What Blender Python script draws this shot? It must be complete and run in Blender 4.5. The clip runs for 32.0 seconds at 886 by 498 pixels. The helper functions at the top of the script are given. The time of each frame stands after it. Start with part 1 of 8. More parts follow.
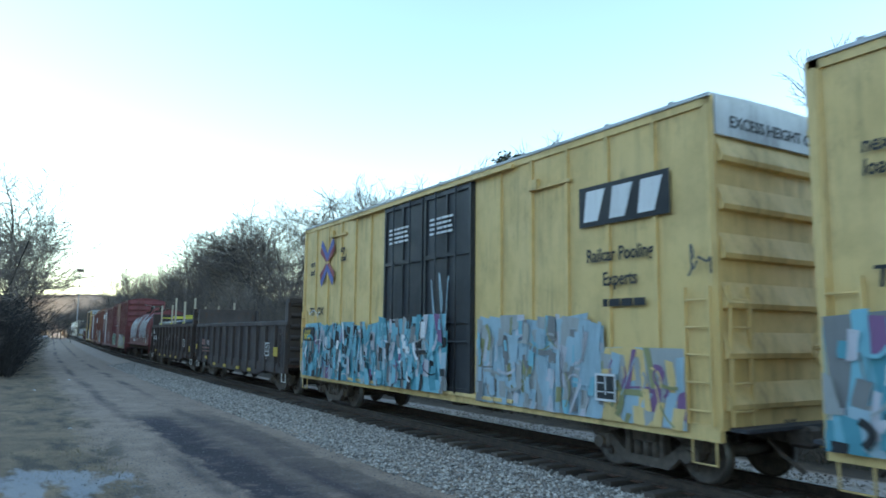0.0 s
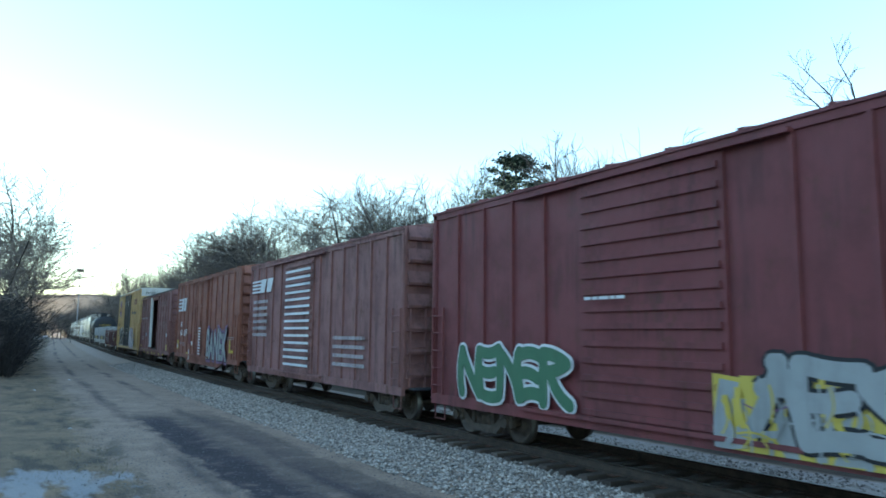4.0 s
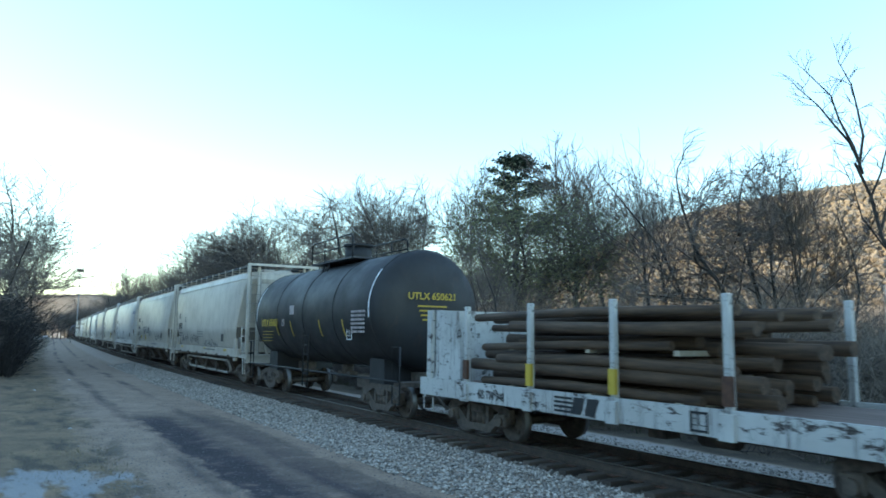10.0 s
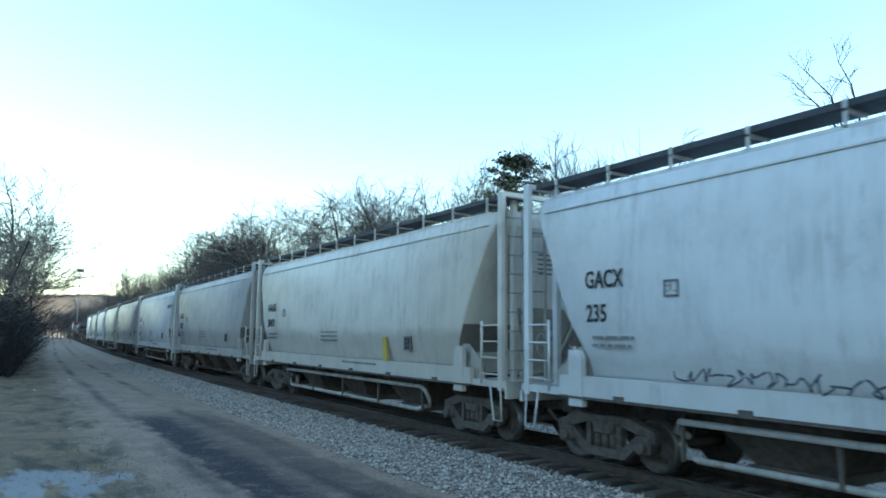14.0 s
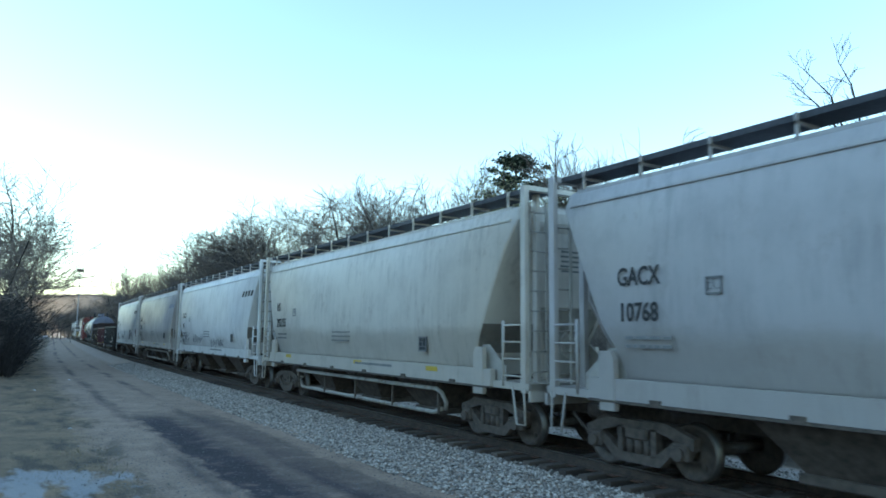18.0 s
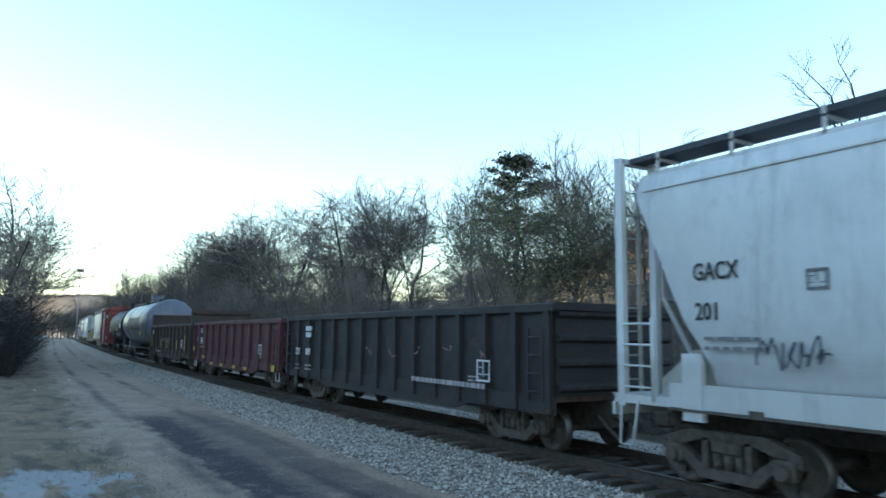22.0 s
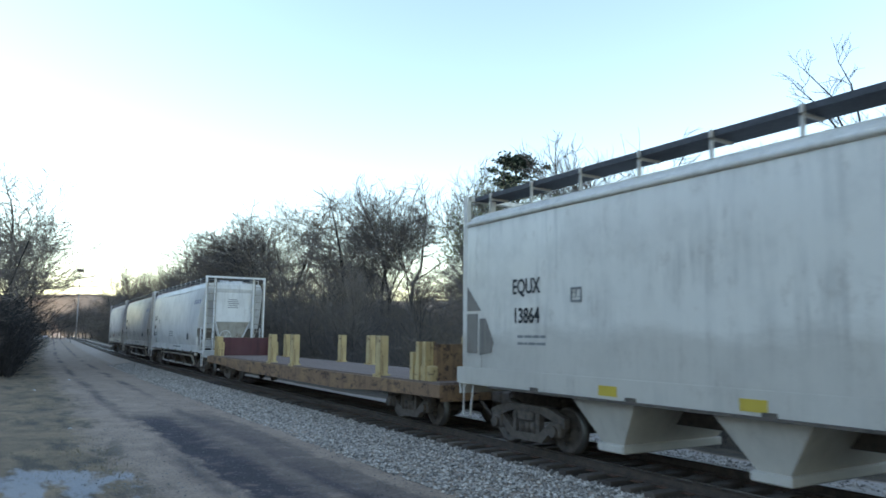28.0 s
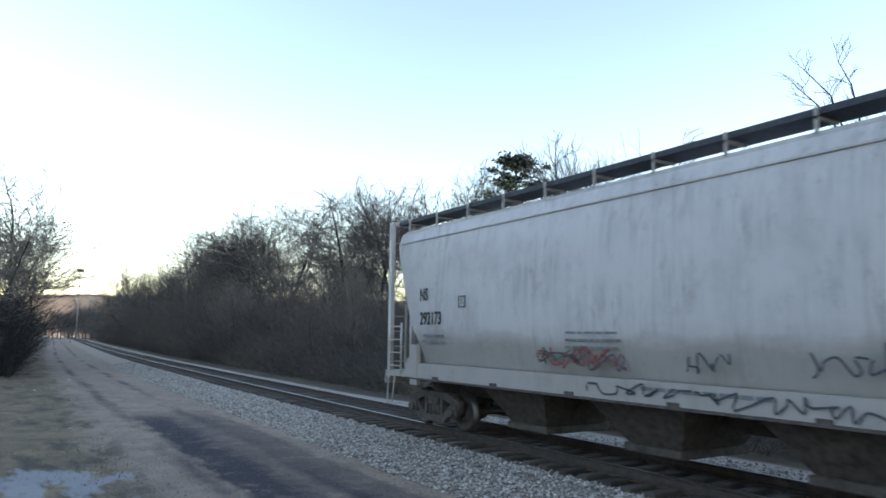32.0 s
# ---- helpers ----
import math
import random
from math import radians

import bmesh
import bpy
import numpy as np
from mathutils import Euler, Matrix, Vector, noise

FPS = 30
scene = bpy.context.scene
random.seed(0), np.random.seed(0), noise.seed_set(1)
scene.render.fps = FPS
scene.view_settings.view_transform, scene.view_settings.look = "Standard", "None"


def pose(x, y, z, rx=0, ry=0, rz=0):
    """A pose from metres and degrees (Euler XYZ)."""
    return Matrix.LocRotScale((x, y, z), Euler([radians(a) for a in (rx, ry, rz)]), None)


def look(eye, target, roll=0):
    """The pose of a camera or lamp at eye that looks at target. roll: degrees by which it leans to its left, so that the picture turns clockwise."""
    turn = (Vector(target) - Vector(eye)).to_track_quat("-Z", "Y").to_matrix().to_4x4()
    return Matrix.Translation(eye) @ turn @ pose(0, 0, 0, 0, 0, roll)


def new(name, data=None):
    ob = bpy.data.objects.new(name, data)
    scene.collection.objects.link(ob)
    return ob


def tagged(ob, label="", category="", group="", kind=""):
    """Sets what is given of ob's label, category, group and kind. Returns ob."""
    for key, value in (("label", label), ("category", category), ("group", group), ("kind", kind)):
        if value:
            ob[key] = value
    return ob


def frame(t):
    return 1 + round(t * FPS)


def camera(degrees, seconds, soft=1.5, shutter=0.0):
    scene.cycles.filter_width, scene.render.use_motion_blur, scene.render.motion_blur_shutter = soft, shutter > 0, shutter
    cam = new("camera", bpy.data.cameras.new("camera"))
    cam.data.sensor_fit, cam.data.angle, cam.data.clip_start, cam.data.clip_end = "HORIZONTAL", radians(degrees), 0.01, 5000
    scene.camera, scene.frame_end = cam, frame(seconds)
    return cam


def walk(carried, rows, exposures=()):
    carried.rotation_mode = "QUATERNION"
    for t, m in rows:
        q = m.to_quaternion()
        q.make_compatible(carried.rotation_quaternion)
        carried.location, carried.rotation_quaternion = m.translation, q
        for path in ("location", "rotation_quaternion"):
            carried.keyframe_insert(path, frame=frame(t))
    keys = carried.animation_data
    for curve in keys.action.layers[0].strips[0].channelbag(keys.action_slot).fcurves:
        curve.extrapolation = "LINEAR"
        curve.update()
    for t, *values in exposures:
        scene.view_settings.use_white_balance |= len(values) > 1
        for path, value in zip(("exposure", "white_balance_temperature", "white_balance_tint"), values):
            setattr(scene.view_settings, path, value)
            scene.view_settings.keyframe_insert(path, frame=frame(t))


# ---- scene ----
# ---- camera ----
# World: the rails run along x, tops of the rails at z = 0, the train goes towards +x.
cam = camera(63.9, 32.0, soft=1.65, shutter=0.1)
EYE = Vector((0.0, 0.0, 2.15))
PITCH, YAW = radians(6.94), radians(31.29)
AIM = Vector((-math.cos(YAW) * math.cos(PITCH), math.sin(YAW) * math.cos(PITCH), math.sin(PITCH)))
walk(cam, [(0.0, look(EYE, EYE + AIM * 20, 0.59)), (32.0, look(EYE, EYE + AIM * 20, 0.59))],
     exposures=[(0.0, 2.52, 7000, 8), (2.0, 2.52, 6700, 4), (6.0, 2.54, 6800, 5), (9.0, 2.50, 6650, 3), (13.0, 2.40, 6650, 3), (19.0, 2.38, 6700, 4), (25.0, 2.40, 7200, 11), (32.0, 2.37, 7750, 20)])

# ---- light: a low evening sun behind a ridge, and the open sky ----
SUN_EL, SUN_TO = radians(9.0), Vector((-0.55, -0.83))
world = bpy.data.worlds.new("dusk_sky")
scene.world = world
world.use_nodes = True
wn, wl = world.node_tree.nodes, world.node_tree.links
sky = wn.new("ShaderNodeTexSky")
sky.sky_type, sky.sun_disc = "NISHITA", False
sky.sun_elevation, sky.sun_rotation = SUN_EL, math.atan2(SUN_TO.x, SUN_TO.y)
sky.air_density, sky.dust_density, sky.ozone_density = 1.0, 0.0, 2.0
bg = wn["Background"]
bg.inputs["Strength"].default_value = 0.13
wl.new(sky.outputs[0], bg.inputs["Color"])
sun = new("sun", bpy.data.lights.new("sun", "SUN"))
sun.data.energy, sun.data.angle, sun.data.color = 2.0, radians(0.5), (1.0, 0.78, 0.48)
sun_dir = Vector((SUN_TO.x, SUN_TO.y, math.tan(SUN_EL)))
sun.matrix_world = look((0, 0, 60), Vector((0, 0, 60)) - sun_dir)


# ---- materials ----
def mat_base(name, rough=0.7, metal=0.0):
    m = bpy.data.materials.new(name)
    m.use_nodes = True
    nt = m.node_tree
    b = nt.nodes["Principled BSDF"]
    b.inputs["Roughness"].default_value, b.inputs["Metallic"].default_value = rough, metal
    return m, nt, b


def noise_node(nt, scale, detail=5.0, stretch=None, coord="Object", rough=0.6):
    tc = nt.nodes.new("ShaderNodeTexCoord")
    n = nt.nodes.new("ShaderNodeTexNoise")
    n.inputs["Scale"].default_value, n.inputs["Detail"].default_value, n.inputs["Roughness"].default_value = scale, detail, rough
    out = tc.outputs[coord]
    if stretch:
        mp = nt.nodes.new("ShaderNodeMapping")
        mp.inputs["Scale"].default_value = stretch
        nt.links.new(out, mp.inputs["Vector"])
        out = mp.outputs["Vector"]
    nt.links.new(out, n.inputs["Vector"])
    return n


def ramp(nt, src, stops):
    r = nt.nodes.new("ShaderNodeValToRGB")
    e = r.color_ramp.elements
    while len(e) < len(stops):
        e.new(0.5)
    for i, (p, c) in enumerate(stops):
        e[i].position, e[i].color = p, (*c, 1) if len(c) == 3 else c
    nt.links.new(src, r.inputs["Fac"])
    return r.outputs["Color"]


def mix(nt, fac, a, b, mode="MIX"):
    x = nt.nodes.new("ShaderNodeMix")
    x.data_type, x.blend_type = "RGBA", mode
    for sock, v in ((x.inputs["Factor"], fac), (x.inputs["A"], a), (x.inputs["B"], b)):
        if isinstance(v, bpy.types.NodeSocket):
            nt.links.new(v, sock)
        elif isinstance(v, (int, float)):
            sock.default_value = v
        else:
            sock.default_value = (*v, 1)
    return x.outputs["Result"]


def bump(nt, b, src, strength, dist=0.02):
    n = nt.nodes.new("ShaderNodeBump")
    n.inputs["Strength"].default_value, n.inputs["Distance"].default_value = strength, dist
    nt.links.new(src, n.inputs["Height"])
    nt.links.new(n.outputs["Normal"], b.inputs["Normal"])


def paint(name, rgb, rough=0.55, grime=0.5, rust=0.25, rust_rgb=(0.11, 0.045, 0.022), metal=0.0, dust=0.25, film=None):
    """Weathered paint on steel: faded fields, broken rain streaks, grime, rust chips and a film of dust."""
    m, nt, b = mat_base(name, rough, metal)
    dark = tuple(c * 0.40 + 0.006 for c in rgb)
    pale = tuple(c * 0.86 + 0.006 + 0.10 * max(rgb) for c in rgb)
    field = noise_node(nt, 0.45, 3)
    streak = noise_node(nt, 2.6, 7, (2.2, 2.2, 0.16), rough=0.7)
    gate = noise_node(nt, 0.8, 3)
    blot = noise_node(nt, 1.1, 6, rough=0.65)
    chips = noise_node(nt, 4.2, 9, (1.0, 1.0, 0.55), rough=0.78)
    c = mix(nt, ramp(nt, field.outputs[0], [(0.35, (0, 0, 0)), (0.68, (dust * 1.6,) * 3)]), rgb, pale)
    fs = mix(nt, 1.0, ramp(nt, streak.outputs[0], [(0.46, (0, 0, 0)), (0.62, (min(1.0, grime * 1.25),) * 3)]), ramp(nt, gate.outputs[0], [(0.40, (0.1,) * 3), (0.62, (1, 1, 1))]), "MULTIPLY")
    c = mix(nt, fs, c, dark)
    c = mix(nt, ramp(nt, blot.outputs[0], [(0.47, (0, 0, 0)), (0.68, (grime,) * 3)]), c, tuple(x * 0.55 + 0.012 for x in rgb))
    fr = mix(nt, 1.0, ramp(nt, chips.outputs[0], [(0.55, (0, 0, 0)), (0.61, (min(1.0, rust * 2.0),) * 3)]), ramp(nt, gate.outputs[0], [(0.36, (0.15,) * 3), (0.58, (1, 1, 1))]), "MULTIPLY")
    c = mix(nt, fr, c, rust_rgb)
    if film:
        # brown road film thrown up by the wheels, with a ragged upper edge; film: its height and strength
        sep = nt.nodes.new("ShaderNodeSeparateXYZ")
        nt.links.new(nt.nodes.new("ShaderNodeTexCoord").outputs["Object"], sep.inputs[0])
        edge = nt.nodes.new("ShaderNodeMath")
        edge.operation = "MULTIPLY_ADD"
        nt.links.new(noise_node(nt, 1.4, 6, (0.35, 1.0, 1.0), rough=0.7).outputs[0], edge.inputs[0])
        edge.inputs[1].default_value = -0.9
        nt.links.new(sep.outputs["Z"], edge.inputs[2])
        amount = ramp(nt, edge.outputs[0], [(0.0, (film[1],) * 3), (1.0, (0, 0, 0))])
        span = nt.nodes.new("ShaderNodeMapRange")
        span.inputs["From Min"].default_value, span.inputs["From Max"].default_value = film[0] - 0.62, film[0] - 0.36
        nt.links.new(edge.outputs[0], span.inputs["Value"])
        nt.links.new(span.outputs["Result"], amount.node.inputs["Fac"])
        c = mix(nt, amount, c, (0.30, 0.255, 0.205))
    nt.links.new(c, b.inputs["Base Color"])
    rr = ramp(nt, blot.outputs[0], [(0.3, (rough - 0.06,) * 3), (0.7, (min(0.95, rough + 0.22),) * 3)])
    nt.links.new(rr, b.inputs["Roughness"])
    bump(nt, b, noise_node(nt, 1.7, 5).outputs[0], 0.22, 0.03)
    return m


def worn_steel(name, rgb, under, level, second):
    """Old paint worn through to rusty steel: sharp flakes, long drips and scuffed fields."""
    m, nt, b = mat_base(name, 0.78)
    field = noise_node(nt, 0.9, 5)
    flakes = noise_node(nt, 5.5, 10, (0.45, 1.0, 1.0), rough=0.8)
    drip = noise_node(nt, 3.0, 8, (3.0, 3.0, 0.22), rough=0.75)
    c = mix(nt, ramp(nt, field.outputs[0], [(0.42, (0, 0, 0)), (0.58, (0.8,) * 3)]), rgb, second)
    c = mix(nt, ramp(nt, drip.outputs[0], [(level - 0.02, (0, 0, 0)), (level + 0.10, (0.85,) * 3)]), c, under)
    c = mix(nt, ramp(nt, flakes.outputs[0], [(level, (0, 0, 0)), (level + 0.03, (1, 1, 1))]), c, mix(nt, field.outputs[0], under, tuple(x * 0.35 for x in under)))
    nt.links.new(c, b.inputs["Base Color"])
    bump(nt, b, flakes.outputs[0], 0.35, 0.02)
    return m


def rough_stuff(name, stops, scale, rough=0.9, bump_s=0.4, bump_d=0.03, scale2=None, stops2=None, coord="Object", stretch=None):
    m, nt, b = mat_base(name, rough)
    n = noise_node(nt, scale, 6, stretch, coord)
    c = ramp(nt, n.outputs[0], stops)
    if scale2:
        n2 = noise_node(nt, scale2, 5, None, coord)
        c = mix(nt, 0.5, c, ramp(nt, n2.outputs[0], stops2 or stops))
    nt.links.new(c, b.inputs["Base Color"])
    bump(nt, b, n.outputs[0], bump_s, bump_d)
    return m


def per_piece(name, lo, hi, rough=0.9, island=False):
    """One colour a piece, between lo and hi, with grain."""
    m, nt, b = mat_base(name, rough)
    if island:
        src = nt.nodes.new("ShaderNodeNewGeometry").outputs["Random Per Island"]
    else:
        src = nt.nodes.new("ShaderNodeObjectInfo").outputs["Random"]
    c = ramp(nt, src, [(0.0, lo), (1.0, hi)])
    n = noise_node(nt, 6.0, 5)
    c = mix(nt, ramp(nt, n.outputs[0], [(0.35, (0, 0, 0)), (0.75, (0.5,) * 3)]), c, tuple(x * 0.5 for x in lo))
    nt.links.new(c, b.inputs["Base Color"])
    bump(nt, b, n.outputs[0], 0.3, 0.01)
    return m


M = {}
M["yellow"] = paint("yellow_car_paint", (0.72, 0.495, 0.20), 0.55, 0.45, 0.08)
M["yellow_old"] = paint("grimy_ochre_car_paint", (0.60, 0.385, 0.165), 0.6, 0.6, 0.08)
M["silver_end"] = paint("galvanised_roof", (0.44, 0.45, 0.455), 0.45, 0.35, 0.1, metal=0.3)
M["blackdoor"] = paint("black_door_paint", (0.028, 0.030, 0.035), 0.45, 0.3, 0.08)
M["blackgon"] = paint("dusty_black_paint", (0.062, 0.047, 0.045), 0.65, 0.4, 0.3)
M["soot"] = paint("sooty_black_paint", (0.031, 0.026, 0.025), 0.62, 0.4, 0.25)
M["brownblack"] = paint("rusty_dark_brown_paint", (0.056, 0.036, 0.031), 0.7, 0.45, 0.45)
M["maroon"] = paint("oxide_maroon_paint", (0.195, 0.044, 0.046), 0.6, 0.6, 0.25)
M["maroon_dull"] = paint("faded_maroon_paint", (0.27, 0.118, 0.108), 0.68, 0.8, 0.35)
M["brown"] = paint("oxide_brown_paint", (0.275, 0.095, 0.064), 0.62, 0.65, 0.30)
M["gonbrown"] = paint("gondola_oxide_paint", (0.125, 0.046, 0.046), 0.66, 0.45, 0.3)
M["gonmaroon"] = paint("dark_maroon_paint", (0.10, 0.029, 0.034), 0.62, 0.45, 0.25)
M["redbox"] = paint("faded_red_paint", (0.27, 0.052, 0.040), 0.62, 0.4, 0.2)
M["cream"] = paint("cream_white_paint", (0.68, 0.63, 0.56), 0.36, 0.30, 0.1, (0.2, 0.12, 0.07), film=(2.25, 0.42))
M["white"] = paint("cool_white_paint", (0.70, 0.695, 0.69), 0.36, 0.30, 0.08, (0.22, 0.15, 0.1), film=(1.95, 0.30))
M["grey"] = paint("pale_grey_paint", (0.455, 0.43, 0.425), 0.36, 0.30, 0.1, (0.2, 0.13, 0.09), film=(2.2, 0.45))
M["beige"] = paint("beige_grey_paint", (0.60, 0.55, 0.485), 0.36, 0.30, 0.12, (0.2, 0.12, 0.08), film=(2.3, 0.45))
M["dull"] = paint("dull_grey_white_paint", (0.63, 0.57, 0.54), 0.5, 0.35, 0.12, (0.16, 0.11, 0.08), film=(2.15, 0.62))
M["tankblack"] = paint("satin_black_tank_paint", (0.018, 0.018, 0.020), 0.52, 0.3, 0.06)
M["tankgrey"] = paint("blue_grey_tank_paint", (0.145, 0.150, 0.190), 0.30, 0.35, 0.06)
# grimy slope paint, darkened to carry the shade at hopper ends
M["slope_shade"] = paint("grimy_shaded_slope_paint", (0.20, 0.175, 0.15), 0.7, 0.6, 0.4)
M["slope"] = paint("dirty_slope_sheet_paint", (0.40, 0.37, 0.325), 0.6, 0.6, 0.35)
M["tankpatch"] = paint("bluish_patch_paint", (0.092, 0.102, 0.132), 0.5, 0.3, 0.05)
M["stakewhite"] = worn_steel("chipped_white_paint", (0.51, 0.505, 0.485), (0.07, 0.055, 0.05), 0.555, (0.42, 0.41, 0.39))
M["orange"] = worn_steel("rusted_yellow_flatcar_paint", (0.27, 0.155, 0.075), (0.115, 0.060, 0.038), 0.53, (0.205, 0.115, 0.065))
M["postcream"] = worn_steel("flaking_cream_post_paint", (0.50, 0.37, 0.185), (0.12, 0.06, 0.035), 0.57, (0.40, 0.27, 0.12))
M["deck"] = rough_stuff("worn_wooden_deck", [(0.3, (0.12, 0.078, 0.062)), (0.7, (0.25, 0.175, 0.145))], 2.0, stretch=(0.4, 6.0, 1.0))
M["rust"] = rough_stuff("rusty_steel", [(0.3, (0.05, 0.025, 0.018)), (0.7, (0.13, 0.06, 0.035))], 8.0, 0.85, 0.3, 0.01)
M["steel"] = rough_stuff("dark_truck_steel", [(0.3, (0.048, 0.038, 0.032)), (0.7, (0.135, 0.104, 0.083))], 7.0, 0.75, 0.3, 0.01)
M["wheel"] = rough_stuff("oily_wheel_steel", [(0.3, (0.045, 0.036, 0.030)), (0.7, (0.12, 0.090, 0.070))], 9.0, 0.6, 0.2, 0.01)
M["tread"], _nt, _b = mat_base("polished_wheel_tread", 0.45, 0.9)
_b.inputs["Base Color"].default_value = (0.16, 0.155, 0.15, 1)
M["grating"] = rough_stuff("dark_grating_steel", [(0.3, (0.028, 0.030, 0.036)), (0.7, (0.060, 0.062, 0.075))], 12.0, 0.6, 0.3, 0.01)
M["whitepaint"] = paint("white_marking_paint", (0.72, 0.72, 0.72), 0.6, 0.25, 0.05)
M["fadedpaint"] = paint("faded_marking_paint", (0.42, 0.36, 0.36), 0.7, 0.7, 0.2)
M["blackpaint"] = paint("black_marking_paint", (0.02, 0.02, 0.022), 0.55, 0.2, 0.0)
M["yellowmark"] = paint("yellow_reflective_sheet", (0.53, 0.365, 0.035), 0.4, 0.2, 0.02)
M["redmark"] = paint("red_marking_paint", (0.30, 0.06, 0.06), 0.6, 0.25, 0.05)
M["redfade"] = paint("faded_brown_red_paint", (0.24, 0.10, 0.065), 0.7, 0.6, 0.3)
M["bluemark"] = paint("blue_marking_paint", (0.12, 0.14, 0.36), 0.6, 0.4, 0.05)
M["greypaint"] = paint("grey_marking_paint", (0.2, 0.2, 0.2), 0.6, 0.25, 0.05)
M["interior"] = paint("dirty_car_interior", (0.05, 0.03, 0.026), 0.85, 0.4, 0.4)
M["strap"] = paint("yellow_webbing", (0.62, 0.55, 0.08), 0.6, 0.1, 0.0)
M["timber"] = rough_stuff("weathered_timber", [(0.3, (0.30, 0.25, 0.18)), (0.7, (0.46, 0.40, 0.31))], 5.0, stretch=(4, 4, 0.4))
M["pipe"] = paint("bluish_bare_pipe_steel", (0.07, 0.08, 0.10), 0.35, 0.3, 0.1, metal=0.6)
M["pole"] = rough_stuff("rusted_pipe", [(0.3, (0.038, 0.024, 0.017)), (0.7, (0.13, 0.080, 0.048))], 4.0, 0.85, 0.3, 0.01, stretch=(0.3, 3, 3))


M["silverspray"] = paint("silver_spray_paint", (0.35, 0.36, 0.35), 0.45, 0.35, 0.05)
M["yellowspray"] = paint("yellow_spray_paint", (0.62, 0.46, 0.07), 0.5, 0.3, 0.05)
M["greenspray"] = paint("green_spray_paint", (0.06, 0.17, 0.09), 0.5, 0.3, 0.05)
M["tealspray"] = paint("teal_spray_coat", (0.07, 0.30, 0.37), 0.5, 0.35, 0.05)
M["aqua"] = paint("aqua_spray_coat", (0.18, 0.46, 0.55), 0.5, 0.35, 0.05)
M["iceblue"] = paint("ice_blue_spray_coat", (0.33, 0.47, 0.54), 0.5, 0.4, 0.05)
M["olivespray"] = paint("olive_spray_coat", (0.28, 0.27, 0.12), 0.5, 0.4, 0.05)
M["silverwhite"] = paint("silver_white_spray_coat", (0.52, 0.51, 0.55), 0.5, 0.4, 0.12)
M["wornmark"] = paint("worn_lettering_paint", (0.31, 0.175, 0.155), 0.7, 0.8, 1.0, (0.10, 0.04, 0.04))
M["tag"] = paint("dark_grey_spray_paint", (0.06, 0.065, 0.08), 0.6, 0.5, 0.0)
M["purplespray"] = paint("purple_spray_paint", (0.22, 0.10, 0.22), 0.5, 0.3, 0.05)
M["bluespray"] = paint("blue_spray_paint", (0.16, 0.26, 0.50), 0.5, 0.3, 0.05)

GRAV = [(0.30, (0.10, 0.10, 0.105)), (0.70, (0.30, 0.295, 0.29))]
M["ballast"] = rough_stuff("crushed_grey_ballast", GRAV, 14.0, 0.95, 0.9, 0.06, 2.0, [(0.3, (0.13, 0.13, 0.13)), (0.7, (0.26, 0.255, 0.25))])
M["pebble"] = per_piece("road_pebbles", (0.10, 0.098, 0.095), (0.22, 0.215, 0.21), 0.95, True)
M["stone"] = per_piece("ballast_stone", (0.13, 0.112, 0.098), (0.66, 0.575, 0.50), 0.95, True)
M["sleeper"] = per_piece("creosoted_sleeper_wood", (0.058, 0.044, 0.036), (0.145, 0.112, 0.090), 0.95)
M["rail"] = rough_stuff("brown_rail_steel", [(0.3, (0.040, 0.029, 0.024)), (0.7, (0.095, 0.066, 0.050))], 6.0, 0.8, 0.3, 0.005)
M["railtop"], _nt, _b = mat_base("polished_rail_head", 0.40, 1.0)
_b.inputs["Base Color"].default_value = (0.36, 0.34, 0.32, 1)
M["bark"] = rough_stuff("grey_brown_bark", [(0.3, (0.028, 0.023, 0.021)), (0.7, (0.085, 0.070, 0.060))], 4.0, 0.9, 0.5, 0.02)
M["twig"] = per_piece("grey_brown_twigs", (0.095, 0.077, 0.070), (0.18, 0.146, 0.125), 0.9)
M["twig_pale"] = per_piece("pale_tan_twigs", (0.15, 0.125, 0.110), (0.26, 0.215, 0.18), 0.9)
M["budleaf"] = per_piece("olive_spring_leaves", (0.150, 0.148, 0.085), (0.245, 0.238, 0.135), 0.85, True)
_nt = M["budleaf"].node_tree
_tr, _mx = _nt.nodes.new("ShaderNodeBsdfTranslucent"), _nt.nodes.new("ShaderNodeMixShader")
_b = _nt.nodes["Principled BSDF"]
_nt.links.new(_b.inputs["Base Color"].links[0].from_socket, _tr.inputs["Color"])
_mx.inputs["Fac"].default_value = 0.5
_nt.links.new(_b.outputs[0], _mx.inputs[1])
_nt.links.new(_tr.outputs[0], _mx.inputs[2])
_nt.links.new(_mx.outputs[0], _nt.nodes["Material Output"].inputs["Surface"])
M["needle"] = per_piece("dark_pine_needles", (0.028, 0.042, 0.026), (0.060, 0.078, 0.048), 0.8, True)
M["brush"], _nt, _b = mat_base("winter_brush_stems", 0.95)
_isl = _nt.nodes.new("ShaderNodeNewGeometry").outputs["Random Per Island"]
_drift = noise_node(_nt, 0.16, 4)
_c = mix(_nt, ramp(_nt, _drift.outputs[0], [(0.42, (0, 0, 0)), (0.60, (1, 1, 1))]), ramp(_nt, _isl, [(0.0, (0.065, 0.055, 0.051)), (1.0, (0.145, 0.122, 0.110))]), ramp(_nt, _isl, [(0.0, (0.10, 0.078, 0.060)), (1.0, (0.24, 0.19, 0.145))]))
_nt.links.new(_c, _b.inputs["Base Color"])
M["grass"] = per_piece("dry_tan_grass", (0.15, 0.125, 0.085), (0.36, 0.30, 0.20), 0.95, True)
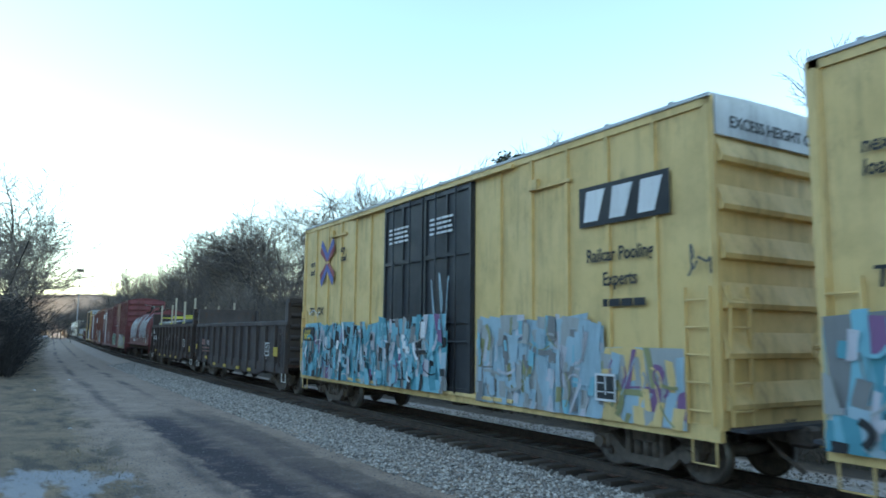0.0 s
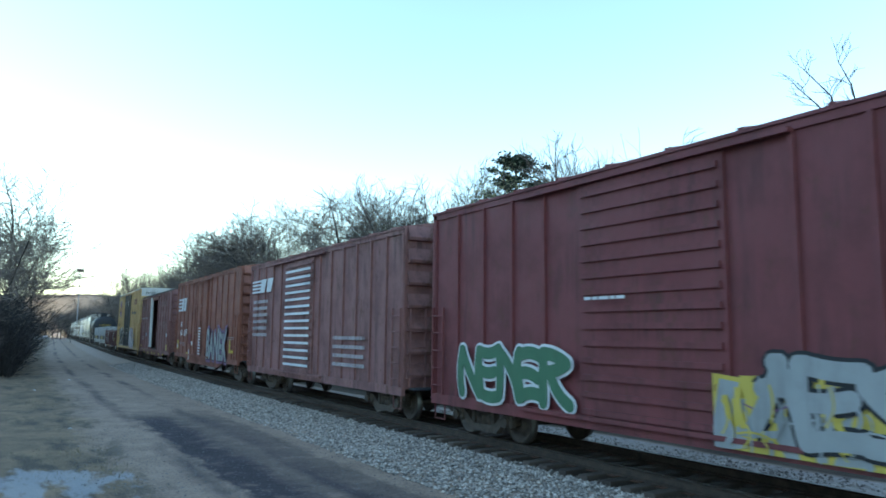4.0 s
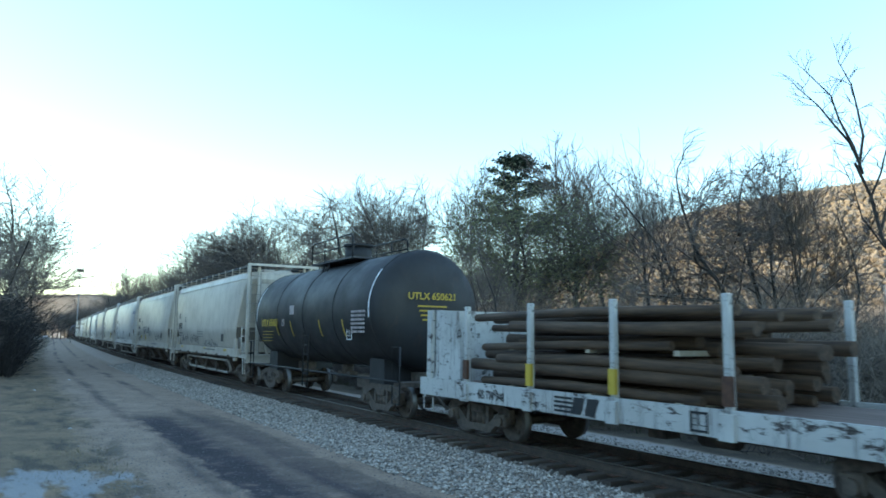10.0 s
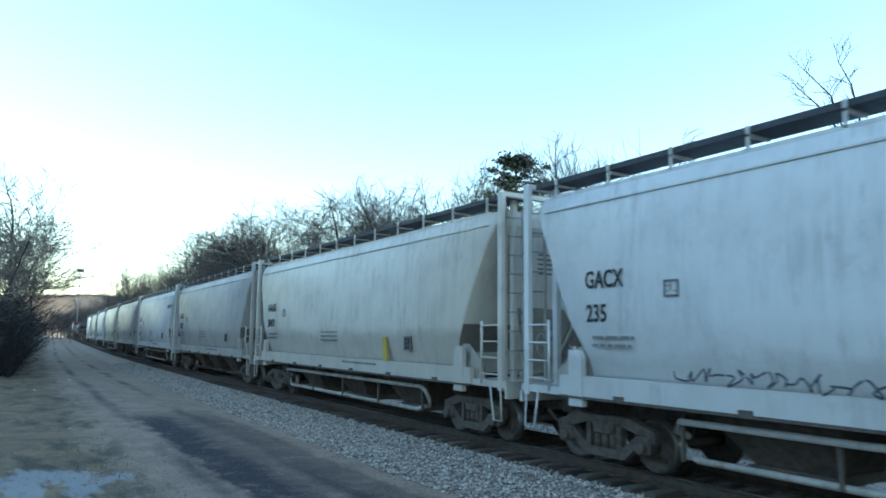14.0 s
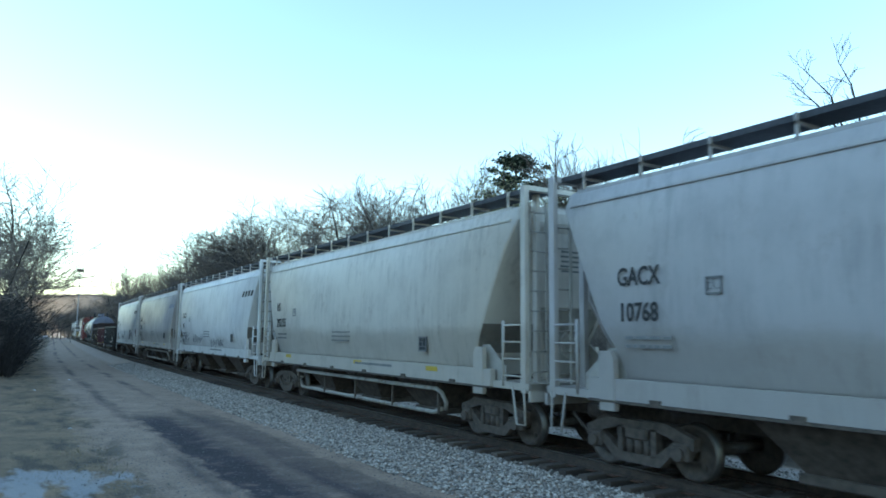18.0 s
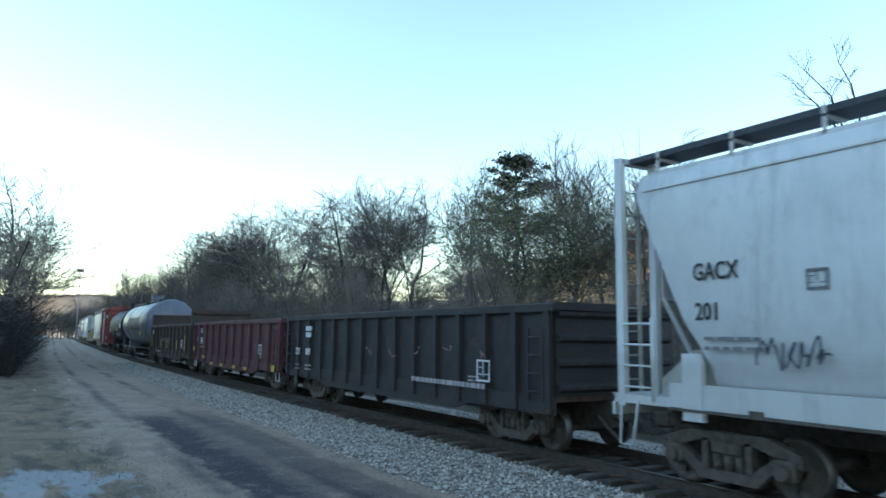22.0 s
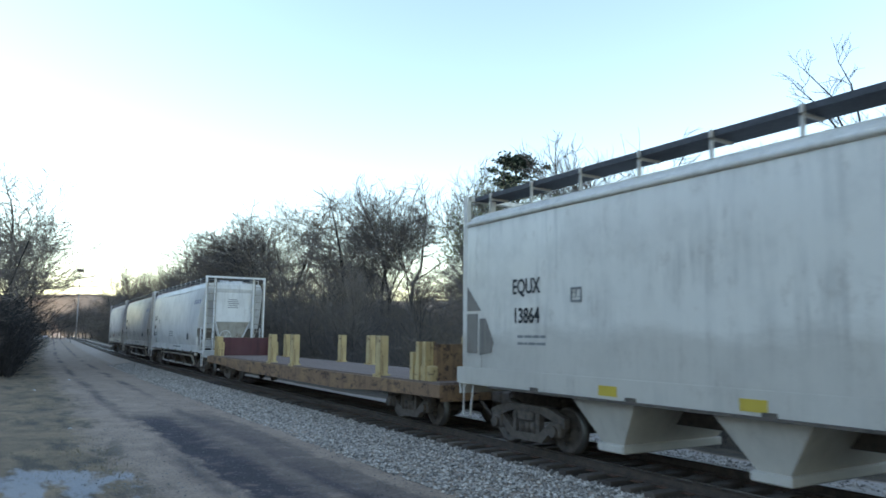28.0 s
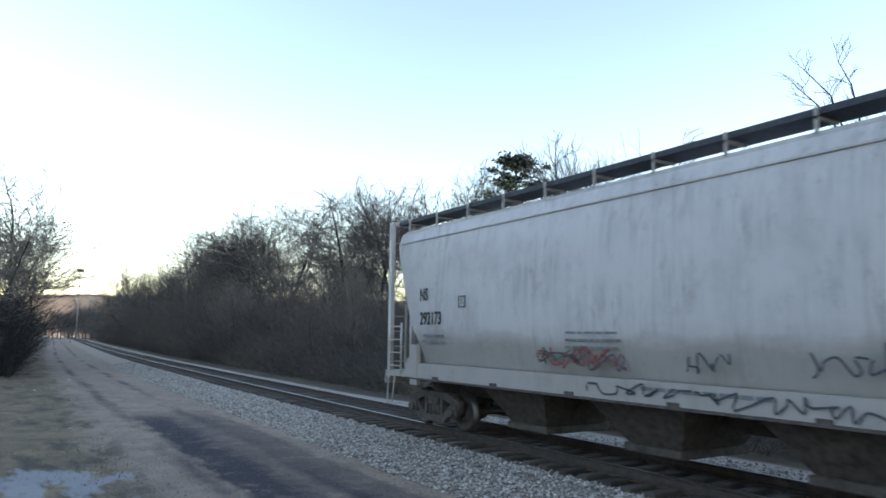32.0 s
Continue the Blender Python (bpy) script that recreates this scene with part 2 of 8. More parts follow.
M["greengrass"] = per_piece("dull_green_grass", (0.05, 0.065, 0.03), (0.12, 0.13, 0.06), 0.95, True)
# brush stems darkened in colour for the shade inside a dense thicket
M["darkbrush"] = per_piece("self_shaded_brush_stems", (0.022, 0.020, 0.020), (0.058, 0.050, 0.047), 0.95, True)
M["hilltree"] = per_piece("sunlit_bare_hill_trees", (0.21, 0.175, 0.14), (0.30, 0.25, 0.20), 0.95, True)


# ---- mesh helpers ----
def obj(name, mesh, parent=None, m=None, label=""):
    ob = new(name, mesh)
    ob.parent = parent
    if m is not None:
        ob.matrix_basis = m
    if label:
        tagged(ob, label)
    return ob


def to_mesh(name, bm, mat):
    me = bpy.data.meshes.new(name)
    bm.normal_update()
    bm.to_mesh(me)
    bm.free()
    for x in mat if isinstance(mat, (list, tuple)) else [mat]:
        me.materials.append(x)
    return me


def part(name, bm, mat, parent, label="", m=None):
    return obj(name, to_mesh(name, bm, mat), parent, m, label)


def thing(name, label, category, group="", kind=""):
    return tagged(new(name), label, category, group, kind)


def pydata(name, verts, faces, mat, smooth=False):
    me = bpy.data.meshes.new(name)
    me.from_pydata(verts, [], faces)
    for x in mat if isinstance(mat, (list, tuple)) else [mat]:
        me.materials.append(x)
    if smooth:
        me.polygons.foreach_set("use_smooth", [True] * len(me.polygons))
    me.update()
    return me


def box(bm, x0, x1, y0, y1, z0, z1, mi=0, bev=0.0):
    v = [bm.verts.new(p) for p in ((x0, y0, z0), (x1, y0, z0), (x1, y1, z0), (x0, y1, z0), (x0, y0, z1), (x1, y0, z1), (x1, y1, z1), (x0, y1, z1))]
    fs = [bm.faces.new([v[i] for i in q]) for q in ((3, 2, 1, 0), (4, 5, 6, 7), (0, 1, 5, 4), (1, 2, 6, 5), (2, 3, 7, 6), (3, 0, 4, 7))]
    for f in fs:
        f.material_index = mi
    if bev:
        bmesh.ops.bevel(bm, geom=list({e for f in fs for e in f.edges}), offset=bev, segments=1, affect="EDGES", profile=0.5)
    return bm


def bar(bm, p0, p1, w, h=None, mi=0):
    """A rectangular bar from p0 to p1, w by h across."""
    p0, p1 = Vector(p0), Vector(p1)
    d = (p1 - p0).normalized()
    side = d.cross(Vector((0, 0, 1)))
    side = Vector((1, 0, 0)) if side.length < 1e-4 else side.normalized()
    up = side.cross(d)
    h = h or w
    q = [bm.verts.new(p + side * a * w / 2 + up * b * h / 2) for p in (p0, p1) for a, b in ((-1, -1), (1, -1), (1, 1), (-1, 1))]
    for i in ((0, 1, 2, 3), (7, 6, 5, 4), (0, 4, 5, 1), (1, 5, 6, 2), (2, 6, 7, 3), (3, 7, 4, 0)):
        bm.faces.new([q[k] for k in i]).material_index = mi
    return bm


def tube(bm, pts, r, seg=8, mi=0, r1=None, smooth=True):
    """A round rod along the points."""
    rings = []
    pts = [Vector(p) for p in pts]
    for i, p in enumerate(pts):
        d = (pts[min(i + 1, len(pts) - 1)] - pts[max(i - 1, 0)]).normalized()
        a = d.cross(Vector((0.13, 0.31, 0.94)))
        a.normalize()
        b = d.cross(a)
        rr = r if r1 is None else r + (r1 - r) * i / (len(pts) - 1)
        rings.append([bm.verts.new(p + (a * math.cos(k * math.tau / seg) + b * math.sin(k * math.tau / seg)) * rr) for k in range(seg)])
    for u, w in zip(rings, rings[1:]):
        for k in range(seg):
            f = bm.faces.new((u[k], u[(k + 1) % seg], w[(k + 1) % seg], w[k]))
            f.smooth, f.material_index = smooth, mi
    for ring, flip in ((rings[0], True), (rings[-1], False)):
        f = bm.faces.new(ring[::-1] if flip else ring)
        f.material_index = mi
    return bm


def slab(bm, outline, y0, y1, mi=0):
    """An outline in x and z, drawn out from y0 to y1."""
    a = [bm.verts.new((x, y0, z)) for x, z in outline]
    b = [bm.verts.new((x, y1, z)) for x, z in outline]
    n = len(outline)
    fs = [bm.faces.new(a), bm.faces.new(b[::-1])] + [bm.faces.new((a[i], b[i], b[(i + 1) % n], a[(i + 1) % n])) for i in range(n)]
    for f in fs:
        f.material_index = mi
    return bm


def NB():
    return bmesh.new()


FONT_CACHE = {}


def lettering(parent, words, x, y, z, size, mat, name="lettering", label="", squash=1.0, slant=0.0):
    """Painted words on a side that faces -y, their lower left corner at x, z."""
    key = (words, size, mat.name, slant)
    if key not in FONT_CACHE:
        cu = bpy.data.curves.new(name, "FONT")
        cu.body, cu.size, cu.extrude, cu.shear, cu.resolution_u = words, size, 0.002, slant, 3
        cu.offset = size * (0.018 if name == "lettering" else -0.022)
        tmp = bpy.data.objects.new(name, cu)
        me = bpy.data.meshes.new_from_object(tmp)
        bpy.data.objects.remove(tmp)
        me.materials.clear()
        me.materials.append(mat)
        FONT_CACHE[key] = me
    m = Matrix.Translation((x, y, z)) @ Matrix.Rotation(radians(90), 4, "X") @ Matrix.Diagonal((squash, 1, 1, 1))
    return obj(name, FONT_CACHE[key], parent, m, label)


def scrawl(parent, words, x, y, z, size, mat, pitch, seed):
    """Words sprayed by hand: every letter leans and sits a little differently, and is gone over twice."""
    rnd = random.Random(seed)
    for i, ch in enumerate(words):
        if ch == " ":
            continue
        for k in range(2):
            ob = lettering(parent, ch, 0, 0, 0, size * rnd.uniform(0.85, 1.12), mat, "graffiti", "black hand-sprayed letter", 0.7)
            ob.matrix_basis = Matrix.Translation((x + pitch * i + 0.03 * k, y - 0.003 * k, z + rnd.uniform(-0.06, 0.06))) @ pose(0, 0, 0, 90, rnd.uniform(-4, 14), 0) @ Matrix.Diagonal((0.72, 1, 1, 1))


def bars(parent, x, y, z, w, rows, mat, pitch=0.075, h=0.03, name="small_print", label="", seed=0, lens=(0.08, 0.3), gap=0.035):
    """Small writing as plain bars."""
    rnd = random.Random(seed)
    bm = NB()
    for i in range(rows):
        q = x
        while q < x + w - 0.05:
            l = min(rnd.uniform(*lens), x + w - q)
            box(bm, q, q + l, y - 0.004, y + 0.004, z - i * pitch, z - i * pitch + h)
            q += l + gap
    return tagged(part(name, bm, mat, parent, label), kind="stuff")


def ribbon(bm, pts, w, y, cap=True):
    """A flat painted line along points in x and z, with round ends."""
    if cap:
        for p, q in ((pts[0], pts[1]), (pts[-1], pts[-2])):
            a0 = math.atan2(p[1] - q[1], p[0] - q[0])
            bm.faces.new([bm.verts.new((p[0] + w / 2 * math.cos(a0 + k * math.tau / 10), y, p[1] + w / 2 * math.sin(a0 + k * math.tau / 10))) for k in range(10)])
    last = None
    for i, p in enumerate(pts):
        a, b = pts[max(0, i - 1)], pts[min(len(pts) - 1, i + 1)]
        l = math.hypot(b[0] - a[0], b[1] - a[1]) or 1
        nx, nz = -(b[1] - a[1]) / l * w / 2, (b[0] - a[0]) / l * w / 2
        cur = (bm.verts.new((p[0] + nx, y - 0.0006, p[1] + nz)), bm.verts.new((p[0] - nx, y - 0.0006, p[1] - nz)))
        if last:
            bm.faces.new((last[0], last[1], cur[1], cur[0]))
        last = cur


def glyphs(parent, x0, x1, z0, z1, y, fill, line, n, seed, name="graffiti", label="", t=0.24, lean=0.0, rim=0.05, wrap=None):
    """Sprayed marks like an unreadable tag: loops and bends, thin as a scrawl or fat as blocks with a rim."""
    rnd = random.Random(seed)
    if line is None and t < 0.2:
        keys = []
        for i in range(n * 5 + 1):
            keys.append(Vector((x0 + (x1 - x0) * (i + rnd.uniform(-1.6, 1.6)) / (n * 5), (z0 + z1) / 2 + (z1 - z0) * 0.5 * rnd.uniform(-1, 1) * (1 if i % 2 else 0.7))))
        bm, run_pts = NB(), []
        for i in range(1, len(keys) - 2):
            a, b, c, d = keys[i - 1:i + 3]
            for k in range(5):
                u = k / 5
                q = 0.5 * (2 * b + (c - a) * u + (2 * a - 5 * b + 4 * c - d) * u * u + (3 * b - a - 3 * c + d) * u ** 3)
                run_pts.append((q.x + lean * (q.y - z0), q.y))
            if rnd.random() < 0.16 or i == len(keys) - 3:
                if len(run_pts) > 2:
                    ribbon(bm, run_pts, max(0.03, t * 0.36 * (z1 - z0)), y - 0.0004 * i, False)
                run_pts = []
        if wrap:
            for vv in bm.verts:
                vv.co.y += wrap(vv.co.z) - y
        return tagged(part(name, bm, fill, parent, label), kind="stuff")
    w, h = (x1 - x0) / n, z1 - z0
    tw = t * min(h, w * 2.4)
    strokes = []

    def bent(a, b, sag):
        mx, mz = (a[0] + b[0]) / 2 + (b[1] - a[1]) * sag, (a[1] + b[1]) / 2 - (b[0] - a[0]) * sag
        out = []
        for k in range(7):
            u = k / 6
            q = [(1 - u) ** 2 * a[m] + 2 * u * (1 - u) * c + u * u * b[m] for m, c in ((0, mx), (1, mz))]
            out.append((q[0] + lean * (q[1] - z0), q[1]))
        return out

    for i in range(n):
        l, r = x0 + w * (i + 0.02), x0 + w * (i + 0.98)
        lo, hi = z0 + tw * 0.5 + h * rnd.uniform(0, 0.07), z1 - tw * 0.5 - h * rnd.uniform(0, 0.10)
        mid = lo + (hi - lo) * rnd.uniform(0.35, 0.62)
        form = rnd.randrange(6)
        j = lambda: rnd.uniform(-0.10, 0.10) * w
        if form == 0:
            segs = [((l + j(), hi), (l + j(), lo)), ((l, hi), (r, hi + j())), ((l, mid), (r - w * 0.2, mid + j())), ((l, lo), (r, lo + j()))]
        elif form == 1:
            segs = [((l, lo), ((l + r) / 2 + j(), hi)), (((l + r) / 2 + j(), hi), (r, lo)), ((l + w * 0.2, mid), (r - w * 0.2, mid))]
        elif form == 2:
            segs = [((r, hi + j()), (l, (hi + mid) / 2)), ((l, (hi + mid) / 2), (r, (lo + mid) / 2)), ((r, (lo + mid) / 2), (l, lo))]
        elif form == 3:
            segs = [((l, lo), (l + j(), hi)), ((l, hi), (r, lo)), ((r + j(), lo), (r, hi))]
        elif form == 4:
            segs = [((l + j(), hi), (l, lo)), ((l, hi), (r, (hi + mid) / 2)), ((r, (hi + mid) / 2), (l, mid)), ((l + w * 0.3, mid), (r + w * 0.1, lo))]
        else:
            segs = [((r, hi), (l, mid)), ((l, mid), ((l + r) / 2, lo)), (((l + r) / 2, lo), (r, mid)), ((r, mid), ((l + r) / 2, mid + j()))]
        strokes += [bent(a, b, rnd.uniform(-0.22, 0.22)) for a, b in segs]

    def sheet(extra, yy):
        bm = NB()
        for k, s in enumerate(strokes):
            ribbon(bm, s, tw + extra, yy - 0.0008 * k)
        if wrap:
            for vv in bm.verts:
                vv.co.y += wrap(vv.co.z) - y
        return bm

    if line is not None:
        tagged(part(name + "_outline", sheet(rim * 2, y), line, parent), kind="stuff")
    return tagged(part(name, sheet(0.0, y - 0.0008 * len(strokes) - 0.003), fill, parent, label), kind="stuff")


def mural(parent, x0, x1, z0, z1, y, mats, seed, label="", density=7.0, base=None):
    """A crowded wall-writer's piece: ragged overlapping fields, fat strokes and thin highlights, in several paints."""
    rnd = random.Random(seed)
    bm, n = NB(), [0]

    def blob(cx, cz, rx, rz, mi):
        """A slanted block with cut corners, like a piece of a sprayed letter."""
        k, q = rnd.uniform(-0.25, 0.35) * rz, [rnd.uniform(0.75, 1.15) for _ in range(6)]
        ring = [(-rx * q[0] - k, -rz), (rx * q[1] - k, -rz * q[2]), (rx * q[3], rz * rnd.uniform(-0.3, 0.3)), (rx * q[4] + k, rz * q[5]), (-rx * q[3] + k, rz), (-rx * q[2], rz * rnd.uniform(-0.3, 0.3))]
        f = bm.faces.new([bm.verts.new((min(x1, max(x0, cx + a)), y - 0.0004 * n[0], min(z1, max(z0, cz + c)))) for a, c in ring])
        f.material_index = mi
        n[0] += 1

    def stroke(pts, wd, mi):
        before = len(bm.faces)
        ribbon(bm, pts, wd, y - 0.0004 * n[0], False)
        bm.faces.ensure_lookup_table()
        for f in list(bm.faces)[before:]:
            f.material_index = mi
        n[0] += 1

    area = (x1 - x0) * (z1 - z0)
    for i in range(int((x1 - x0) / 0.28)):
        blob(x0 + 0.28 * (i + 0.5), z0 + (z1 - z0) * 0.42, 0.42, (z1 - z0) * rnd.uniform(0.42, 0.62), base[i % len(base)] if base else 0)
    for _ in range(int(area * density * 2.6)):
        blob(rnd.uniform(x0, x1), z0 + (z1 - z0) * rnd.random() ** 1.2 * 0.9, rnd.uniform(0.03, 0.13), rnd.uniform(0.08, 0.36), rnd.randrange(len(mats)))
    for _ in range(int((x1 - x0) * 12.0)):
        cx, cz = rnd.uniform(x0 + 0.25, x1 - 0.25), rnd.uniform(z0 + 0.2, z1 - 0.3)
        a, l = rnd.choice((1.57, 1.45, 1.7, 1.57, 0.05, -0.1, 1.1, 2.1)), rnd.uniform(0.08, 0.34)
        b = rnd.uniform(-0.12, 0.12)
        pts = [(min(x1, max(x0, cx + l * u * math.cos(a) - b * u * u * math.sin(a))), min(z1 + 0.05, max(z0, cz + l * u * math.sin(a) + b * u * u * math.cos(a)))) for u in (-1, -0.6, -0.2, 0.2, 0.6, 1)]
        mi = rnd.randrange(len(mats))
        stroke(pts, rnd.choice((0.02, 0.025, 0.03, 0.05, 0.09)), mi)
    return tagged(part("graffiti", bm, mats, parent, label), kind="stuff")


def block_word(parent, words, x, z, size, fill, line, wrap, width, rim=0.06, label="", slant=0.12, fat=0.055):
    """Fat sprayed capitals with a dark rim, laid on a curved side."""
    for name, off, mat, dy in (("graffiti_outline", rim, line, 0.012), ("graffiti", fat, fill, 0.022)):
        cu = bpy.data.curves.new(name, "FONT")
        cu.body, cu.size, cu.shear, cu.resolution_u, cu.offset, cu.space_character = words, size, slant, 2, off, 1.06
        tmp = bpy.data.objects.new(name, cu)
        me = bpy.data.meshes.new_from_object(tmp)
        bpy.data.objects.remove(tmp)
        me.materials.clear()
        me.materials.append(mat)
        bm = NB()
        bm.from_mesh(me)
        bmesh.ops.subdivide_edges(bm, edges=[e for e in bm.edges if e.calc_length() > 0.25], cuts=4, use_grid_fill=True)
        bmesh.ops.triangulate(bm, faces=bm.faces)
        wd = max(v.co.x for v in bm.verts)
        for v in bm.verts:
            px, pz = x + v.co.x * width / wd, z + v.co.y * (1 + 0.10 * math.sin(v.co.x * 2.3))
            v.co = Vector((px, wrap(pz) - dy, pz))
        bm.to_mesh(me)
        bm.free()
        tagged(obj(name, me, parent, None, label if name == "graffiti" else ""), kind="stuff")


# ---- the line of the track ----
TRACK_Y, BEND_X, BEND = 9.77, -16.0, 2.76e-4


def track_y(x):
    """Lateral place of the track's middle: straight, then a gentle bend away from the camera, then straight again."""
    k = min(x - BEND_X, 0.0)
    kk = max(k, -85.0)
    return TRACK_Y + BEND * (kk * kk + 2 * kk * (k - kk))


def track_pose(x):
    g = (track_y(x + 4) - track_y(x - 4)) / 8
    return pose(x, track_y(x), 0, 0, 0, math.degrees(math.atan(g)))


def fbm(x, y, s, seed=0.0):
    return noise.fractal(Vector((x * s, y * s, seed)), 1.0, 2.1, 4)


GROUND_Z = -0.42


def hill(x, y):
    """Wooded ridges that close the valley."""
    z = 0.0
    # the sunlit ridge beyond the track
    d = (y - 250.0) + 0.10 * (x + 300)
    if d > 0:
        rise = min(1.0, d / 260.0)
        rise = rise * rise * (3 - 2 * rise)
        along = 1 / (1 + math.exp(-(x + 572.0) / 46.0))
        z += rise * (6 + 104 * along - 0.05 * max(0.0, x + 350))
    # the far ridge at the end of the line
    d2 = (-x - 760) * 0.35 + (y + 25) * 0.94
    if d2 > 0 and x < -640:
        r = min(1.0, d2 / 90.0) * min(1.0, (-x - 640) / 150.0)
        z += 42 * r * r * (3 - 2 * r)
    # the ridge that keeps the evening sun off the valley
    u = x * -0.55 + y * -0.83
    v = x * 0.83 - y * 0.55
    start = 70 + 2.0 * max(0.0, -v - 90)
    d3 = u - start
    if d3 > 0 and v > -340:
        r = min(1.0, d3 / 130.0) * min(1.0, (v + 340) / 60.0)
        z += (62 + 0.22 * max(0.0, -v - 90)) * r * r * (3 - 2 * r)
    return z


def ground_mesh():
    xs = [-2600, -1900, -1500] + list(range(-1300, -420, 40)) + list(range(-420, -60, 12)) + list(np.arange(-60, 12, 0.8)) + list(range(12, 120, 12)) + [150, 220, 320, 480, 700, 1100, 1700, 2600]
    ys = [-2600, -1600, -900, -500, -300] + list(range(-240, -12, 12)) + list(np.arange(-12, 22, 0.5)) + list(range(22, 90, 6)) + list(range(90, 620, 20)) + [660, 740, 900, 1300, 2000, 2600]
    verts, faces = [], []
    for x in xs:
        for y in ys:
            off = track_y(x) - TRACK_Y if x < 0 else 0.0
            lat = y - off
            z = GROUND_Z
            near = abs(x) < 500 and -60 < y < 120
            # the ballast bed
            d = abs(lat - TRACK_Y)
            if d < 4.2 and abs(x) < 900:
                t = min(1.0, max(0.0, (3.4 - d) / 1.6))
                z += t * 0.15
            if near:
                z += 0.05 * fbm(x, y, 0.25) * (0.3 if d < 3.5 else 1.0)
                if lat < 1.0:
                    z += 0.10 * min(1, (1 - lat) / 3) + 0.04 * fbm(x, y, 1.3, 4)
                if lat < -3:
                    z += min(6.0, (-3 - lat) * 0.16)
                if lat > 15:
                    z += 0.08 * min(30, lat - 15) + 0.3 * fbm(x, y, 0.1, 9)
            z += hill(x, y)
            if hill(x, y) > 2:
                z += 5 * fbm(x, y, 0.012, 3)
            verts.append((x, y, z))
    n = len(ys)
    for i in range(len(xs) - 1):
        for j in range(n - 1):
            a = i * n + j
            faces.append((a, a + n, a + n + 1, a + 1))
    me = pydata("ground", verts, faces, [], True)
    return me


def ground_material():
    """Gravel and dry grass by the track, an old asphalt strip, oily ballast between the rails, winter woods beyond."""
    m, nt, b = mat_base("valley_ground", 0.95)
    tc = nt.nodes.new("ShaderNodeTexCoord")
    sep = nt.nodes.new("ShaderNodeSeparateXYZ")
    nt.links.new(tc.outputs["Object"], sep.inputs[0])

    def mth(op, a, bb, clamp=False):
        q = nt.nodes.new("ShaderNodeMath")
        q.operation, q.use_clamp = op, clamp
        for i, v in enumerate((a, bb)):
            if isinstance(v, bpy.types.NodeSocket):
                nt.links.new(v, q.inputs[i])
            else:
                q.inputs[i].default_value = v
        return q.outputs[0]

    X, Y = sep.outputs["X"], sep.outputs["Y"]
    # lateral place, following the bend
    k = mth("MINIMUM", mth("SUBTRACT", X, BEND_X), 0.0)
    kk = mth("MAXIMUM", k, -85.0)
    off = mth("MULTIPLY", mth("ADD", mth("MULTIPLY", kk, kk), mth("MULTIPLY", mth("MULTIPLY", kk, 2.0), mth("SUBTRACT", k, kk))), BEND)
    wob = noise_node(nt, 0.5, 5)
    wob2 = noise_node(nt, 0.12, 4)
    jig = mth("ADD", mth("MULTIPLY", mth("SUBTRACT", wob.outputs[0], 0.5), 1.6), mth("MULTIPLY", mth("SUBTRACT", wob2.outputs[0], 0.5), 2.0))
    lat = mth("SUBTRACT", Y, off)
    latj = mth("ADD", lat, jig)
    latf = mth("ADD", lat, mth("MULTIPLY", mth("SUBTRACT", wob.outputs[0], 0.5), 0.5))

    def band(v, lo, hi, soft):
        return mth("MULTIPLY", mth("DIVIDE", mth("SUBTRACT", v, lo), soft, True), mth("DIVIDE", mth("SUBTRACT", hi, v), soft, True))

    fine = noise_node(nt, 16.0, 4, rough=0.7)
    mid = noise_node(nt, 1.4, 6)
    big = noise_node(nt, 0.25, 4)
    grass = mix(nt, 0.55, ramp(nt, fine.outputs[0], [(0.3, (0.077, 0.054, 0.033)), (0.7, (0.281, 0.196, 0.120))]), ramp(nt, mid.outputs[0], [(0.32, (0.104, 0.073, 0.046)), (0.5, (0.229, 0.159, 0.098)), (0.68, (0.354, 0.241, 0.139))]))
    gravel = mix(nt, 0.5, ramp(nt, fine.outputs[0], [(0.3, (0.229, 0.177, 0.143)), (0.7, (0.634, 0.485, 0.378))]), ramp(nt, mid.outputs[0], [(0.3, (0.247, 0.193, 0.160)), (0.7, (0.386, 0.297, 0.236))]))
    dust = mix(nt, 0.4, ramp(nt, fine.outputs[0], [(0.3, (0.191, 0.136, 0.102)), (0.7, (0.490, 0.348, 0.257))]), ramp(nt, mid.outputs[0], [(0.35, (0.161, 0.115, 0.088)), (0.5, (0.290, 0.209, 0.157)), (0.65, (0.443, 0.318, 0.234))]))
    asph = mix(nt, 0.5, ramp(nt, fine.outputs[0], [(0.3, (0.024, 0.018, 0.022)), (0.7, (0.059, 0.046, 0.053))]), ramp(nt, mid.outputs[0], [(0.3, (0.022, 0.017, 0.021)), (0.7, (0.067, 0.051, 0.058))]))
    oily = ramp(nt, fine.outputs[0], [(0.3, (0.059, 0.041, 0.031)), (0.7, (0.201, 0.140, 0.104))])
    woods = ramp(nt, mid.outputs[0], [(0.3, (0.050, 0.036, 0.025)), (0.6, (0.110, 0.078, 0.050)), (0.75, (0.083, 0.078, 0.036))])
    c = mix(nt, band(latj, 1.7, 7.2, 0.8), grass, dust)
    ragged = noise_node(nt, 2.2, 6, (0.7, 1.0, 1.0), rough=0.72)
    edge = mth("ADD", lat, mth("MULTIPLY", mth("SUBTRACT", ragged.outputs[0], 0.5), 0.9))
    strip = mth("MULTIPLY", band(edge, 3.35, 6.0, 0.22), mth("DIVIDE", mth("ADD", X, mth("ADD", 25.6, mth("MULTIPLY", jig, 1.2))), 2.5, True))
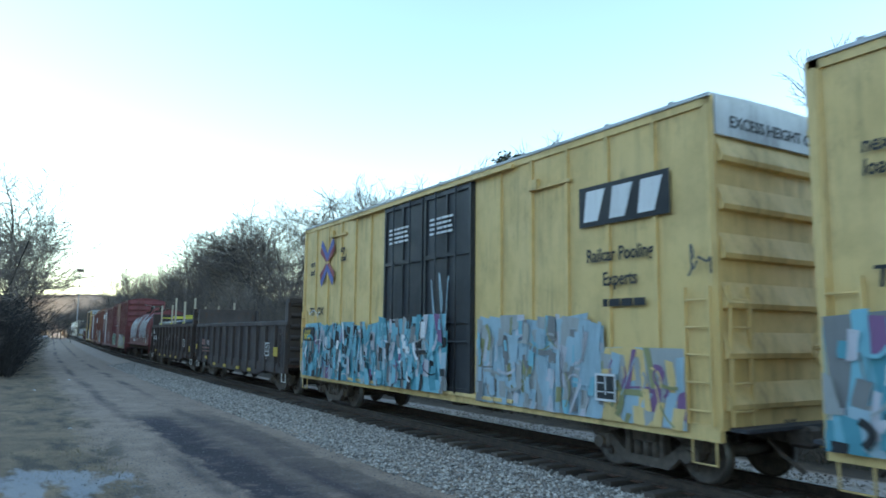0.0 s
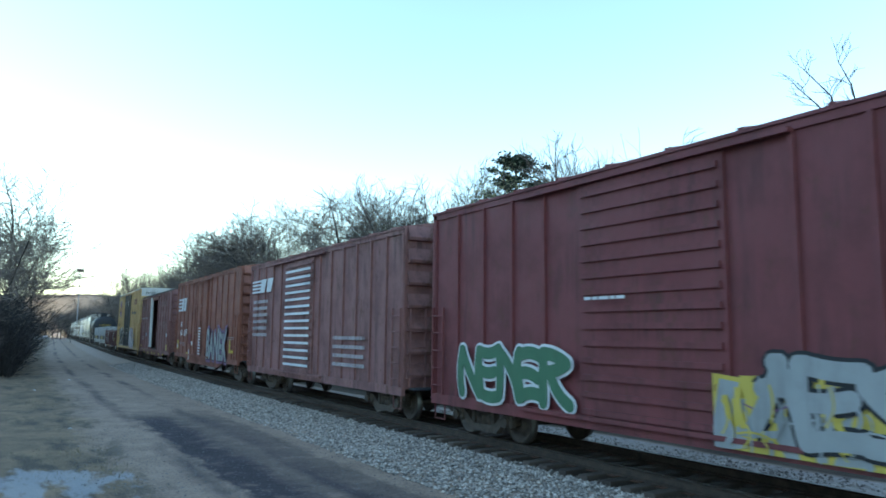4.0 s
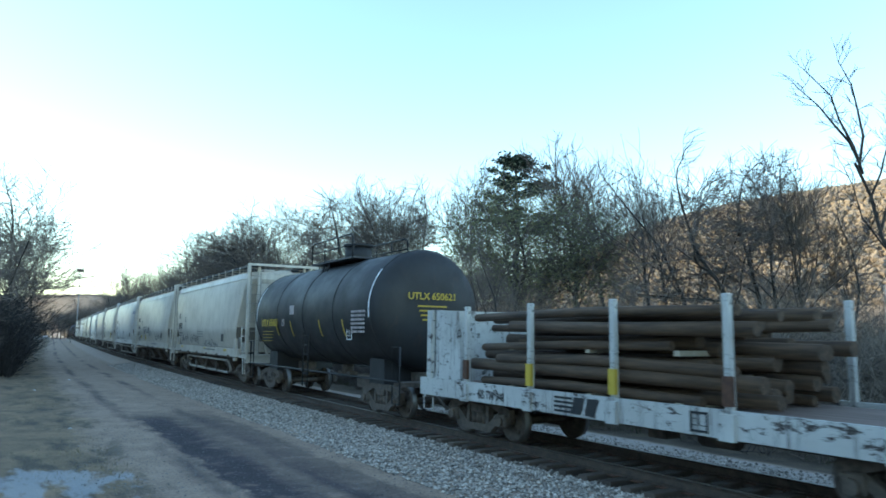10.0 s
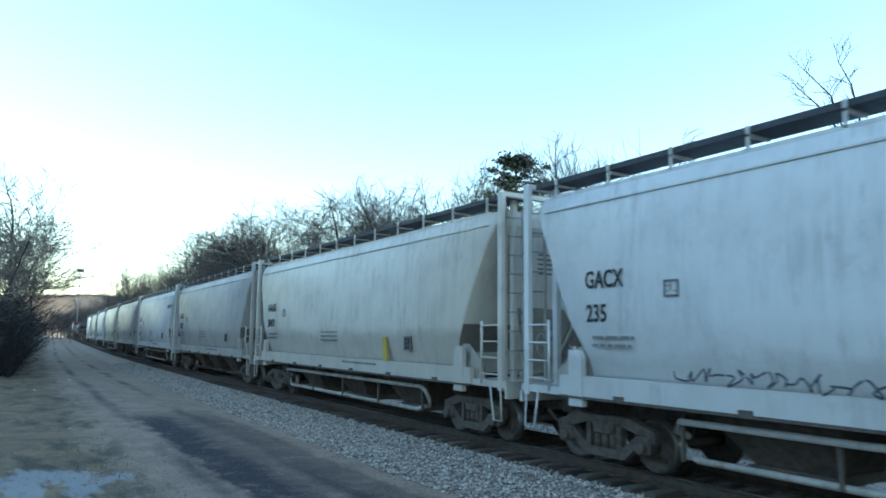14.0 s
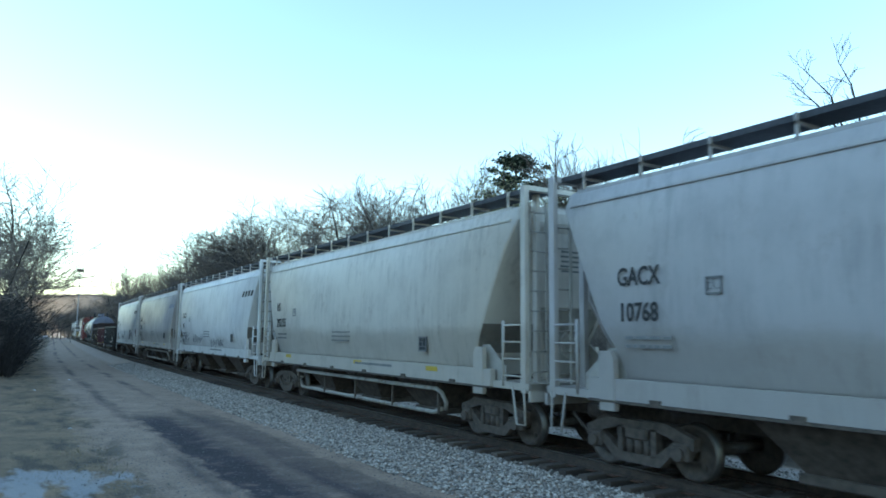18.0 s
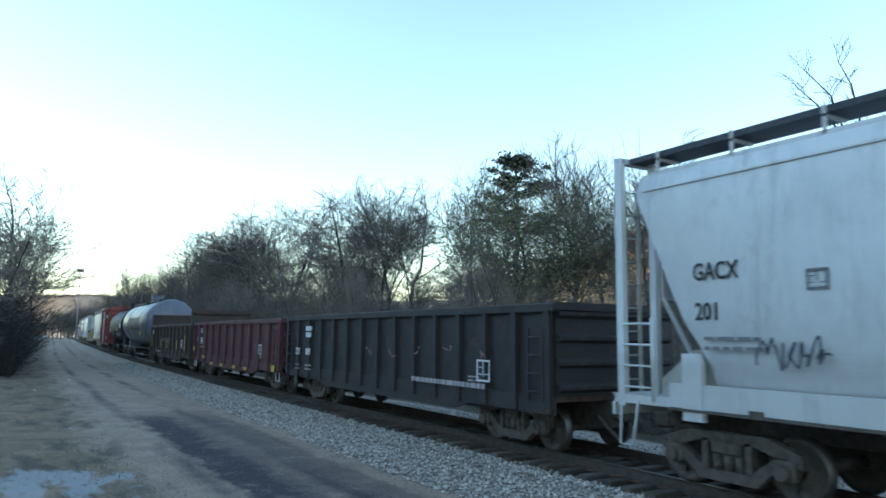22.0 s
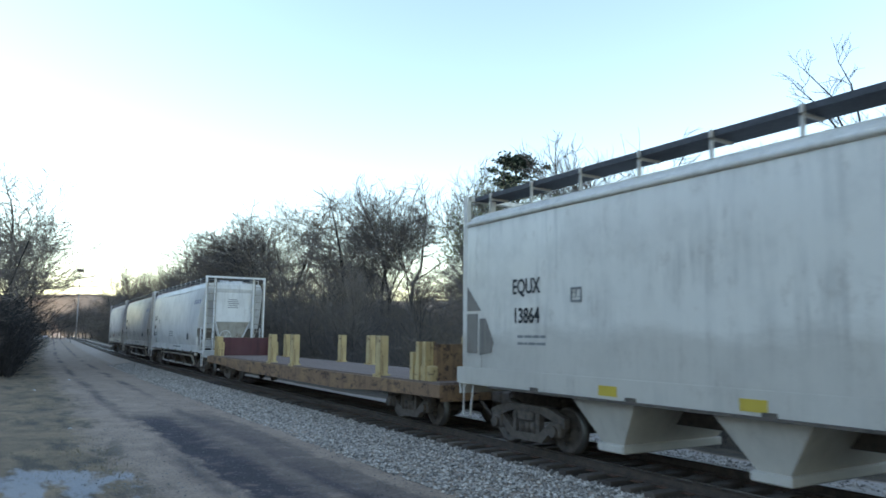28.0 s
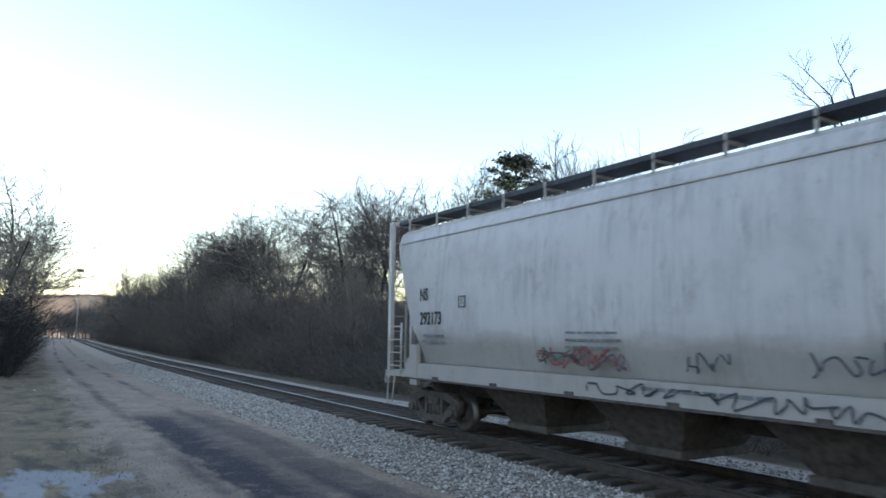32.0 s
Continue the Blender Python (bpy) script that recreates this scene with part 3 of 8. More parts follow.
    strip = mth("MULTIPLY", strip, ramp(nt, mid.outputs[0], [(0.54, (1, 1, 1)), (0.68, (0.7,) * 3)]))
    strip = mth("MULTIPLY", strip, mth("SUBTRACT", 1.0, mth("MULTIPLY", mth("SUBTRACT", edge, 4.6, True), 0.45)))
    # the worn crown of the strip shows more stone
    strip = mth("MULTIPLY", strip, mth("SUBTRACT", 1.0, mth("MULTIPLY", band(edge, 4.15, 5.3, 0.45), 0.42)))
    c = mix(nt, strip, c, asph)
    # a wheel rut that runs on along the track
    broken = ramp(nt, noise_node(nt, 0.7, 5, (0.25, 1.0, 1.0)).outputs[0], [(0.40, (0, 0, 0)), (0.58, (0.75,) * 3)])
    rut = mth("MULTIPLY", mth("ADD", band(latf, 4.75, 5.35, 0.25), band(latf, 2.9, 3.6, 0.3)), broken)
    c = mix(nt, rut, c, asph)
    # stones trodden into the dirt
    peb = nt.nodes.new("ShaderNodeTexVoronoi")
    peb.inputs["Scale"].default_value = 7.0
    nt.links.new(tc.outputs["Object"], peb.inputs["Vector"])
    c = mix(nt, mth("MULTIPLY", ramp(nt, peb.outputs["Distance"], [(0.10, (0.35,) * 3), (0.24, (0, 0, 0))]), band(lat, 0.6, 7.0, 1.0)), c, (0.33, 0.31, 0.295))
    c = mix(nt, band(mth("ADD", latf, mth("MULTIPLY", mth("SUBTRACT", fine.outputs[0], 0.5), 0.5)), 6.4, 20.0, 0.5), c, gravel)
    c = mix(nt, mth("MULTIPLY", band(latf, 11.9, 13.7, 0.2), mth("DIVIDE", mth("ADD", X, 34.0), 16.0, True)), c, mix(nt, 0.5, gravel, (0.44, 0.42, 0.40)))
    c = mix(nt, band(latf, 8.35, 11.95, 0.25), c, oily)
    c = mix(nt, band(mth("ADD", latf, mth("MULTIPLY", mth("DIVIDE", mth("SUBTRACT", -16.0, X), 14.0, True), 0.8)), 13.6, 4000.0, 0.25), c, woods)
    c = mix(nt, band(latj, -4000.0, -3.5, 2.0), c, woods)
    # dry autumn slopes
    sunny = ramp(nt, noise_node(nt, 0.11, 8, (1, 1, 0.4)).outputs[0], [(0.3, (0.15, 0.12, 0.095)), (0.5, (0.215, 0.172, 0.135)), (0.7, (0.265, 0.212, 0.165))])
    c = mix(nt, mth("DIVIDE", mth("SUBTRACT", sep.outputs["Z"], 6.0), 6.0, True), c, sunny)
    # dark tufts and bare patches on the verge
    tuft = noise_node(nt, 0.9, 7, (0.6, 1.6, 1.0), rough=0.7)
    tf = mth("MULTIPLY", ramp(nt, tuft.outputs[0], [(0.50, (0, 0, 0)), (0.62, (0.8,) * 3)]), band(lat, -9.0, 2.9, 0.9))
    c = mix(nt, tf, c, (0.055, 0.048, 0.036))
    # a thin sheet of frozen water on the verge
    dx = mth("DIVIDE", mth("ADD", X, 13.9), 2.2)
    dy = mth("DIVIDE", mth("SUBTRACT", Y, 1.1), 1.35)
    rr = mth("ADD", mth("ADD", mth("MULTIPLY", dx, dx), mth("MULTIPLY", dy, dy)), mth("MULTIPLY", mth("SUBTRACT", noise_node(nt, 1.5, 5, (0.5, 1.3, 1)).outputs[0], 0.5), 5.5))
    wet = mth("MULTIPLY", mth("DIVIDE", mth("SUBTRACT", 0.8, rr), 0.7, True), 0.7)
    c = mix(nt, wet, c, (0.31, 0.32, 0.34))
    nt.links.new(c, b.inputs["Base Color"])
    nt.links.new(mth("SUBTRACT", 0.95, mth("MULTIPLY", wet, 0.35)), b.inputs["Roughness"])
    bump(nt, b, fine.outputs[0], 0.8, 0.05)
    return m


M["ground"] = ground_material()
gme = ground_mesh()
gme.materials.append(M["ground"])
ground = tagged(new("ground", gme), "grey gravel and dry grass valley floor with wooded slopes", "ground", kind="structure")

# ---- rails, sleepers, ballast ----
def rail_mesh(side, x0, x1):
    prof = [(-0.075, -0.165), (0.075, -0.165), (0.075, -0.15), (0.012, -0.13), (0.010, -0.045), (0.036, -0.030), (0.036, -0.006), (0.028, 0.0), (-0.028, 0.0), (-0.036, -0.006), (-0.036, -0.030), (-0.010, -0.045), (-0.012, -0.13), (-0.075, -0.15)]
    n = max(1, round((x1 - x0) / (6 if x1 > -560 else 150)))
    xs = [x0 + (x1 - x0) * i / n for i in range(n + 1)]
    verts, faces = [], []
    for x in xs:
        yc = track_y(x) + side * 0.7525
        verts += [(x, yc + a, z) for a, z in prof]
    n = len(prof)
    mi = []
    for i in range(len(xs) - 1):
        for j in range(n):
            a, bq = i * n + j, i * n + (j + 1) % n
            faces.append((a, bq, bq + n, a + n))
            mi.append(1 if j in (6, 7, 8) else 0)
    me = pydata("rail_length", verts, faces, [M["rail"], M["railtop"]])
    me.polygons.foreach_set("material_index", mi)
    return me


for s in (-1, 1):
    rail = thing("rail", "brown steel rail with a worn bright head on wooden sleepers", "rail", "rails of the track")
    stops = [-1150, -560] + [-548 + 12 * i for i in range(52)] + [640]
    for x0, x1 in zip(stops, stops[1:]):
        obj("rail_length", rail_mesh(s, x0, x1 - 0.008), rail)
bm = NB()
box(bm, -0.11, 0.11, -1.3, 1.3, -0.35, -0.172, bev=0.012)
SLEEPER = to_mesh("sleeper", bm, M["sleeper"])
bed = tagged(new("sleeper_row"), "dark creosoted wooden sleepers half sunk in ballast", "sleepers", kind="structure")
far_v, far_f = [], []
rnd = random.Random(11)
x, count = -520.0, 0
while x < 120:
    m4 = track_pose(x) @ pose(0, rnd.uniform(-0.05, 0.05), rnd.uniform(-0.012, 0.006), 0, 0, rnd.uniform(-1.2, 1.2))
    if -125 < x < 22:
        obj("sleeper", SLEEPER, bed, m4)
        count += 1
    else:
        k = len(far_v)
        far_v += [tuple(m4 @ v.co) for v in SLEEPER.vertices]
        far_f += [tuple(k + i for i in p.vertices) for p in SLEEPER.polygons]
    x += 0.52
tagged(obj("far_sleepers", pydata("far_sleepers", far_v, far_f, M["sleeper"]), bed), "distant wooden sleepers", kind="stuff")
# spikes plates along the near stretch
pv, pf = [], []
x = -60.0
while x < 16:
    for s in (-1, 1):
        yc = track_y(x) + s * 0.7525
        k = len(pv)
        pv += [(x + a, yc + bq, z) for z in (-0.172, -0.160) for a, bq in ((-0.09, -0.18), (0.09, -0.18), (0.09, 0.18), (-0.09, 0.18))]
        pf += [(k, k + 1, k + 5, k + 4), (k + 1, k + 2, k + 6, k + 5), (k + 2, k + 3, k + 7, k + 6), (k + 3, k, k + 4, k + 7), (k + 4, k + 5, k + 6, k + 7)]
    x += 0.52
tagged(new("tie_plates", pydata("tie_plates", pv, pf, M["rust"])), "rusty tie plates under the rails", "tie plates", kind="stuff")


def stones(name, n, x0, x1, lat0, lat1, size, mat, label, zbase, seed, bias=1.0):
    """Loose crushed stones, each a squashed lump."""
    r = random.Random(seed)
    ico = [(0, 0, 1), (0.9, 0, 0.2), (0.2, 0.85, 0.25), (-0.8, 0.45, 0.15), (-0.7, -0.6, 0.3), (0.3, -0.9, 0.1), (0, 0, -0.5)]
    fc = [(0, 1, 2), (0, 2, 3), (0, 3, 4), (0, 4, 5), (0, 5, 1), (6, 2, 1), (6, 3, 2), (6, 4, 3), (6, 5, 4), (6, 1, 5)]
    v, f = [], []
    for _ in range(n):
        u = r.random() ** bias
        x = x1 + (x0 - x1) * u
        lat = r.uniform(lat0, lat1)
        y = track_y(x) - TRACK_Y + lat
        s = size * r.uniform(0.5, 1.35)
        a = r.random() * math.tau
        c, q = math.cos(a), math.sin(a)
        z = zbase(lat)
        k = len(v)
        sx, sy, sz = s * r.uniform(0.7, 1.2), s * r.uniform(0.7, 1.2), s * r.uniform(0.5, 0.9)
        for px, py, pz in ico:
            v.append((x + (px * c - py * q) * sx, y + (px * q + py * c) * sy, z + pz * sz))
        f += [tuple(k + i for i in t) for t in fc]
    return tagged(new(name, pydata(name, v, f, mat)), label, "ballast", kind="stuff")


def bed_z(lat):
    d = abs(lat - TRACK_Y)
    return GROUND_Z + 0.15 * min(1.0, max(0.0, (3.4 - d) / 1.6)) + 0.008


stones("ballast_stones", 42000, -62, 2, 6.3, 8.6, 0.040, M["stone"], "pale grey crushed stone ballast on the shoulder", bed_z, 3, 1.7)
M["stone_dark"] = per_piece("oily_ballast_stone", (0.050, 0.039, 0.032), (0.19, 0.150, 0.122), 0.95, True)
stones("track_stones", 14000, -50, 4, 8.5, 11.3, 0.038, M["stone_dark"], "oil-darkened ballast between the sleepers", lambda l: bed_z(l) + 0.0, 4, 1.6)
stones("far_side_stones", 4500, -24, 6, 11.9, 13.5, 0.040, M["stone"], "pale ballast beyond the track", bed_z, 6, 1.4)
stones("verge_pebbles", 5000, -40, -4, 1.2, 6.4, 0.016, M["pebble"], "scattered pebbles on the dirt road", lambda l: GROUND_Z + 0.01, 7, 1.8)


litter = random.Random(19)
for lx, ly in ((-43.0, 3.0), (-36.0, 1.2), (-21.5, 1.6)):
    bm = NB()
    box(bm, -0.05, 0.05, -0.04, 0.04, 0.0, 0.03, bev=0.012)
    sc = tagged(new("scrap", to_mesh("scrap", bm, M["whitepaint"])), "small pale scrap of litter on the dirt", "litter", "litter on the verge")
    sc.matrix_basis = pose(lx, ly, GROUND_Z + 0.02, litter.uniform(-20, 20), 8, litter.uniform(0, 180))


# ---- trees ----
def limb(v, f, pts, r0, r1, seg):
    base = len(v)
    for i, p in enumerate(pts):
        d = (pts[min(i + 1, len(pts) - 1)] - pts[max(i - 1, 0)])
        d.normalize()
        a = d.cross(Vector((0.21, 0.47, 0.86)))
        a.normalize()
        b = d.cross(a)
        r = r0 + (r1 - r0) * i / (len(pts) - 1)
        for k in range(seg):
            q = k * math.tau / seg
            v.append(p + (a * math.cos(q) + b * math.sin(q)) * r)
    for i in range(len(pts) - 1):
        for k in range(seg):
            a, b = base + i * seg + k, base + i * seg + (k + 1) % seg
            f.append((a, b, b + seg, a + seg))


def grow(rnd, trunk, twigs, tips, p, d, length, r, level, maxlevel, spread, up):
    n = 5 if level < 2 else 4
    pts = [p.copy()]
    for i in range(n):
        j = 0.12 if level < 2 else 0.22
        d = (d + Vector((rnd.gauss(0, j), rnd.gauss(0, j), rnd.gauss(0, 0.06) + up * 0.10))).normalized()
        pts.append(pts[-1] + d * (length / n))
    tgt = trunk if level < 2 else twigs
    r1 = r * (0.55 if level < maxlevel else 0.35)
    r, r1 = max(r, 0.009), max(r1, 0.005)
    limb(tgt[0], tgt[1], pts, r, r1, 6 if level == 0 else (4 if level < 2 else 3))
    if level >= maxlevel:
        tips.append(pts[-1])
        return
    kids = {0: 6, 1: 5, 2: 5, 3: 4}.get(level, 3)
    for i in range(kids):
        t = (0.35 if level == 0 else 0.22) + (0.95 - 0.3) * (i + rnd.random() * 0.6) / kids
        k = min(n - 1, int(t * n))
        q = pts[k].lerp(pts[k + 1], min(1.0, t * n - k))
        az = rnd.random() * math.tau
        side = Vector((math.cos(az), math.sin(az), 0))
        side = (side - d * side.dot(d)).normalized()
        nd = (d * (1 - spread * 0.55) + side * spread * rnd.uniform(0.7, 1.15)).normalized()
        grow(rnd, trunk, twigs, tips, q, nd, length * rnd.uniform(0.48, 0.72) * (1.15 - 0.35 * t * (level == 0)), r * rnd.uniform(0.36, 0.5) * (1 - 0.4 * t), level + 1, maxlevel, spread, up)
    if level < 3:
        grow(rnd, trunk, twigs, tips, pts[-1], d, length * 0.55, r1, level + 1, maxlevel, spread, up)


def tree_meshes(name, seed, height, spread, up, stem=0.45, maxlevel=4, twigmat="twig", leaf=None, thick=0.016, lean=(0.0, 0.0)):
    rnd = random.Random(seed)
    trunk, twigs, tips = ([], []), ([], []), []
    grow(rnd, trunk, twigs, tips, Vector((0, 0, -0.3)), Vector((rnd.gauss(lean[0], 0.05), rnd.gauss(lean[1], 0.05), 1)).normalized(), height * stem, height * thick * 0.55, 0, maxlevel, spread, up)
    zmax = max(p.z for p in tips)
    k = height / zmax
    tm = pydata("trunk", [v * k for v in trunk[0]], trunk[1], M["bark"], True)
    cm = pydata("crown", [v * k for v in twigs[0]], twigs[1], M[twigmat])
    lm = None
    if leaf:
        v, f = [], []
        for p in tips:
            for _ in range(leaf[1]):
                c = p * k + Vector((rnd.gauss(0, leaf[2]), rnd.gauss(0, leaf[2]), rnd.gauss(0, leaf[2])))
                a = Vector((rnd.gauss(0, 1), rnd.gauss(0, 1), rnd.gauss(0, 1))).normalized() * leaf[3] * rnd.uniform(0.6, 1.3)
                b = a.orthogonal() * 0.6
                n = len(v)
                v += [c - a, c + b, c + a, c - b]
                f.append((n, n + 1, n + 2, n + 3))
        lm = pydata("leaves", v, f, M[leaf[0]])
    return tm, cm, lm


def make_tree(name, meshes, label, group, x, y, z, rot, s=1.0, sz=None):
    t = thing(name, label, "tree", group)
    t.matrix_basis = pose(x, y, z, 0, 0, rot) @ Matrix.Diagonal((s, s, sz or s, 1))
    obj("trunk", meshes[0], t)
    obj("crown", meshes[1], t)
    if meshes[2]:
        obj("leaves", meshes[2], t)
    return t


def ground_at(x, y):
    lat = y - (track_y(x) - TRACK_Y if x < 0 else 0)
    z = GROUND_Z
    if lat < -3:
        z += min(6.0, (-3 - lat) * 0.16)
    if lat > 15:
        z += 0.08 * min(30, lat - 15)
    return z + hill(x, y) - 0.15


def pine_meshes(seed, height):
    """A tall pine: a bare mast, and short crooked boughs with tufts of needles round the top."""
    rnd = random.Random(seed)
    trunk, boughs, v, f = ([], []), ([], []), [], []
    limb(trunk[0], trunk[1], [Vector((0.05 * math.sin(i), 0.05 * math.cos(2 * i), -0.3 + (height + 0.1) * i / 7)) for i in range(8)], 0.17, 0.03, 7)
    for i in range(46):
        t = rnd.random() ** 0.8
        z = height * (0.60 + 0.40 * t)
        reach = (1.55 * math.sqrt(max(0.05, 1 - (1.35 * t - 0.35) ** 2))) * rnd.uniform(0.55, 1.15)
        az = i * 2.4 + rnd.uniform(-0.5, 0.5)
        p = Vector((0, 0, z - 0.25))
        d = Vector((math.cos(az), math.sin(az), 0.15 + 0.5 * t))
        pts = [p + d * reach * k / 3 + Vector((0, 0, rnd.uniform(-0.06, 0.06))) for k in range(4)]
        limb(boughs[0], boughs[1], pts, 0.035, 0.010, 4)
        for k in range(5):
            c = pts[1].lerp(pts[3], 0.2 + 0.2 * k) + Vector((rnd.gauss(0, 0.10), rnd.gauss(0, 0.10), rnd.gauss(0.06, 0.07)))
            for _ in range(26):
                q = c + Vector((rnd.gauss(0, 0.13), rnd.gauss(0, 0.13), rnd.gauss(0, 0.075)))
                a = Vector((rnd.gauss(0, 1), rnd.gauss(0, 1), rnd.gauss(0.3, 0.7))).normalized() * rnd.uniform(0.05, 0.10)
                b = a.orthogonal() * 0.4
                n = len(v)
                v += [q - a, q + b, q + a, q - b]
                f.append((n, n + 1, n + 2, n + 3))
    return pydata("trunk", *trunk, M["bark"], True), pydata("boughs", *boughs, M["bark"]), pydata("needles", v, f, M["needle"])


def forked_meshes(seed):
    """A slender tree that leans and forks into a few long crooked limbs with thin twigs; x is along its lean, in metres."""
    rnd = random.Random(seed)
    trunk, twigs, tips = ([], []), ([], []), []
    limbs = (((0.5, -0.3), (0.1, 1.0), (-0.5, 2.0), (-1.0, 3.6), (-1.35, 5.0), (-1.6, 6.2), 0.085, 0.05),
             ((-1.6, 6.2), (-1.95, 6.9), (-2.5, 7.5), (-3.1, 8.2), (-3.9, 8.9), 0.062, 0.015),
             ((-1.5, 5.8), (-1.75, 6.8), (-2.15, 7.8), (-2.5, 8.7), (-3.4, 9.7), 0.058, 0.014),
             ((-1.6, 6.2), (-1.4, 7.2), (-1.55, 8.2), (-1.75, 9.1), (-2.2, 10.0), 0.052, 0.014),
             ((-1.0, 3.6), (-0.6, 4.8), (-0.15, 6.0), (0.2, 7.4), (0.3, 9.0), 0.06, 0.014),
             ((-1.3, 4.8), (-0.9, 5.8), (-0.65, 6.8), (-0.3, 8.2), 0.045, 0.012),
             ((-0.9, 3.2), (-1.7, 4.2), (-2.2, 5.3), (-2.5, 6.0), 0.035, 0.010))
    for k, (*line, r0, r1) in enumerate(limbs):
        depth = rnd.uniform(-0.9, 0.9) if k else 0.0
        pts = [Vector((a + rnd.gauss(0, 0.05), depth * i / len(line), z + (2.2 if z > 0 else 0.0))) for i, (a, z) in enumerate(line)]
        limb(trunk[0], trunk[1], pts, r0, r1, 7)
        if not k:
            continue
        for i in range(1, len(pts)):
            for _ in range(3):
                q = pts[i - 1].lerp(pts[i], rnd.random())
                d = Vector((rnd.gauss(-0.25, 0.6), rnd.gauss(0, 0.6), rnd.uniform(0.2, 1.0))).normalized()
                grow(rnd, trunk, twigs, tips, q, d, rnd.uniform(0.5, 1.1), 0.013, 3, 4, 0.6, 0.3)
        grow(rnd, trunk, twigs, tips, pts[-1], (pts[-1] - pts[-2]).normalized(), 0.7, 0.012, 3, 4, 0.6, 0.3)
    return pydata("trunk", *trunk, M["bark"], True), pydata("crown", *twigs, M["bark"]), None


WIDE = [tree_meshes("w%d" % i, 20 + i, 10, 0.74, 0.30, 0.36, 4, "twig" if i % 2 else "twig_pale") for i in range(4)]
TALL = [tree_meshes("t%d" % i, 40 + i, 10, 0.50, 0.62, 0.40, 4, "twig" if i else "twig_pale") for i in range(3)]
THIN = [tree_meshes("s%d" % i, 60 + i, 10, 0.44, 0.5, 0.55, 3, "twig", thick=0.013) for i in range(3)]
FORK = forked_meshes(71)
BUD = tree_meshes("b", 80, 10, 0.66, 0.3, 0.40, 4, "twig", ("budleaf", 14, 0.30, 0.062))
PINE = pine_meshes(90, 10)
FOR = "bare trees beyond the track"


def at_px(u, d):
    """Place in the direction u (as a share of the view's width from its left edge) at the distance d."""
    t = (u - 0.5) * 2 * math.tan(radians(63.9 / 2))
    a = math.pi - YAW - math.atan(t)
    return math.cos(a) * d, math.sin(a) * d


def put_tree(kind, u, d, h, label, group=FOR, name="tree", rot=None, w=1.0):
    x, y = at_px(u, d)
    k = h / 10.0
    return make_tree(name, kind, label, group, x, y, ground_at(x, y), rot if rot is not None else (u * 7919 + d * 31) % 360, k * w, k)


BARE = "tall bare winter tree with grey-brown twigs"
# single trees that stand out, by direction, distance and height
put_tree(WIDE[0], 0.315, 98, 23.0, "wide bare winter tree with a rounded crown", w=1.05)
put_tree(WIDE[1], 0.43, 80, 19.5, "bare winter tree with spreading grey branches")
put_tree(WIDE[2], 0.475, 70, 18.4, "bare winter tree with spreading grey branches")
put_tree(TALL[0], 0.536, 64, 18.0, BARE)
put_tree(PINE, 0.584, 66, 17.6, "dark green pine rising over bare trees", name="pine_tree", w=1.4)
put_tree(BUD, 0.577, 52, 12.7, "broad tree with dull olive-green young leaves", w=1.25)
put_tree(TALL[1], 0.660, 56, 16.6, BARE, w=1.1)
put_tree(TALL[2], 0.690, 58, 15.6, BARE)
put_tree(TALL[0], 0.735, 50, 13.2, BARE)
put_tree(THIN[0], 0.808, 42, 12.8, "slender bare tree with upright limbs", w=1.3)
put_tree(WIDE[2], 0.835, 40, 11.8, BARE)
put_tree(WIDE[3], 0.868, 41, 11.9, BARE, w=0.9)
put_tree(TALL[1], 0.915, 37, 10.2, BARE)
put_tree(FORK, 1.032, 27, 9.1, "slender leaning tree with long forked bare limbs", w=1.0, rot=math.degrees(math.pi / 2 - YAW))
put_tree(WIDE[2], 0.248, 128, 23, "bare winter tree with a rounded crown")
put_tree(TALL[1], 0.265, 118, 21, BARE)
put_tree(WIDE[3], 0.225, 150, 22.5, BARE)
put_tree(TALL[2], 0.197, 160, 20, BARE)
put_tree(TALL[0], 0.147, 215, 23, BARE)
put_tree(WIDE[1], 0.165, 190, 17.5, BARE)
for kind, u, d, h, w in ((TALL[2], 0.645, 55, 14.2, 1.1), (THIN[1], 0.765, 46, 10.8, 1.3), (WIDE[1], 0.875, 42, 9.4, 1.1), (THIN[2], 0.95, 38, 8.8, 1.3),
                         (WIDE[2], 0.318, 100, 20.3, 1.2), (WIDE[1], 0.285, 112, 19.5, 1.2), (WIDE[3], 0.395, 84, 17.6, 1.2), (WIDE[0], 0.372, 92, 17.0, 1.0), (TALL[1], 0.44, 76, 17.6, 1.1), (WIDE[0], 0.235, 140, 22.0, 1.2)):
    put_tree(kind, u, d, h * 1.06, "bare winter tree with a rounded twiggy crown", w=w)
# trees round the far end of the road
end_wood = random.Random(15)
for i in range(16):
    put_tree((WIDE + TALL)[i % 7], 0.052 + 0.0042 * i, end_wood.uniform(250, 330), end_wood.uniform(7.5, 11.0) + 0.28 * i, "distant bare tree at the end of the road", w=1.5)
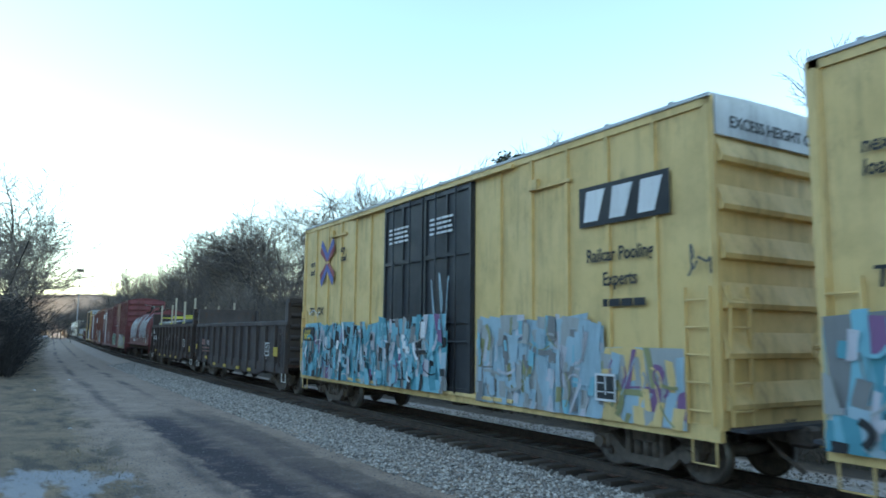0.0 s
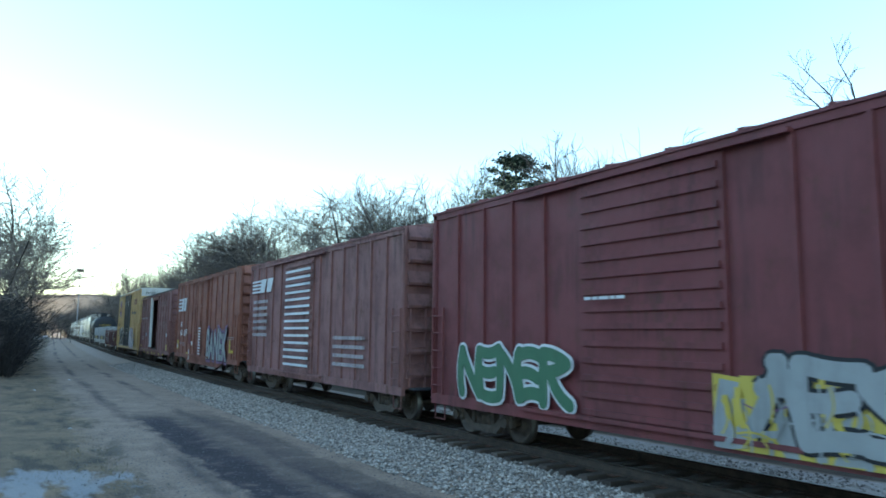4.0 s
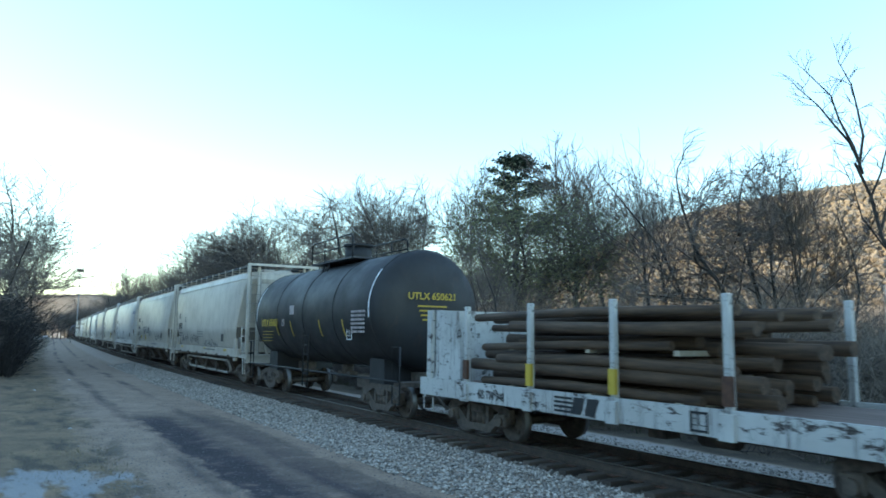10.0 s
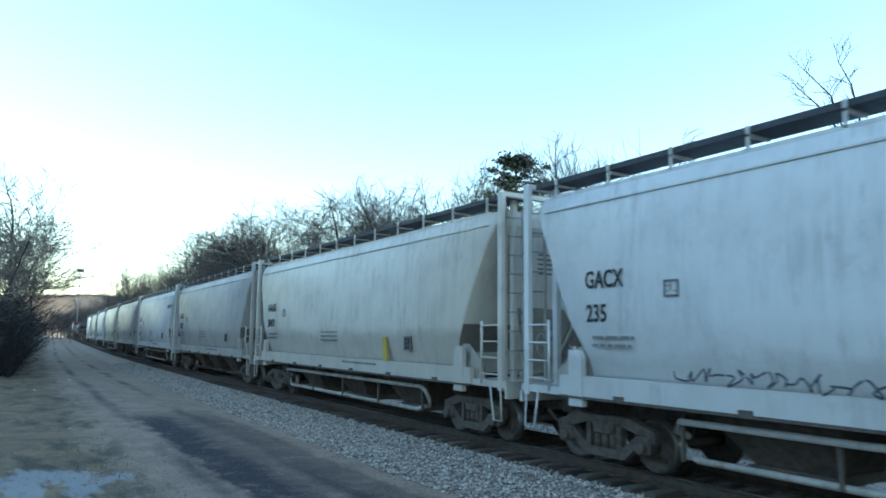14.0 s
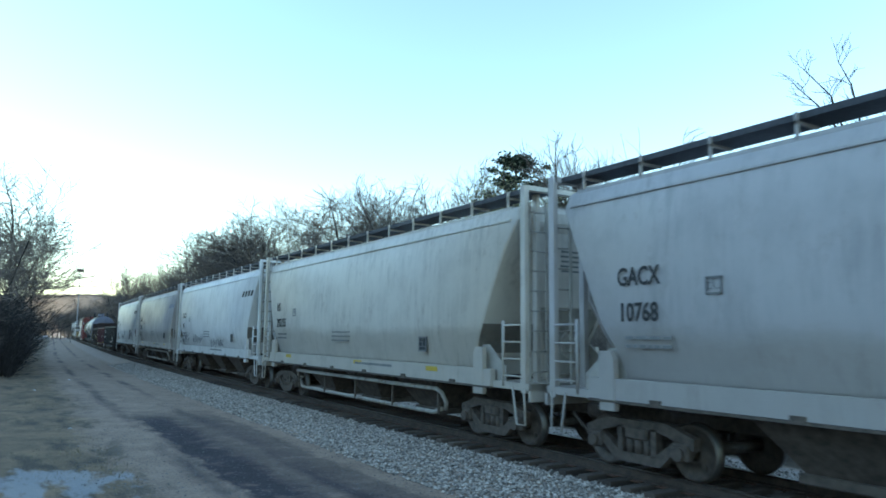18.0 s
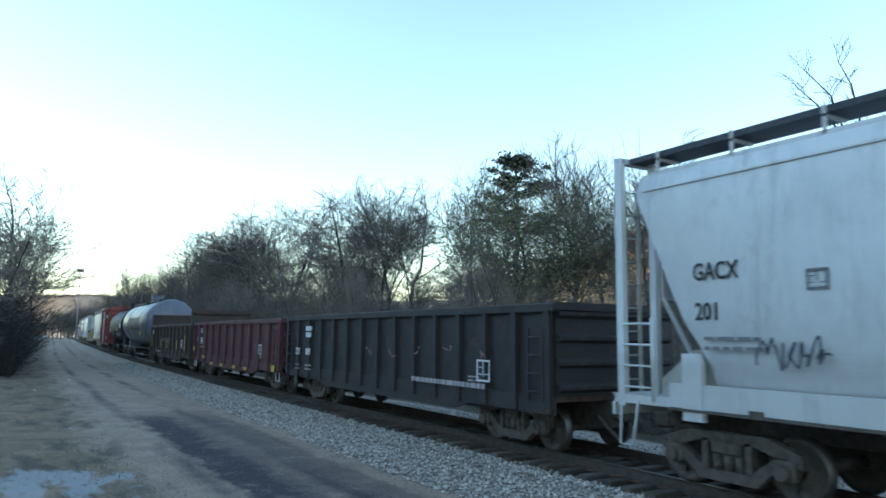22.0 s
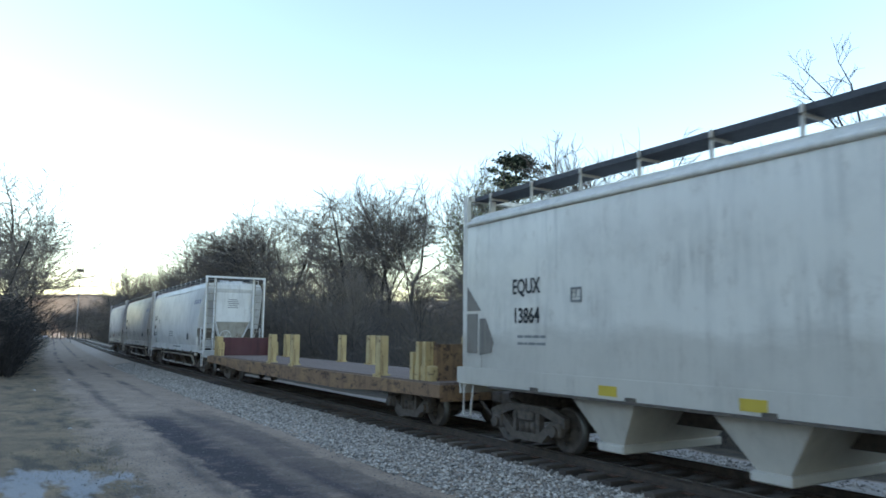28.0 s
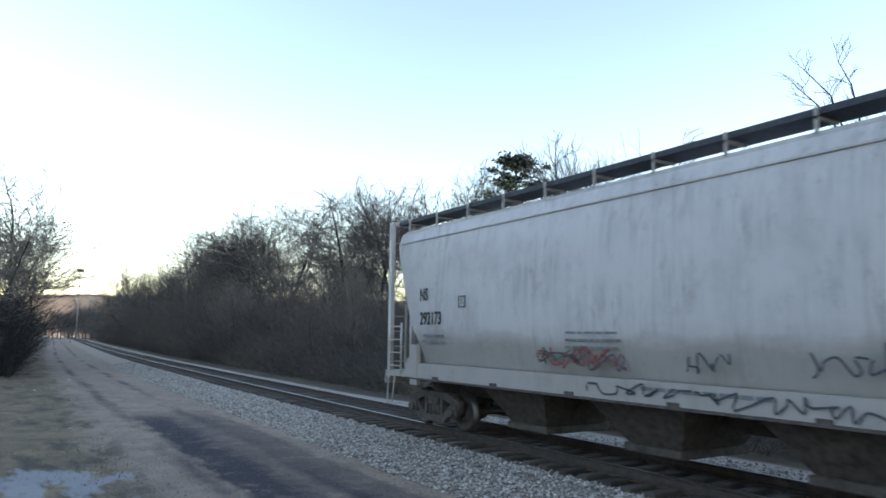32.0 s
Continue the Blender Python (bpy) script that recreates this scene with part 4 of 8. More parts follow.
# the woods behind and between them
rnd = random.Random(77)
KINDS = WIDE + TALL + THIN
for i in range(125):
    u = rnd.uniform(0.08, 1.10)
    base = 150 * math.exp(-2.2 * (u - 0.15)) + 16
    d = base * rnd.uniform(0.95, 1.7)
    if rnd.random() < float(np.interp(u, (0.34, 0.42, 0.62, 0.66), (0.0, 0.45, 0.6, 0.8))):
        continue
    top = float(np.interp(u, (0.08, 0.11, 0.147, 0.2, 0.25, 0.315, 0.36, 0.45, 0.535, 0.6, 0.8, 1.1), (0.02, 0.04, 0.08, 0.11, 0.145, 0.17, 0.165, 0.215, 0.225, 0.20, 0.13, 0.12)))
    h = d * top * (rnd.uniform(0.55, 1.0) if u < 0.36 else rnd.uniform(0.40, 0.66)) + 2.3
    put_tree(KINDS[i % len(KINDS)], u, d, min(h, 26), "bare winter tree in dense grey woods", w=rnd.uniform(0.9, 1.3))
# slim trees at the front of the woods, beside the ballast
front = random.Random(5)
for i in range(20):
    x = -105 + 4.6 * i + front.uniform(-1.8, 1.8)
    y = track_y(x) - TRACK_Y + front.uniform(15.2, 20.0)
    h = front.uniform(5.0, 9.5) + (2.0 if x < -60 else 0.0)
    make_tree("tree", (THIN + TALL)[i % 6], "slim bare tree at the edge of the woods", FOR, x, y, ground_at(x, y), i * 67, h / 10 * 0.9, h / 10)
# trees on the bank beside the dirt road
LEFT = "bare trees beside the dirt road"
for u, d, h, w, k in ((0.012, 60, 11.6, 0.9, WIDE[0]), (0.028, 66, 15.6, 1.0, WIDE[1]), (0.04, 72, 13.2, 0.8, TALL[1]), (-0.02, 52, 11.5, 1.0, WIDE[2]), (0.030, 88, 13.5, 0.7, WIDE[3]), (-0.06, 46, 11.0, 1.1, TALL[2]), (0.015, 100, 14.0, 0.8, WIDE[1]), (-0.1, 40, 11, 1.1, WIDE[0]), (0.05, 64, 7.5, 0.55, THIN[1]), (0.02, 48, 6.0, 0.8, THIN[0]), (-0.01, 40, 5.2, 0.9, WIDE[1]), (0.045, 95, 7.5, 0.7, WIDE[2])):
    put_tree(k, u - 0.014, d, h * 1.05, "bare tree on the scrubby bank", LEFT, w=w)


# ---- scrub and grass ----
def scrub(name, n, place, hmin, hmax, mat, label, seed, fork=4, thick=0.014, lean=0.6):
    """Thickets of thin upright stems with forks."""
    r = random.Random(seed)
    v, f = [], []
    for _ in range(n):
        x, y, z, k = place(r)
        h = r.uniform(hmin, hmax) * k
        d = Vector((r.gauss(0, lean), r.gauss(0, lean), 1)).normalized()
        pts = [Vector((x, y, z))]
        for _ in range(3):
            d = (d + Vector((r.gauss(0, 0.28), r.gauss(0, 0.28), r.gauss(0, 0.12)))).normalized()
            pts.append(pts[-1] + d * h / 3)
        limb(v, f, pts, thick * k, thick * 0.35, 3)
        for _ in range(fork):
            i = r.randrange(3)
            q = pts[i].lerp(pts[i + 1], r.random())
            w = Vector((r.gauss(0, 0.9), r.gauss(0, 0.9), r.uniform(-0.3, 0.9))).normalized() * h * r.uniform(0.12, 0.40)
            e = q + w
            limb(v, f, [q, e + Vector((0, 0, 0.08 * h))], thick * 0.5, thick * 0.3, 3)
    return tagged(new(name, pydata(name, v, f, mat)), label, "scrub", kind="stuff")


def drift(x, lat):
    """Uneven growth: clumps and gaps a few metres wide."""
    return 0.95 + 0.75 * noise.noise(Vector((x * 0.16, lat * 0.12, 5.0))) + 0.25 * noise.noise(Vector((x * 0.5, lat * 0.4, 8.0)))


def beyond(r):
    x = -230 + 250 * r.random() ** 0.75
    lat = 14.4 + abs(r.gauss(0, 6.0))
    y = track_y(x) - TRACK_Y + lat
    k = (0.55 + min(1.2, max(0, (-x - 8)) * 0.010)) * min(1.0, 0.45 + (lat - 14.4) * 0.11) * drift(x, lat)
    return x, y, ground_at(x, y), k


scrub("brush_thicket", 17000, beyond, 1.8, 6.2, M["brush"], "dense grey-brown winter scrub behind the track", 21, 9, 0.020)


def thick_woods(r):
    x = -110 + 130 * r.random() ** 0.8
    lat = r.uniform(18.5, 36.0)
    y = track_y(x) - TRACK_Y + lat
    return x, y, ground_at(x, y), float(np.interp(x, (-80, -35), (0.85, 0.55))) * (1 + 0.3 * math.sin(x * 0.35 + lat) * math.sin(x * 0.13))


def far_woods(r):
    x = -250 + 170 * r.random()
    lat = r.uniform(15.5, 44.0)
    y = track_y(x) - TRACK_Y + lat
    return x, y, ground_at(x, y), min(1.0, 0.5 + (lat - 15.5) * 0.04) * drift(x, lat)


scrub("far_thicket", 5000, far_woods, 4.0, 9.0, M["brush"], "grey winter saplings along the bend", 24, 9, 0.034)
scrub("tall_thicket", 10000, thick_woods, 3.4, 6.8, M["brush"], "tangled grey-brown saplings under the bare trees", 23, 9, 0.020)


def roadside(r):
    d = r.uniform(46, 140)
    u = r.uniform(-0.10, 0.036)
    x, y = at_px(u, d)
    return x, y - 0.6, ground_at(x, y), 1.0


# the thicket's inner shade is in the stems' dark colour
scrub("roadside_brush", 9000, roadside, 1.2, 5.4, M["darkbrush"], "dark tangled scrub on the bank beside the road", 22, 9, 0.030, 0.25)


def grass(name, n, x0, x1, l0, l1, hmin, hmax, mat, label, seed, bias=1.6):
    r = random.Random(seed)
    v, f = [], []
    for _ in range(n):
        x = x1 + (x0 - x1) * r.random() ** bias
        lat = r.uniform(l0, l1)
        if noise.noise(Vector((x * 0.5, lat * 0.5, 2.0))) < -0.05:
            continue
        y = track_y(x) - TRACK_Y + lat if x < 0 else lat
        z = ground_at(x, y) + 0.10
        h, a = r.uniform(hmin, hmax), r.random() * math.tau
        w = 0.012
        lx, ly = r.gauss(0, 0.6) * h, r.gauss(0, 0.6) * h
        k = len(v)
        v += [(x - w * math.cos(a), y - w * math.sin(a), z), (x + w * math.cos(a), y + w * math.sin(a), z), (x + lx, y + ly, z + h)]
        f.append((k, k + 1, k + 2))
    return tagged(new(name, pydata(name, v, f, mat)), label, "grass", kind="stuff")


grass("dry_grass", 26000, -45, -3, -4.0, 2.2, 0.04, 0.12, M["grass"], "short dry tan grass on the verge", 31)
grass("trackside_grass", 9000, -60, 5, 14.6, 18.0, 0.12, 0.40, M["greengrass"], "dull green grass beyond the ballast", 32, 1.0)


# ---- hill trees, a lamp mast, a car far up the road ----
def hill_woods():
    r = random.Random(8)
    v, f = [], []
    for _ in range(30000):
        x = r.uniform(-680, 40)
        y = r.uniform(300, 580)
        z = hill(x, y)
        if z < 6:
            continue
        h, w = r.uniform(2.5, 5.5), r.uniform(1.6, 3.4)
        k = len(v)
        a0 = r.random() * math.tau
        v.append((x, y, z + h))
        for i in range(5):
            a = a0 + i * math.tau / 5
            q = w * r.uniform(0.5, 1.2)
            v.append((x + q * math.cos(a), y + q * math.sin(a), z + h * r.uniform(0.45, 0.8)))
        v.append((x, y, z - 1))
        for i in range(5):
            f += [(k, k + 1 + i, k + 1 + (i + 1) % 5), (k + 6, k + 1 + (i + 1) % 5, k + 1 + i)]
    return tagged(new("hill_woods", pydata("hill_woods", v, f, M["hilltree"])), "sunlit tan winter woods on the ridge", "woods", kind="stuff")


hill_woods()
mx, my = at_px(141 / 1568, 240)
mast = thing("lamp_mast", "tall thin mast with a ring of floodlights", "lamp mast")
mast.matrix_basis = pose(mx, my, ground_at(mx, my))
bm = NB()
tube(bm, [(0, 0, 0), (0, 0, 21.0)], 0.22, 8, r1=0.12)
part("pole", bm, M["grey"], mast)
bm = NB()
tube(bm, [(0, 0, 20.6), (0, 0, 21.4)], 1.0, 14, smooth=False)
part("lamp_ring", bm, M["steel"], mast)


def parked_car(x, y, rot):
    car = thing("parked_car", "white car parked far up the dirt road", "car")
    car.matrix_basis = pose(x, y, ground_at(x, y) + 0.1, 0, 0, rot)
    bm = NB()
    slab(bm, [(-2.2, 0.35), (2.2, 0.35), (2.25, 0.75), (1.5, 0.92), (0.9, 1.42), (-1.2, 1.45), (-2.0, 0.95), (-2.25, 0.85)], -0.85, 0.85)
    part("body", bm, M["white"], car)
    bm = NB()
    slab(bm, [(-1.1, 0.98), (1.2, 0.98), (0.82, 1.36), (-1.1, 1.38)], -0.862, 0.862)
    part("side_glass", bm, M["tankblack"], car)
    for a in (-1.35, 1.4):
        for s in (-0.8, 0.8):
            bm = NB()
            tube(bm, [(a, s - 0.11, 0.33), (a, s + 0.11, 0.33)], 0.33, 14)
            part("wheel", bm, M["wheel"], car)


cx, cy = at_px(96 / 1568, 235)
parked_car(cx, cy - 2.0, 30)


# ---- the train: parts that all cars share ----
def truck_meshes():
    bm = NB()
    for s in (-1, 1):
        y0, y1 = s * 0.98, s * 1.12
        y0, y1 = min(y0, y1), max(y0, y1)
        slab(bm, [(-1.12, 0.50), (-1.12, 0.68), (-0.62, 0.84), (0.62, 0.84), (1.12, 0.68), (1.12, 0.50), (0.80, 0.60), (0.45, 0.70), (-0.45, 0.70), (-0.80, 0.60)], y0, y1)
        slab(bm, [(-0.95, 0.60), (-0.78, 0.62), (-0.36, 0.32), (0.36, 0.32), (0.78, 0.62), (0.95, 0.60), (0.46, 0.17), (-0.46, 0.17)], y0, y1)
        for k in (-1, 1):
            slab(bm, [(k * 0.30, 0.30), (k * 0.40, 0.30), (k * 0.40, 0.74), (k * 0.30, 0.74)][::k], y0, y1)
            box(bm, k * 0.89 - 0.15, k * 0.89 + 0.15, min(s * 1.0, s * 1.17), max(s * 1.0, s * 1.17), 0.33, 0.60, bev=0.03)
            tube(bm, [(k * 0.89, s * 1.16, 0.44), (k * 0.89, s * 1.24, 0.44)], 0.10, 10)
        for k in (-0.18, 0.0, 0.18):
            tube(bm, [(k, s * 1.05, 0.32), (k, s * 1.05, 0.56)], 0.075, 8)
    box(bm, -0.24, 0.24, -1.15, 1.15, 0.54, 0.74, bev=0.03)
    box(bm, -0.75, -0.68, -0.9, 0.9, 0.42, 0.52)
    box(bm, 0.68, 0.75, -0.9, 0.9, 0.42, 0.52)
    tube(bm, [(0, 0, 0.7), (0, 0, 0.92)], 0.2, 12)
    truck = to_mesh("truck", bm, M["steel"])
    bm = NB()
    prof = [(0.00, 0.10), (0.10, 0.10), (0.10, 0.16), (0.055, 0.19), (0.05, 0.34), (0.085, 0.37), (0.085, 0.42), (-0.02, 0.43), (-0.05, 0.455), (-0.06, 0.38), (-0.035, 0.34), (-0.03, 0.20), (-0.06, 0.16), (-0.06, 0.10)]
    seg = 24
    for s in (-1, 1):
        rings = [[bm.verts.new((r * math.cos(a * math.tau / seg), s * (0.765 + o), r * math.sin(a * math.tau / seg))) for a in range(seg)] for o, r in prof]
        for i, (u, w) in enumerate(zip(rings, rings[1:])):
            for k in range(seg):
                f = bm.faces.new((u[k], u[(k + 1) % seg], w[(k + 1) % seg], w[k])[::s])
                f.smooth, f.material_index = True, 1 if i == 6 else 0
        tube(bm, [(0, s * 0.8, 0), (0, s * 1.1, 0)], 0.085, 10)
        for k in range(3):
            a = k * math.tau / 3
            box(bm, math.cos(a) * 0.26 - 0.035, math.cos(a) * 0.26 + 0.035, s * 0.83 - 0.02, s * 0.83 + 0.02, math.sin(a) * 0.26 - 0.035, math.sin(a) * 0.26 + 0.035)
    tube(bm, [(0, -0.78, 0), (0, 0.78, 0)], 0.09, 10)
    return truck, to_mesh("wheelset", bm, [M["wheel"], M["tread"]])


TRUCK, WHEELSET = truck_meshes()
WHEELSETS = []
bm = NB()
box(bm, -0.62, 0.05, -0.13, 0.13, 0.68, 0.88, bev=0.02)
box(bm, 0.02, 0.40, -0.17, 0.15, 0.63, 0.93, bev=0.05)
tube(bm, [(-0.1, -0.38, 0.72), (0.1, -0.38, 0.55), (0.42, -0.36, 0.34)], 0.035, 6)
COUPLER = to_mesh("coupler", bm, M["steel"])
STEP = {}


def running_gear(car, half, inset=1.75, coupler=True):
    for s in (-1, 1):
        t = obj("truck", TRUCK, car, pose(s * (half - inset), 0, 0))
        for k in (-0.89, 0.89):
            WHEELSETS.append((obj("wheelset", WHEELSET, t, pose(k, 0, 0.44)), k))
        obj("coupler", COUPLER, car, pose(s * half, 0, 0, 0, 0, 0 if s > 0 else 180))


def shared(key, make):
    if key not in STEP:
        STEP[key] = make()
    return STEP[key]


def ladder_mesh(h, rungs, w, mat):
    def make():
        bm = NB()
        for s in (-1, 1):
            box(bm, s * w / 2 - 0.022, s * w / 2 + 0.022, -0.05, 0.0, 0, h)
        for i in range(rungs):
            z = h * (i + 0.5) / rungs
            tube(bm, [(-w / 2, -0.035, z), (w / 2, -0.035, z)], 0.016, 6)
        return to_mesh("ladder", bm, mat)
    return shared(("ladder", h, rungs, w, mat.name), make)


def stirrup_mesh(mat):
    def make():
        bm = NB()
        tube(bm, [(-0.2, 0, 0.1), (-0.2, 0, -0.36), (0.2, 0, -0.36), (0.2, 0, 0.1)], 0.02, 6)
        return to_mesh("stirrup_step", bm, mat)
    return shared(("stirrup", mat.name), make)


def brake_wheel(car, x, y, z, mat):
    def make():
        bm = NB()
        n = 16
        ring = [(0, 0.28 * math.cos(i * math.tau / n), 0.28 * math.sin(i * math.tau / n)) for i in range(n + 1)]
        tube(bm, ring, 0.018, 5)
        for i in range(6):
            a = i * math.tau / 6
            tube(bm, [(0, 0, 0), (0, 0.28 * math.cos(a), 0.28 * math.sin(a))], 0.013, 5)
        tube(bm, [(-0.12, 0, 0), (0.03, 0, 0)], 0.045, 8)
        return to_mesh("brake_wheel", bm, mat)
    return obj("brake_wheel", shared(("brake", mat.name), make), car, pose(x, y, z))


def underframe(car, half, mat, z0=0.72, z1=1.0, w=0.3, tank=True):
    part("centre_sill", box(NB(), -half, half, -w / 2, w / 2, z0, z1), mat, car)
    if tank:
        gear = (("air_reservoir", lambda: tube(NB(), [(-0.9, 0.55, 0.72), (0.5, 0.55, 0.72)], 0.2, 12)), ("brake_cylinder", lambda: tube(NB(), [(0.9, -0.5, 0.68), (1.5, -0.5, 0.68)], 0.17, 12)), ("control_valve", lambda: box(NB(), 0.0, 0.35, -0.75, -0.4, 0.55, 0.92)))
        for nm, make in gear:
            obj(nm, shared((nm,), lambda: to_mesh(nm, make(), M["steel"])), car)
        bm = NB()
        tube(bm, [(-half + 2.9, -0.25, 0.62), (half - 2.9, -0.25, 0.62)], 0.03, 6)
        part("brake_rod", bm, M["steel"], car)


def car_empty(name, label, category, group=""):
    return thing(name, label, category, group)


# ---- boxcars ----
def boxcar(label, L, top, mat, doors, post_gap=1.05, roofmat=None, roof_h=0.22, end_mat=None, ribs=6, sill=0.95, doormat=None, open_at=None, fishbelly=0.0, inset=1.75):
    """doors: (x0, x1, kind) with kind plug, louvre or flat. open_at: (x0, x1) a doorway that stands open on both sides."""
    car = car_empty("boxcar", label, "freight car", "boxcars of the train")
    h, W = L / 2, 1.5
    end_mat, roofmat, doormat = end_mat or mat, roofmat or mat, doormat or mat
    for s in (-1, 1):
        bm = NB()
        spans = [(-h, h)] if not open_at else [(-h, open_at[0]), (open_at[1], h)]
        for a, b in spans:
            box(bm, a, b, min(s * W, s * (W - 0.06)), max(s * W, s * (W - 0.06)), sill, top)
        if open_at:
            box(bm, open_at[0], open_at[1], min(s * W, s * (W - 0.06)), max(s * W, s * (W - 0.06)), top - 0.35, top)
        part("side_wall", bm, mat, car)
        xs = []
        n = round(L / post_gap)
        for i in range(n + 1):
            x = -h + 0.06 + (L - 0.12) * i / n
            if all(not (a - 0.05 < x < b + 0.05) for a, b, *_ in doors) and not (open_at and open_at[0] - 0.05 < x < open_at[1] + 0.05):
                xs.append(x)
        def post():
            b2 = NB()
            slab(b2, [(-0.075, 0), (0.075, 0), (0.075, top - sill - 0.1), (-0.075, top - sill - 0.1)], -0.001, 0.02)
            slab(b2, [(-0.04, 0.0), (0.04, 0.0), (0.04, top - sill - 0.1), (-0.04, top - sill - 0.1)], -0.05, 0.0)
            return to_mesh("side_post", b2, mat)
        me = shared(("post", mat.name, round(top - sill, 2)), post)
        for x in xs:
            obj("side_post", me, car, pose(x, s * W, sill, 0, 0, 0 if s < 0 else 180))
        bm = NB()
        box(bm, -h, h, min(s * (W + 0.05), s * (W - 0.05)), max(s * (W + 0.05), s * (W - 0.05)), sill - 0.16, sill + 0.06)
        if fishbelly:
            slab(bm, [(-h * 0.62, sill - 0.14), (-h * 0.5, sill - fishbelly), (h * 0.5, sill - fishbelly), (h * 0.62, sill - 0.14)], min(s * W, s * (W - 0.05)), max(s * W, s * (W - 0.05)))
        part("side_sill", bm, mat, car)
        part("top_rail", box(NB(), -h, h, min(s * (W + 0.035), s * (W - 0.05)), max(s * (W + 0.035), s * (W - 0.05)), top - 0.12, top), mat, car)
        # doors
        for a, b, kind in doors:
            yo = s * (W + 0.055)
            dz0, dz1 = sill + 0.02, top - 0.16
            d = part("door", box(NB(), a, b, min(s * W, yo), max(s * W, yo), dz0, dz1), doormat, car, "black plug door" if doormat is M["blackdoor"] else "")
            bm = NB()
            ya, yb = min(yo, s * (W + 0.10)), max(yo, s * (W + 0.10))
            if kind == "plug":
                for z in (dz0 + 0.02, dz0 + (dz1 - dz0) * 0.33, dz0 + (dz1 - dz0) * 0.66, dz1 - 0.12):
                    box(bm, a + 0.03, b - 0.03, ya, yb, z, z + 0.09)
                for x in (a + 0.03, (a + b) / 2 - 0.04, b - 0.11):
                    box(bm, x, x + 0.08, ya, yb, dz0, dz1)
                part("door_frame_rib", bm, doormat, d)
                bm = NB()
                for x in (a + (b - a) * 0.3, a + (b - a) * 0.72):
                    tube(bm, [(x, s * (W + 0.14), dz0), (x, s * (W + 0.14), dz1)], 0.022, 6)
                tube(bm, [(a + 0.1, s * (W + 0.15), sill + 1.1), (b - 0.1, s * (W + 0.15), sill + 1.1)], 0.02, 6)
                part("locking_bar", bm, doormat, d)
            elif kind == "louvre":
                k = 14
                for i in range(k):
                    z = dz0 + (dz1 - dz0) * (i + 0.2) / k
                    slab(bm, [(a + 0.08, z), (b - 0.08, z), (b - 0.08, z + 0.09), (a + 0.08, z + 0.09)], ya, yb)
                part("door_corrugation", bm, doormat, d)
            else:
                for x in (a, (a + b) / 2 - 0.03, b - 0.06):
                    box(bm, x, x + 0.06, ya, yb, dz0, dz1)
                for z in (dz0 + 0.9, dz0 + 1.9):
                    box(bm, a, b, ya, yb, z, z + 0.05)
                part("door_frame_rib", bm, doormat, d)
        if doors or open_at:
            a = min([q[0] for q in doors] + ([open_at[0]] if open_at else []))
            b = max([q[1] for q in doors] + ([open_at[1]] if open_at else []))
            w = b - a
            for z, nm in ((sill - 0.02, "lower_door_track"), (top - 0.15, "upper_door_track")):
                part(nm, box(NB(), max(-h, a - w * 0.55), min(h, b + w * 0.35), min(s * (W + 0.05), s * (W + 0.13)), max(s * (W + 0.05), s * (W + 0.13)), z, z + 0.07), mat, car)
    # ends with pressed ribs
    for s in (-1, 1):
        part("end_wall", box(NB(), min(s * h, s * (h - 0.08)), max(s * h, s * (h - 0.08)), -W, W, sill, top), end_mat, car)
        def rib():
            b2 = NB()
            slab(b2, [(0.0, 0.0), (0.09, 0.02), (0.11, 0.09), (0.0, 0.38)], -W + 0.06, W - 0.06)
            return to_mesh("end_rib", b2, end_mat)
        me = shared(("rib", end_mat.name, W), rib)
        span = top - sill - (1.2 if roofmat is M["silver_end"] else 0.55)
        for i in range(ribs):
            obj("end_rib", me, car, pose(s * h, 0, sill + 0.25 + span * i / max(1, ribs - 1), 0, 0, 0 if s > 0 else 180))
        for y in (-W, W):
            part("corner_post", box(NB(), min(s * (h + 0.03), s * (h - 0.14)), max(s * (h + 0.03), s * (h - 0.14)), y - 0.035, y + 0.035, sill, top), mat, car)
        gable = [(-W, top), (W, top), (W * 0.5, top + roof_h * 0.75), (0, top + roof_h), (-W * 0.5, top + roof_h * 0.75)]
        bm = NB()
        a = [bm.verts.new((s * h, y, z)) for y, z in gable]
        b = [bm.verts.new((s * (h - 0.1), y, z)) for y, z in gable]
        bm.faces.new(a)
        bm.faces.new(b[::-1])
        for i in range(5):
            bm.faces.new((a[i], a[(i + 1) % 5], b[(i + 1) % 5], b[i]))
        bmesh.ops.recalc_face_normals(bm, faces=bm.faces)
        part("end_gable", bm, roofmat if roofmat is M["silver_end"] else end_mat, car)
    # roof with raised seams
    bm = NB()
    prof = [(-W - 0.06, top), (-W * 0.5, top + roof_h * 0.75), (0, top + roof_h), (W * 0.5, top + roof_h * 0.75), (W + 0.06, top)]
    for x0, x1 in ((-h, h),):
        u = [[bm.verts.new((x, y, z + dz)) for y, z in prof] for x, dz in ((x0, 0.0), (x1, 0.0))]
        w = [[bm.verts.new((x, y, z + dz)) for y, z in prof] for x, dz in ((x0, 0.05), (x1, 0.05))]
        for i in range(4):
            bm.faces.new((u[0][i], u[0][i + 1], u[1][i + 1], u[1][i]))
            bm.faces.new((w[0][i], w[1][i], w[1][i + 1], w[0][i + 1]))
        for q in (0, 4):
            bm.faces.new((u[0][q], u[1][q], w[1][q], w[0][q]))
        for q in (0, 1):
            bm.faces.new(u[q] + w[q][::-1])
    bmesh.ops.recalc_face_normals(bm, faces=bm.faces)
    part("roof", bm, roofmat, car)
